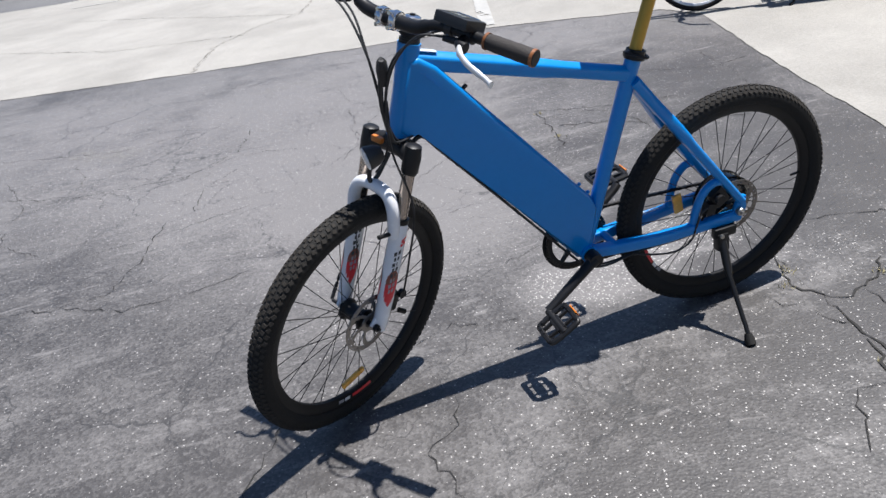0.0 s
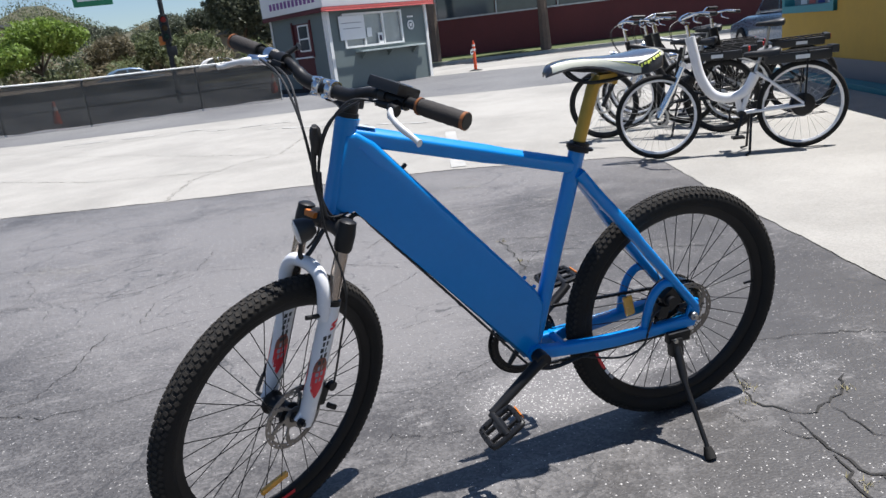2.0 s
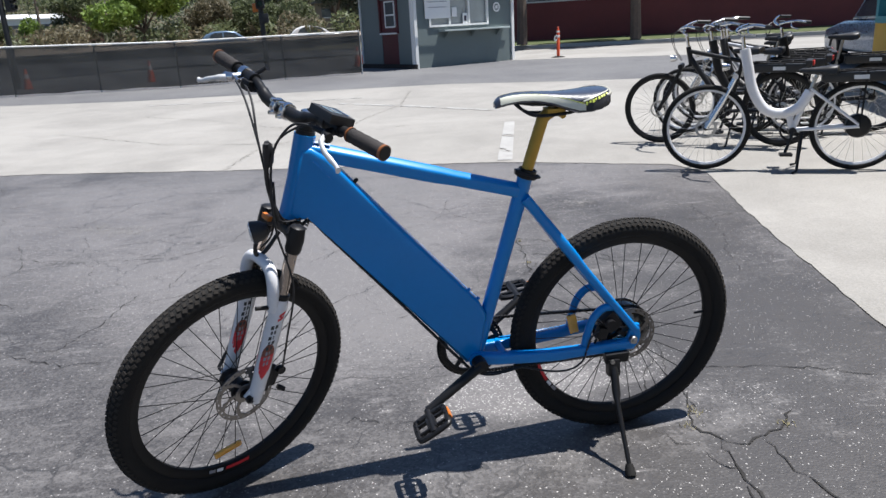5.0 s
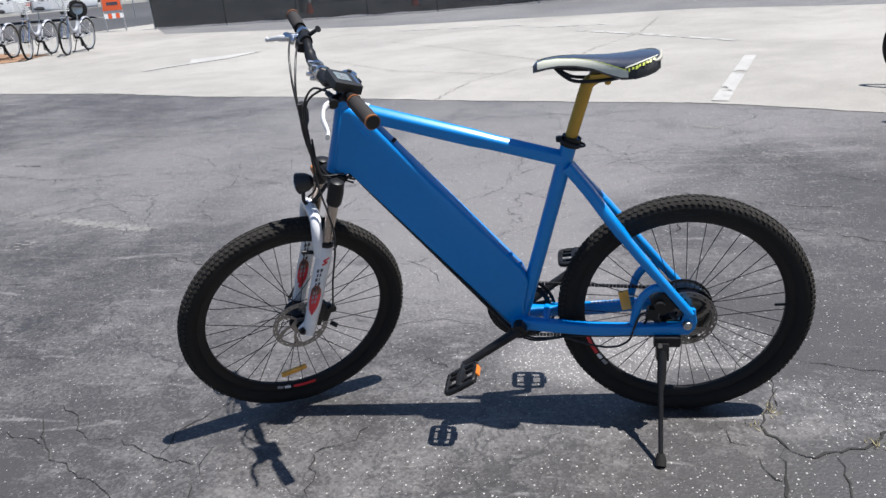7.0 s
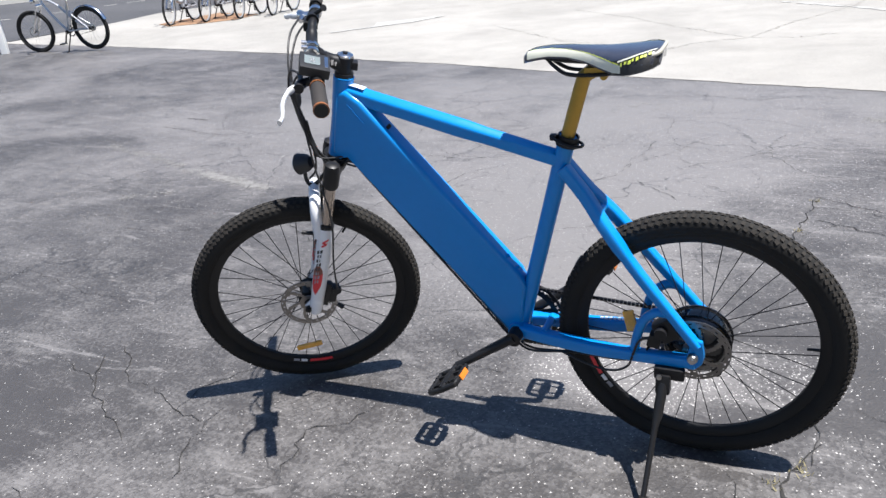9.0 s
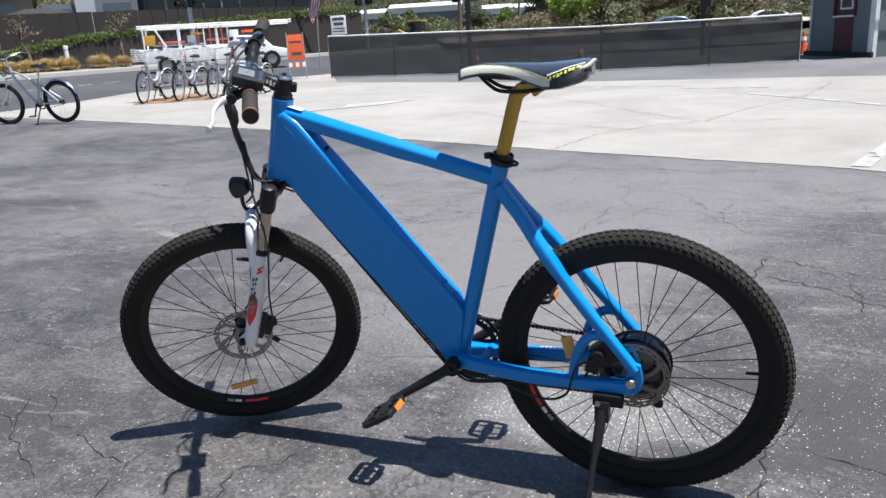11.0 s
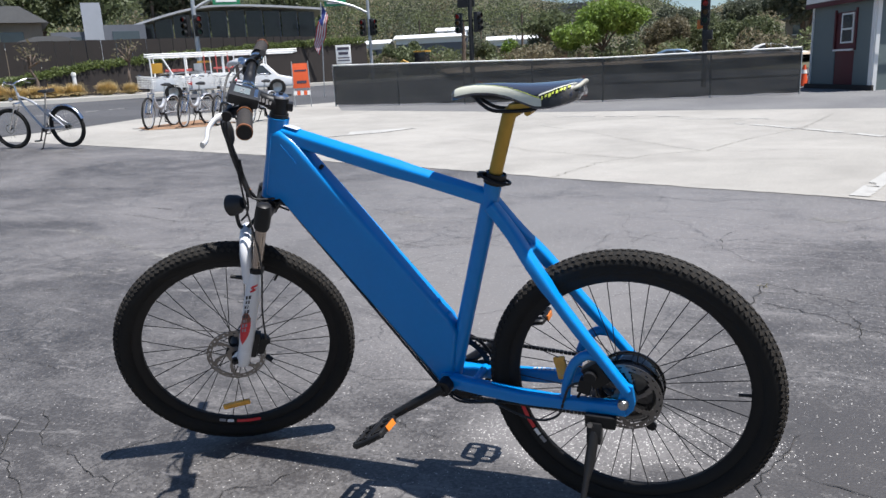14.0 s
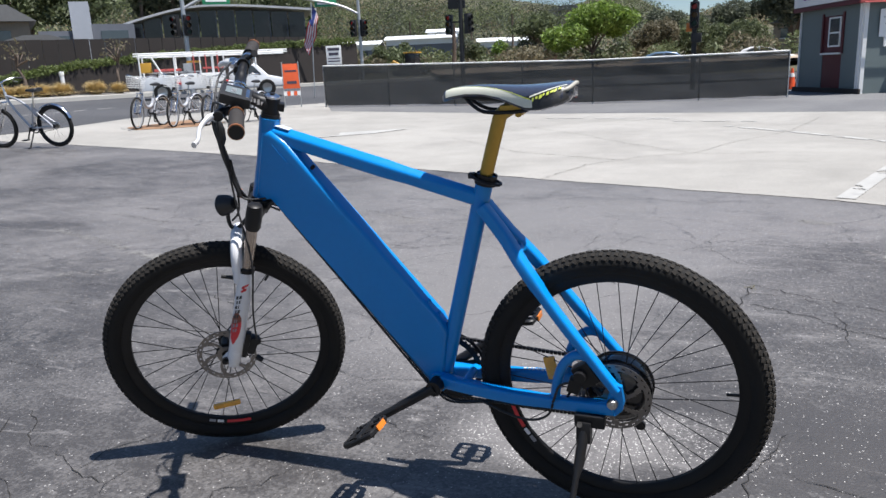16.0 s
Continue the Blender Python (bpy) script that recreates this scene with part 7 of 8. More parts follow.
house((-39.2, 28.2, 1.2), 50, 2.6, 5, 2.7, TANWALL, ROOFGREY, "low tan outbuilding with flat roof", ((0.5, 1.3, 0.8, 0.7),), 0.3)
gb = thing("grey_building", "modern grey clad building with a tower block", "building", Matrix.Translation((-39.2, 31.9, 1.0)) @ Matrix.Rotation(radians(48), 4, "Z"))
block(gb, "wall", -1.5, 0.4, 0.3, 6, 0, 3.6, SLATE)
block(gb, "tower", 0.4, 1.5, 0, 4, 0, 5.3, material("pale grey panel", (0.36, 0.38, 0.42), 0.5, vary=0.06))
block(gb, "wall", 1.5, 4, 0.6, 6, 0, 4.0, SLATE)
for k in range(2):
    block(gb, "window", -1.2 + k * 0.8, -0.6 + k * 0.8, 0.26, 0.31, 2.5, 3.3, PANE)
block(gb, "window", 2.0, 3.6, 0.55, 0.61, 2.4, 3.6, PANE)
gl = thing("glass_building", "dark glazed building under a curved pale roof", "building", Matrix.Translation((-39.8, 35.4, 1.0)) @ Matrix.Rotation(radians(41), 4, "Z"))
block(gl, "wall", 0, 13.5, 0.3, 6, 0, 3.0, TIMBER)
for k in range(11):
    x0, x1 = k * 1.2 + 0.1, k * 1.2 + 1.15
    h = 3.4 + 1.5 * math.sin(min(1.0, (k + 1) / 6) * math.pi / 2) - 0.05 * max(0, k - 6)
    o = block(gl, "window", x0, x1, 0.2, 0.28, 2.2, h, DARKGLASS)
    # slate mullions are kept pale to stand in for upright reflections on the glass
    block(o, "mullion", x1, x1 + 0.06, 0.12, 0.30, 2.0, h, SLATE)
roof_pts = smooth([(-0.6, 0, 3.3), (2.0, 0, 4.2), (5.5, 0, 5.0), (9, 0, 5.05), (14, 0, 4.7)], 5)
part("roof", Geo().slab([(p.x, p.z + 0.14) for p in roof_pts] + [(p.x, p.z) for p in reversed(roof_pts)], -0.6, 6.4), DULLROOF, gl, "curved pale metal roof", 60)
for k, (azd, r, w, h, z) in enumerate(((28.0, 104, 9.5, 1.5, 4.9), (31.6, 104, 5.5, 1.5, 4.4), (20.9, 104, 3.6, 1.5, 4.1), (18.5, 106, 3.2, 1.4, 4.2), (24.8, 112, 4.5, 1.6, 6.0))):
    t = thing("shed", "long white metal shed below the hill", "shed", Matrix.Translation((-r * math.sin(radians(azd)), r * math.cos(radians(azd)), z)) @ Matrix.Rotation(radians(22), 4, "Z"), "sheds")
    block(t, "wall", 0, w, 0, 5, -3.0, 0.1, SLATE)
    block(t, "wall", 0, w, -0.1, 5, 0.1, h - 0.62, SHEDWHITE)
    g = Geo()
    for y0, z0, y1, z1 in ((-0.4, h - 0.6, 2.6, h - 0.05), (2.6, h - 0.05, 5.6, h - 0.6)):
        g.add([(-0.3, y0, z0), (w + 0.3, y0, z0), (w + 0.3, y1, z1), (-0.3, y1, z1), (-0.3, y0, z0 - 0.12), (w + 0.3, y0, z0 - 0.12), (w + 0.3, y1, z1 - 0.12), (-0.3, y1, z1 - 0.12)], [(0, 1, 2, 3), (7, 6, 5, 4), (0, 4, 5, 1), (2, 6, 7, 3), (0, 3, 7, 4), (1, 5, 6, 2)])
    part("roof", g, ROOFWHITE, t, "white metal roof", 0)
    for i in range(int(w // 2.4)):
        block(t, "window", 0.5 + 2.4 * i, 1.5 + 2.4 * i, -0.04, 0.02, -0.9, -0.1, PANE)
house((-23.2, 78, 1.6), 16, 2.8, 4, 4.0, material("brown plaster", (0.17, 0.085, 0.06), 0.8), ROOFGREY, "small brown house among shrubs", ((0.4, 1.4, 0.7, 0.8),), 0.3)
house((0.5, 72, 1.8), -3, 6.0, 5, 2.2, TANWALL, ROOFGREY, "low tan bungalow behind the trees", ((0.6, 0.9, 1.0, 0.8), (3.2, 0.9, 1.2, 0.8)), 0.7)
rng = random.Random(9)
for i in range(9):
    az, r = radians(rng.uniform(14, 30)), rng.uniform(185, 215)
    house((-r * math.sin(az), 10 + r * math.cos(az), 9 + (r - 165) * 0.06), rng.uniform(0, 40), rng.uniform(7, 12), 6, rng.uniform(3, 5), (TANWALL, SHEDWHITE, TRIMWHITE)[i % 3], ROOFGREY, "pale hillside house among trees", ((1.0, 1.2, 1.4, 1.2), (4.0, 1.2, 1.4, 1.2)), 1.2)


# ---- vehicles ----
def car(at, turn, paintwork, label):
    t = thing("car", label, "car", Matrix.Translation(at) @ Matrix.Rotation(radians(turn), 4, "Z"))
    low = [(-2.2, 0.28), (2.15, 0.28), (2.25, 0.5), (2.2, 0.72), (1.2, 0.88), (-1.6, 0.92), (-2.2, 0.85), (-2.28, 0.55)]
    body = part("body", Geo().slab(low, -0.86, 0.86, 0.10, 3), paintwork, t, "", 45)
    cab = [(-1.75, 0.90), (1.05, 0.88), (0.35, 1.36), (-0.2, 1.44), (-0.9, 1.42), (-1.35, 1.28)]
    part("cabin", Geo().slab(cab, -0.72, 0.72, 0.09, 3), paintwork, t, "", 45)
    for s in (-1, 1):
        for pts in (((-1.25, 0.97), (-0.42, 0.97), (-0.42, 1.33), (-0.85, 1.33), (-1.1, 1.22)), ((-0.34, 0.97), (0.72, 0.96), (0.28, 1.28), (-0.12, 1.34), (-0.34, 1.34))):
            part("side_window", Geo().slab(pts, s * 0.725 - 0.004, s * 0.725 + 0.004), PANE, t)
        for x in (-1.35, 1.38):
            w = part("wheel", Geo().lathe([(0.31, -0.10), (0.33, -0.05), (0.33, 0.05), (0.31, 0.10), (0.21, 0.10), (0.21, -0.10)], 24, True, m=Matrix.Translation((x, s * 0.80, 0.33))), RUBBER, t)
            part("rim", Geo().lathe([(0.0, -0.07), (0.2, -0.09), (0.21, 0.09), (0.0, 0.07)], 20, m=Matrix.Translation((x, s * 0.80, 0.33))), STEEL, w)
        part("headlight", Geo().box((0.10, 0.36, 0.14), Matrix.Translation((2.17, s * 0.60, 0.66)), 0.03), LENS, t)
        part("tail_lamp", Geo().box((0.08, 0.32, 0.18), Matrix.Translation((-2.20, s * 0.62, 0.74)), 0.03), LAMPRED, t)
    part("windscreen", Geo().box((0.012, 1.26, 0.66), Matrix.Translation((0.72, 0, 1.13)) @ Matrix.Rotation(radians(-55), 4, "Y")), PANE, t)
    part("rear_window", Geo().box((0.012, 1.22, 0.42), Matrix.Translation((-1.60, 0, 1.10)) @ Matrix.Rotation(radians(42), 4, "Y")), PANE, t)
    part("bumper", Geo().box((0.10, 1.6, 0.16), Matrix.Translation((2.24, 0, 0.42)), 0.04), PLASTIC, t)
    return t


car((0.1, 52.4, 0.38), 8, CARWHITE, "white saloon car passing behind the fence")
car((-5.2, 47.0, 0.28), 10, CARBLUE, "dark blue car passing behind the fence")
car((10.95, 10.85, 0.0), 70, CARBLUE, "slate blue car parked beside the shop")

TM = Matrix.Translation((-20.6, 23.0, 0.44)) @ Matrix.Rotation(radians(41), 4, "Z") @ Matrix.Scale(0.93, 4)
truck = thing("utility_truck", "white utility truck with ladder rack and tools", "truck", TM)
block(truck, "service_body", -2.9, 0.7, -0.9, 0.9, 0.45, 1.05, SHEDWHITE, 0.03)
block(truck, "tail_gate", -1.2, 0.6, -0.96, -0.9, 0.48, 1.12, PAPER, 0.01)
part("cab", Geo().slab([(0.8, 0.40), (3.2, 0.40), (3.25, 0.75), (2.5, 0.92), (2.0, 1.42), (0.85, 1.45)], -0.88, 0.88, 0.08, 3), CARWHITE, truck, "white cab", 45)
for s in (-1, 1):
    part("side_window", Geo().slab([(1.0, 0.98), (2.2, 0.96), (1.85, 1.34), (1.0, 1.36)], s * 0.885 - 0.004, s * 0.885 + 0.004), PANE, truck)
for x in (-2.0, 2.4):
    for s in (-1, 1):
        w = part("wheel", Geo().lathe([(0.34, -0.12), (0.37, -0.06), (0.37, 0.06), (0.34, 0.12), (0.22, 0.12), (0.22, -0.12)], 24, True, m=Matrix.Translation((x, s * 0.82, 0.37))), RUBBER, truck)
        part("rim", Geo().lathe([(0.0, -0.07), (0.2, -0.1), (0.22, 0.1), (0.0, 0.07)], 20, m=Matrix.Translation((x, s * 0.82, 0.37))), STEEL, w)
for x in (-2.8, -1.4, 0.2, 2.0):
    for s in (-1, 1):
        part("rack_post", Geo().sweep([(x, s * 0.85, 1.0), (x, s * 0.85, 1.90)], 0.035, 8), TRIMWHITE, truck)
for s in (-1, 1):
    for z in (1.90, 1.99):
        part("rack_rail", Geo().sweep([(-3.0, s * 0.85, z), (3.4, s * 0.85, z)], 0.035, 8), TRIMWHITE, truck)
part("brace", Geo().sweep([(-2.3, -0.86, 1.85), (-1.9, -0.86, 1.05)], 0.04, 8), TRIMWHITE, truck)
for k in range(10):
    part("ladder_rung", Geo().sweep([(-2.8 + 0.6 * k, -0.85, 1.95), (-2.8 + 0.6 * k, 0.85, 1.95)], 0.022, 6), TRIMWHITE, truck)
for k, (x, z, w, h, ma) in enumerate(((-2.6, 1.42, 0.5, 0.42, YELLOWPLANT), (-1.7, 1.30, 1.1, 0.10, REDTRIM), (-0.6, 1.62, 0.6, 0.08, YELLOWPLANT), (0.2, 1.34, 0.9, 0.08, REDTRIM), (-0.9, 1.40, 0.3, 0.3, GALV), (0.9, 1.55, 0.4, 0.3, SHEDWHITE), (-1.4, 1.2, 2.2, 0.06, GALV), (1.5, 1.62, 0.5, 0.10, CONEORANGE))):
    part("tool", Geo().box((w, 0.3, h), Matrix.Translation((x, -0.45 + 0.1 * (k % 4), z)), 0.02), ma, truck)
for x in (-1.3, 0.65):
    part("tail_lamp", Geo().box((0.26, 0.05, 0.14), Matrix.Translation((x, -0.93, 0.72)), 0.02), LAMPRED, truck, "red tail lamp")
for k in range(6):
    part("stake", Geo().sweep([(-0.6 + 0.25 * k, -0.5, 1.05), (-0.6 + 0.25 * k, -0.5, 2.05)], 0.025, 6), SHEDWHITE if k % 2 else REDTRIM, truck)
dg = thing("digger", "small yellow digger working on the building site", "digger", Matrix.Translation((-21.3, 43.2, 0.9)) @ Matrix.Scale(0.85, 4))
block(dg, "body", -0.7, 0.7, -0.5, 0.5, 0.5, 0.95, RUBBER, 0.08)
block(dg, "cab", -0.2, 0.7, -0.45, 0.45, 0.95, 1.75, DARKGLASS, 0.05)
block(dg, "cab_roof", -0.3, 0.8, -0.5, 0.5, 1.75, 1.85, YELLOWPLANT, 0.03)
part("arm", Geo().sweep([(-0.7, 0, 0.8), (-1.4, 0, 1.2), (-2.0, 0, 0.7)], 0.10, 8, square=0.4), YELLOWPLANT, dg)
part("bucket", Geo().slab([(-2.5, 0.4), (-2.0, 0.4), (-2.0, 0.85), (-2.4, 0.8)], -0.3, 0.3), GALV, dg)
for s in (-1, 1):
    part("track", Geo().slab([(-1.0, 0.0), (1.0, 0.0), (1.2, 0.25), (1.0, 0.5), (-1.0, 0.5), (-1.2, 0.25)], s * 0.55 - 0.15, s * 0.55 + 0.15, 0.03, 1), RUBBER, dg)
for i, (x, y) in enumerate(((-27.4, 27.2), (-27.9, 21.9), (-28.2, 18.0))):
    b = thing("bollard", "short pale concrete bollard lamp", "bollard", Matrix.Translation((x, y, 0.85)), "bollards")
    part("shaft", Geo().sweep([(0, 0, 0), (0, 0, 0.85)], 0.09, 12), SHEDWHITE, b)
    part("cap", Geo().sweep([(0, 0, 0.85), (0, 0, 0.98), (0, 0, 1.0)], [0.11, 0.11, 0.06], 12), TRIMWHITE, b)
board = thing("white_frame", "white painted timber frame at the lot's edge", "frame", Matrix.Translation((-11.43, 6.36, 0.19)) @ Matrix.Rotation(radians(35), 4, "Z"))
for x in (0, -2.4):
    part("post", Geo().box((0.10, 0.10, 1.0), Matrix.Translation((x, 0, 0.5)), 0.005), TRIMWHITE, board)
part("rail", Geo().box((3.0, 0.08, 0.16), Matrix.Translation((-1.2, -0.06, 0.98)), 0.005), TRIMWHITE, board)


# ---- parked bicycles ----
def city_bike(name, label, frame_mat, kind, m, rim_mat, group="parked bicycles", steer=0, fender=None, rack=True, basket=False, dark=False, suspension=True, seat_z=0.90, fat=0.022, motor=False):
    """A parked city bicycle; front wheel at x = 0, rear wheel at x = 1.08, its right side to +y."""
    t = thing(name, label, "bicycle", m, group)
    wb, r = 1.08, 0.335
    ST = Matrix.Translation((0.30, 0, 0.80)) @ Matrix.Rotation(radians(steer), 4, "Z") @ Matrix.Translation((-0.30, 0, -0.80))
    fw = wheel("front_wheel", t, ST @ Matrix.Translation((0, 0, r)), r, fat, rim_mat, RUBBER, 28, 0, 0.020, 0.024, STEEL)
    rw = wheel("rear_wheel", t, Matrix.Translation((wb, 0, r)), r, fat, rim_mat, RUBBER, 28, 0, 0.030, 0.024, STEEL)
    part("sprocket", Geo().lathe([(0.045, 0.034), (0.055, 0.04), (0.055, 0.046), (0.03, 0.05)], 24), STEEL, rw)
    part("brake_disc", Geo().lathe([(0.08, -0.046), (0.062, -0.046), (0.062, -0.044), (0.08, -0.044)], 36, True), STEEL, fw)
    if motor:
        part("hub_motor", Geo().lathe([(0.02, -0.052), (0.075, -0.045), (0.088, -0.030), (0.088, 0.030), (0.075, 0.045), (0.02, 0.052)], 32), BLACK, rw)
    bb = Vector((0.63, 0, 0.30))
    g = Geo()
    if kind == "step":
        g.sweep(smooth([(0.255, 0, 0.93), (0.285, 0, 0.80), (0.33, 0, 0.62), (0.42, 0, 0.475), (0.54, 0, 0.435), (0.66, 0, 0.475), (0.735, 0, 0.60)], 6), 0.039, 16, 0.85)
        g.sweep([(0.60, 0, 0.44), (0.63, 0, 0.30)], 0.024, 14)
        g.sweep([(0.63, 0, 0.30), (0.735, 0, 0.60), (0.76, 0, 0.70)], 0.020, 14)
    elif kind == "cruiser":
        g.sweep(smooth([(0.25, 0, 0.84), (0.40, 0, 0.80), (0.58, 0, 0.70), (0.78, 0, 0.50), (1.0, 0, 0.36)], 5), 0.018, 12)
        g.sweep(smooth([(0.27, 0, 0.78), (0.38, 0, 0.60), (0.52, 0, 0.42), (0.63, 0, 0.30)], 5), 0.020, 12)
        g.sweep([(0.63, 0, 0.30), (0.74, 0, 0.70)], 0.017, 12)
        g.sweep([(0.25, 0, 0.90), (0.285, 0, 0.74)], 0.022, 14)
    else:
        g.sweep([(0.27, 0, 0.86), (0.74, 0, 0.76)], 0.019, 12)
        g.sweep([(0.275, 0, 0.80), (0.63, 0, 0.30)], 0.024, 12)
        g.sweep([(0.63, 0, 0.30), (0.75, 0, 0.80)], 0.018, 12)
        g.sweep([(0.255, 0, 0.90), (0.285, 0, 0.74)], 0.023, 14)
    fr = part("frame", g, frame_mat, t)
    for s in (-1, 1):
        part("chain_stay", Geo().sweep([(0.64, s * 0.025, 0.31), (wb, s * 0.066, r)], 0.012, 10), frame_mat, fr)
        part("seat_stay", Geo().sweep([(0.735, s * 0.02, 0.62), (wb, s * 0.066, r + 0.01)], 0.011, 10), frame_mat, fr)
    fork_mat = CHROME if suspension else frame_mat
    g = Geo()
    for s in (-1, 1):
        g.sweep([(0.20, s * 0.055, 0.72), (0.12, s * 0.055, 0.55)], 0.013, 10)
        g.sweep([(0.13, s * 0.055, 0.57), (0.0, s * 0.055, r)], 0.018, 10)
    g.sweep([(0.195, -0.07, 0.73), (0.195, 0.07, 0.73)], 0.022, 10)
    part("fork", g.moved(ST), fork_mat, t)
    g = Geo().sweep([(0.255, 0, 0.90), (0.235, 0, 1.02)], 0.014, 10)
    g.sweep(smooth([(0.36, -0.31, 1.09), (0.28, -0.26, 1.10), (0.20, -0.12, 1.07), (0.215, 0, 1.04), (0.20, 0.12, 1.07), (0.28, 0.26, 1.10), (0.36, 0.31, 1.09)], 5), 0.0115, 10)
    hb = part("handlebar", g.moved(ST), CHROME, t)
    for s in (-1, 1):
        part("grip", Geo().sweep([(0.40, s * 0.325, 1.085), (0.29, s * 0.265, 1.098)], 0.016, 10).moved(ST), PLASTIC, hb)
        part("brake_lever", Geo().sweep(smooth([(0.255, s * 0.23, 1.09), (0.25, s * 0.27, 1.05), (0.30, s * 0.31, 1.03)], 4), 0.006, 6).moved(ST), CHROME, hb)
        part("cable", Geo().sweep(smooth([(0.24, s * 0.2, 1.08), (0.12, s * 0.08, 1.02), (0.13, s * 0.03, 0.90), (0.20, 0.03 * s, 0.78)], 5), 0.003, 6).moved(ST), PLASTIC, hb)
    seat_x = 0.78 if kind != "cruiser" else 0.80
    part("seat_post", Geo().sweep([(0.738, 0, 0.62), (seat_x, 0, seat_z)], 0.013, 10), STEEL, t)
    sx = [seat_x - 0.13, seat_x - 0.11, seat_x - 0.03, seat_x + 0.05, seat_x + 0.11, seat_x + 0.13]
    part("saddle", saddle_shell([0.014, 0.024, 0.034, 0.075, 0.095, 0.06], [0.02, 0.03, 0.034, 0.042, 0.05, 0.045], sx, [0.02, 0.03, 0.045, 0.06, 0.06, 0.04], seat_z), PLASTIC, t, "", 60)
    g = Geo().lathe([(0.085, 0.045), (0.07, 0.045), (0.07, 0.049), (0.085, 0.049)], 40, True, m=Matrix.Translation(bb))
    g.lathe([(0.03, -0.05), (0.03, 0.05)], 14, m=Matrix.Translation(bb))
    for s, e in ((-1, (-0.05, -0.16)), (1, (0.05, 0.16))):
        g.sweep([bb + Vector((0, s * 0.06, 0)), bb + Vector((e[0], s * 0.09, e[1]))], 0.012, 8)
        g.box((0.09, 0.08, 0.02), Matrix.Translation(bb + Vector((e[0], s * 0.14, e[1]))), 0.004)
    part("crank_set", g, BLACK, t)
    g = Geo()
    g.sweep([(0.63, 0.047, 0.385), (wb, 0.047, r + 0.05)], 0.004, 6)
    g.sweep([(0.63, 0.047, 0.215), (wb, 0.047, r - 0.05)], 0.004, 6)
    part("chain", g, BLACK, t)
    part("kickstand", Geo().sweep([(0.70, -0.04, 0.30), (0.66, -0.17, 0.02), (0.63, -0.19, 0.005)], 0.010, 8), BLACK, t)
    if kind == "step":
        part("kickstand", Geo().sweep([(0.70, 0.04, 0.30), (0.70, 0.14, 0.02), (0.66, 0.16, 0.005)], 0.010, 8), BLACK, t)
    if fender:
        g = Geo()
        for c, a0, a1, rr in ((Vector((wb, 0, r)), 20, 175, r + 0.018),):
            n = 26
            for i in range(n):
                a = radians(a0 + (a1 - a0) * i / (n - 1))
                for y, dr in ((-0.03, -0.012), (-0.018, 0.004), (0.018, 0.004), (0.03, -0.012)):
                    g.v.append((c.x + (rr + dr) * math.cos(a), y, c.z + (rr + dr) * math.sin(a)))
            for i in range(n - 1):
                for k in range(3):
                    q = i * 4 + k
                    g.f.append((q, q + 1, q + 5, q + 4))
        part("rear_fender", g, fender, t, "", 60)
    if rack:
        g = Geo()
        for s in (-1, 1):
            g.sweep(smooth([(0.78, s * 0.05, 0.74), (0.95, s * 0.06, 0.745), (1.30, s * 0.06, 0.75)], 3), 0.007, 6)
            g.sweep([(1.10, s * 0.06, 0.745), (wb, s * 0.075, r)], 0.007, 6)
        for k in range(5):
            g.sweep([(0.85 + 0.1 * k, -0.06, 0.748), (0.85 + 0.1 * k, 0.06, 0.748)], 0.005, 6)
        part("rear_rack", g, RACKBLACK if dark else STEEL, t)
        bat = part("battery_pack", Geo().box((0.46, 0.13, 0.075), Matrix.Translation((1.04, 0, 0.70)), 0.018), PLASTIC, t, "black rack battery")
        part("label_strip", Geo().box((0.10, 0.004, 0.030), Matrix.Translation((1.06, -0.067, 0.70))), SHEDWHITE, bat)
        part("rack_tail", Geo().box((0.05, 0.14, 0.06), Matrix.Translation((1.29, 0, 0.735)), 0.012), PLASTIC, bat)
        part("tail_reflector", Geo().box((0.012, 0.06, 0.04), Matrix.Translation((1.32, 0, 0.735)), 0.004), LAMPRED, bat)
    if basket:
        g = Geo()
        for k in range(6):
            z = 0.86 + k * 0.045
            w, d2 = 0.13 + 0.006 * k, 0.10 + 0.005 * k
            g.sweep([(0.02 - d2, -w, z), (0.02 + d2, -w, z), (0.02 + d2, w, z), (0.02 - d2, w, z), (0.02 - d2, -w, z)], 0.004, 5)
        for k in range(9):
            y = -0.13 + 0.0325 * k
            for sx2 in (-0.11, 0.11):
                g.sweep([(0.02 + sx2, y, 0.86), (0.02 + sx2 * 1.1, y * 1.1, 1.09)], 0.0035, 5)
        part("basket", g.moved(ST), TRIMWHITE, t, "white wire front basket")
        part("front_lamp", Geo().box((0.05, 0.06, 0.06), Matrix.Translation((0.10, 0, 0.82)), 0.015).moved(ST), PLASTIC, t)
    else:
        part("front_lamp", Geo().sweep([(0.10, 0, 0.80), (0.155, 0, 0.80)], [0.035, 0.020], 14).moved(ST), CHROME, t)
        part("bar_unit", Geo().box((0.05, 0.09, 0.03), Matrix.Translation((0.22, -0.06, 1.075)), 0.01).moved(ST), PLASTIC, t)
    return t


def parked(x0, y0, x1, y1, lean=6, z=0.0):
    """Pose from the front wheel's and the rear wheel's place on the ground."""
    return pose(x0, y0, z, 0, 0, math.degrees(math.atan2(y1 - y0, x1 - x0))) @ Matrix.Rotation(radians(lean), 4, "X")


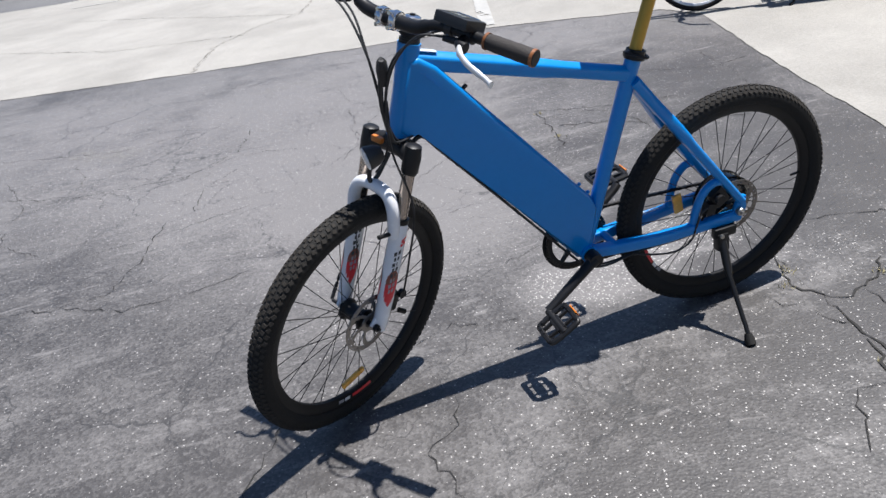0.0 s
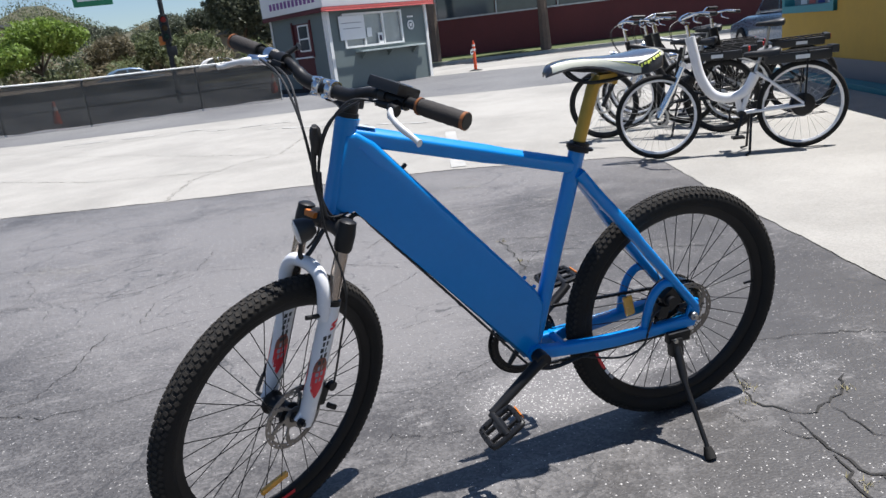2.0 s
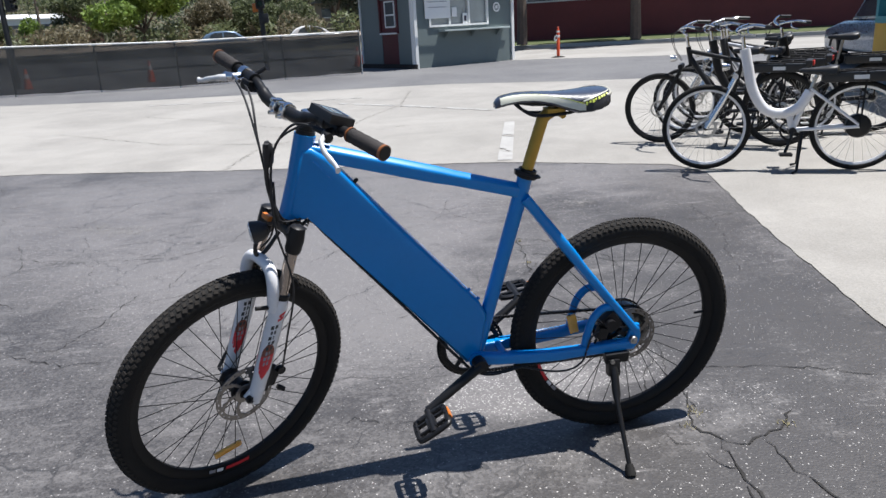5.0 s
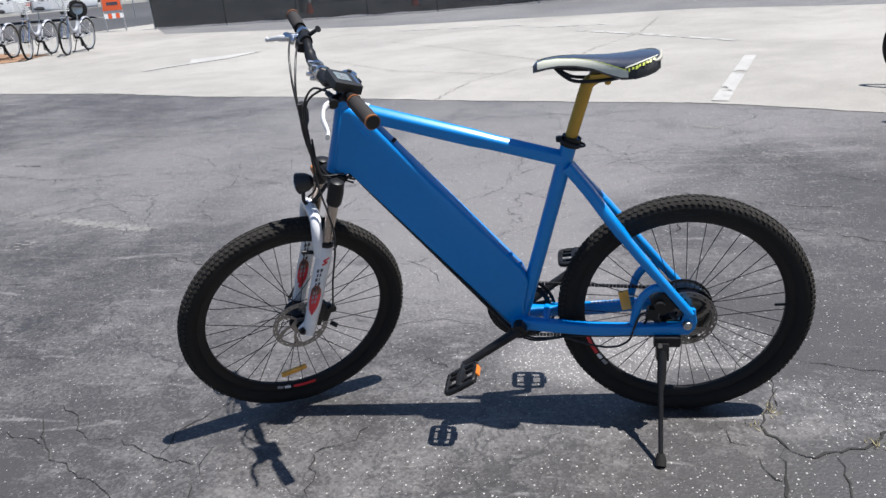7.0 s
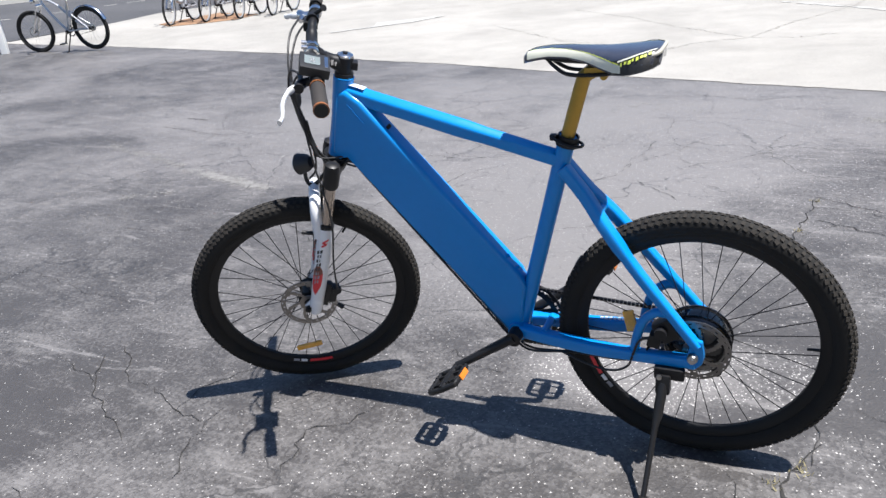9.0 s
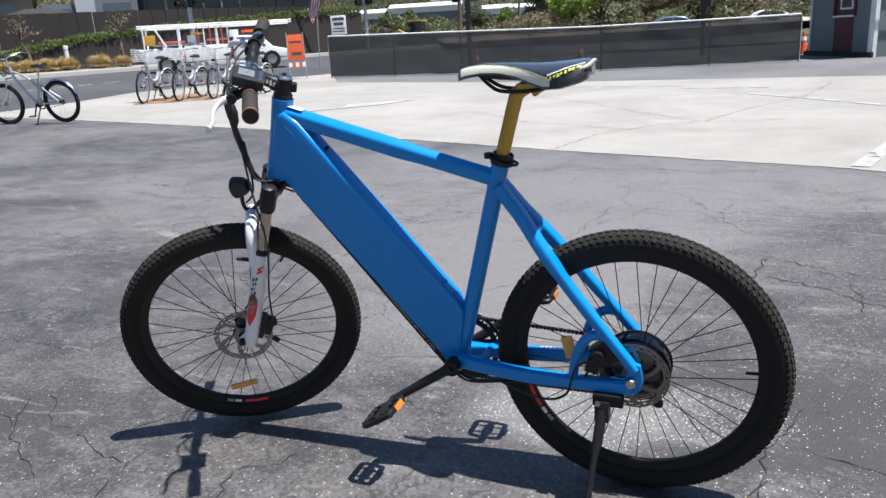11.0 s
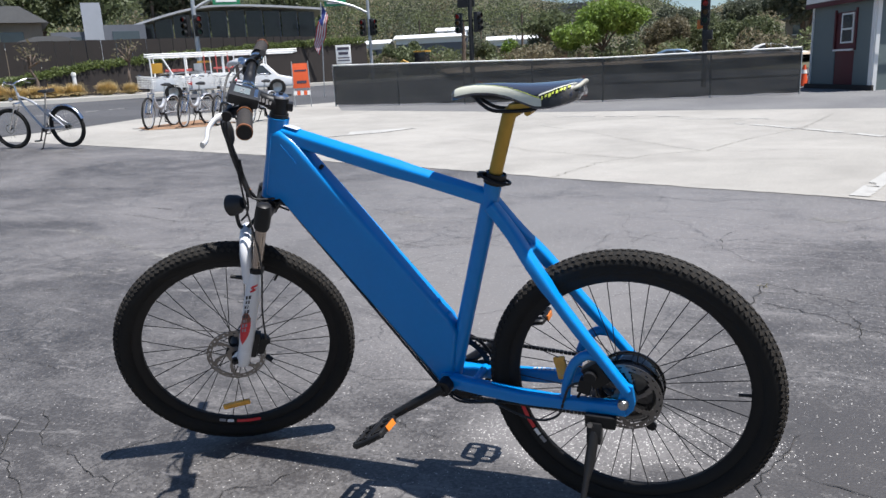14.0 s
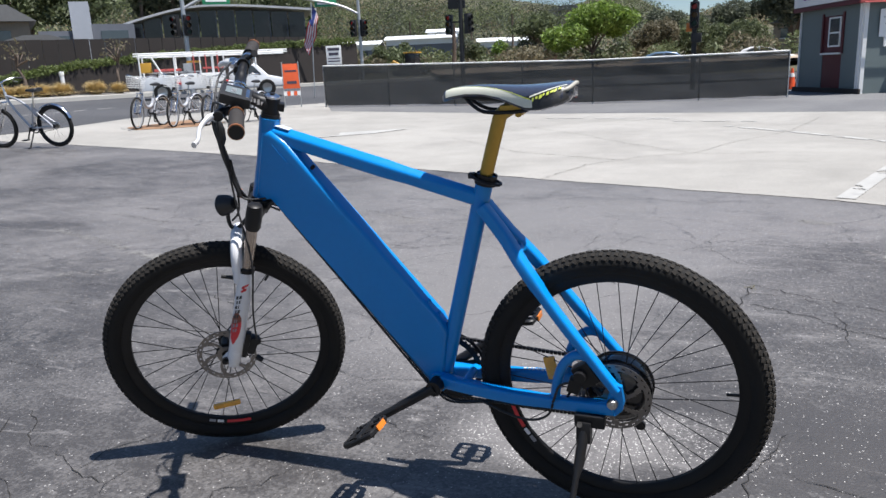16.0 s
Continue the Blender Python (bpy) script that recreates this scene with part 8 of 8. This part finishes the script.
RACKBLACK = material("matt black rack", (0.018, 0.018, 0.019), 0.85, vary=0.3, scale=60, spec=0.2)
SHAREWHITE = material("pale grey white paint", (0.38, 0.39, 0.42), 0.35, vary=0.08, coat=0.3)
PALERIM = material("pale aluminium rim", (0.70, 0.70, 0.71), 0.38, 0.15, vary=0.06)
city_bike("city_bicycle", "white step-through electric bicycle on its double stand", WHITE, "step", parked(2.72, 3.46, 3.72, 2.95, 0) @ Matrix.Translation((0, 0, 0.006)) @ Matrix.Scale(0.985, 4), PALERIM, rack=True, dark=True, seat_z=0.74, motor=True)
city_bike("city_bicycle", "black electric bicycle with disc brakes and rear rack", BLACK, "diamond", parked(3.04, 4.88, 3.82, 4.12, 4) @ Matrix.Translation((0, 0, 0.006)), BLACK, steer=8, dark=True, suspension=False, seat_z=0.84)
city_bike("city_bicycle", "charcoal step-through electric bicycle with rack battery", PLASTIC, "step", parked(3.75, 5.55, 4.66, 4.98, 5) @ Matrix.Translation((0, 0, 0.006)), PALERIM, steer=10, dark=True)
city_bike("city_bicycle", "black electric bicycle with wide saddle and rack", BLACK, "diamond", parked(4.25, 6.30, 5.16, 5.72, 5) @ Matrix.Translation((0, 0, 0.006)), BLACK, steer=-4, dark=True)
city_bike("city_bicycle", "silver electric bicycle with chrome bars among the parked row", SILVERFRAME, "diamond", parked(4.02, 5.95, 4.86, 5.28, 5) @ Matrix.Translation((0, 0, 0.006)), PALERIM, steer=-10, dark=True, seat_z=0.84)
city_bike("city_bicycle", "black step-through electric bicycle in the middle of the parked row", BLACK, "step", parked(3.46, 5.22, 4.28, 4.55, 4) @ Matrix.Translation((0, 0, 0.006)), PALERIM, steer=-6, dark=True, seat_z=0.80)
city_bike("cruiser_bicycle", "silver cruiser bicycle with chrome mudguard at the lot's edge", SILVERFRAME, "cruiser", parked(-10.86, 6.66, -9.84, 6.83, 5, 0.167) @ Matrix.Scale(1.01, 4), BLACK, steer=6, fender=CHROME, rack=False, fat=0.029)
city_bike("city_bicycle", "black electric bicycle with chrome bars and rack", BLACK, "step", parked(4.05, 5.00, 4.98, 4.46, 5) @ Matrix.Translation((0, 0, 0.006)), BLACK, steer=12, dark=True)
share = city_bike("share_bicycle", "white share bicycle with wire front basket", SHAREWHITE, "step", parked(-11.36, 9.95, -11.62, 10.97, 5, 0.187), GALV, group="share bicycles", steer=10, fender=SHAREWHITE, rack=False, basket=True)
for k in range(1, 4):
    copy_thing(share, parked(-11.36 + 0.44 * k, 9.95 + 0.56 * k, -11.62 + 0.47 * k, 10.97 + 0.55 * k, 5, 0.187 - 0.0114 * k))
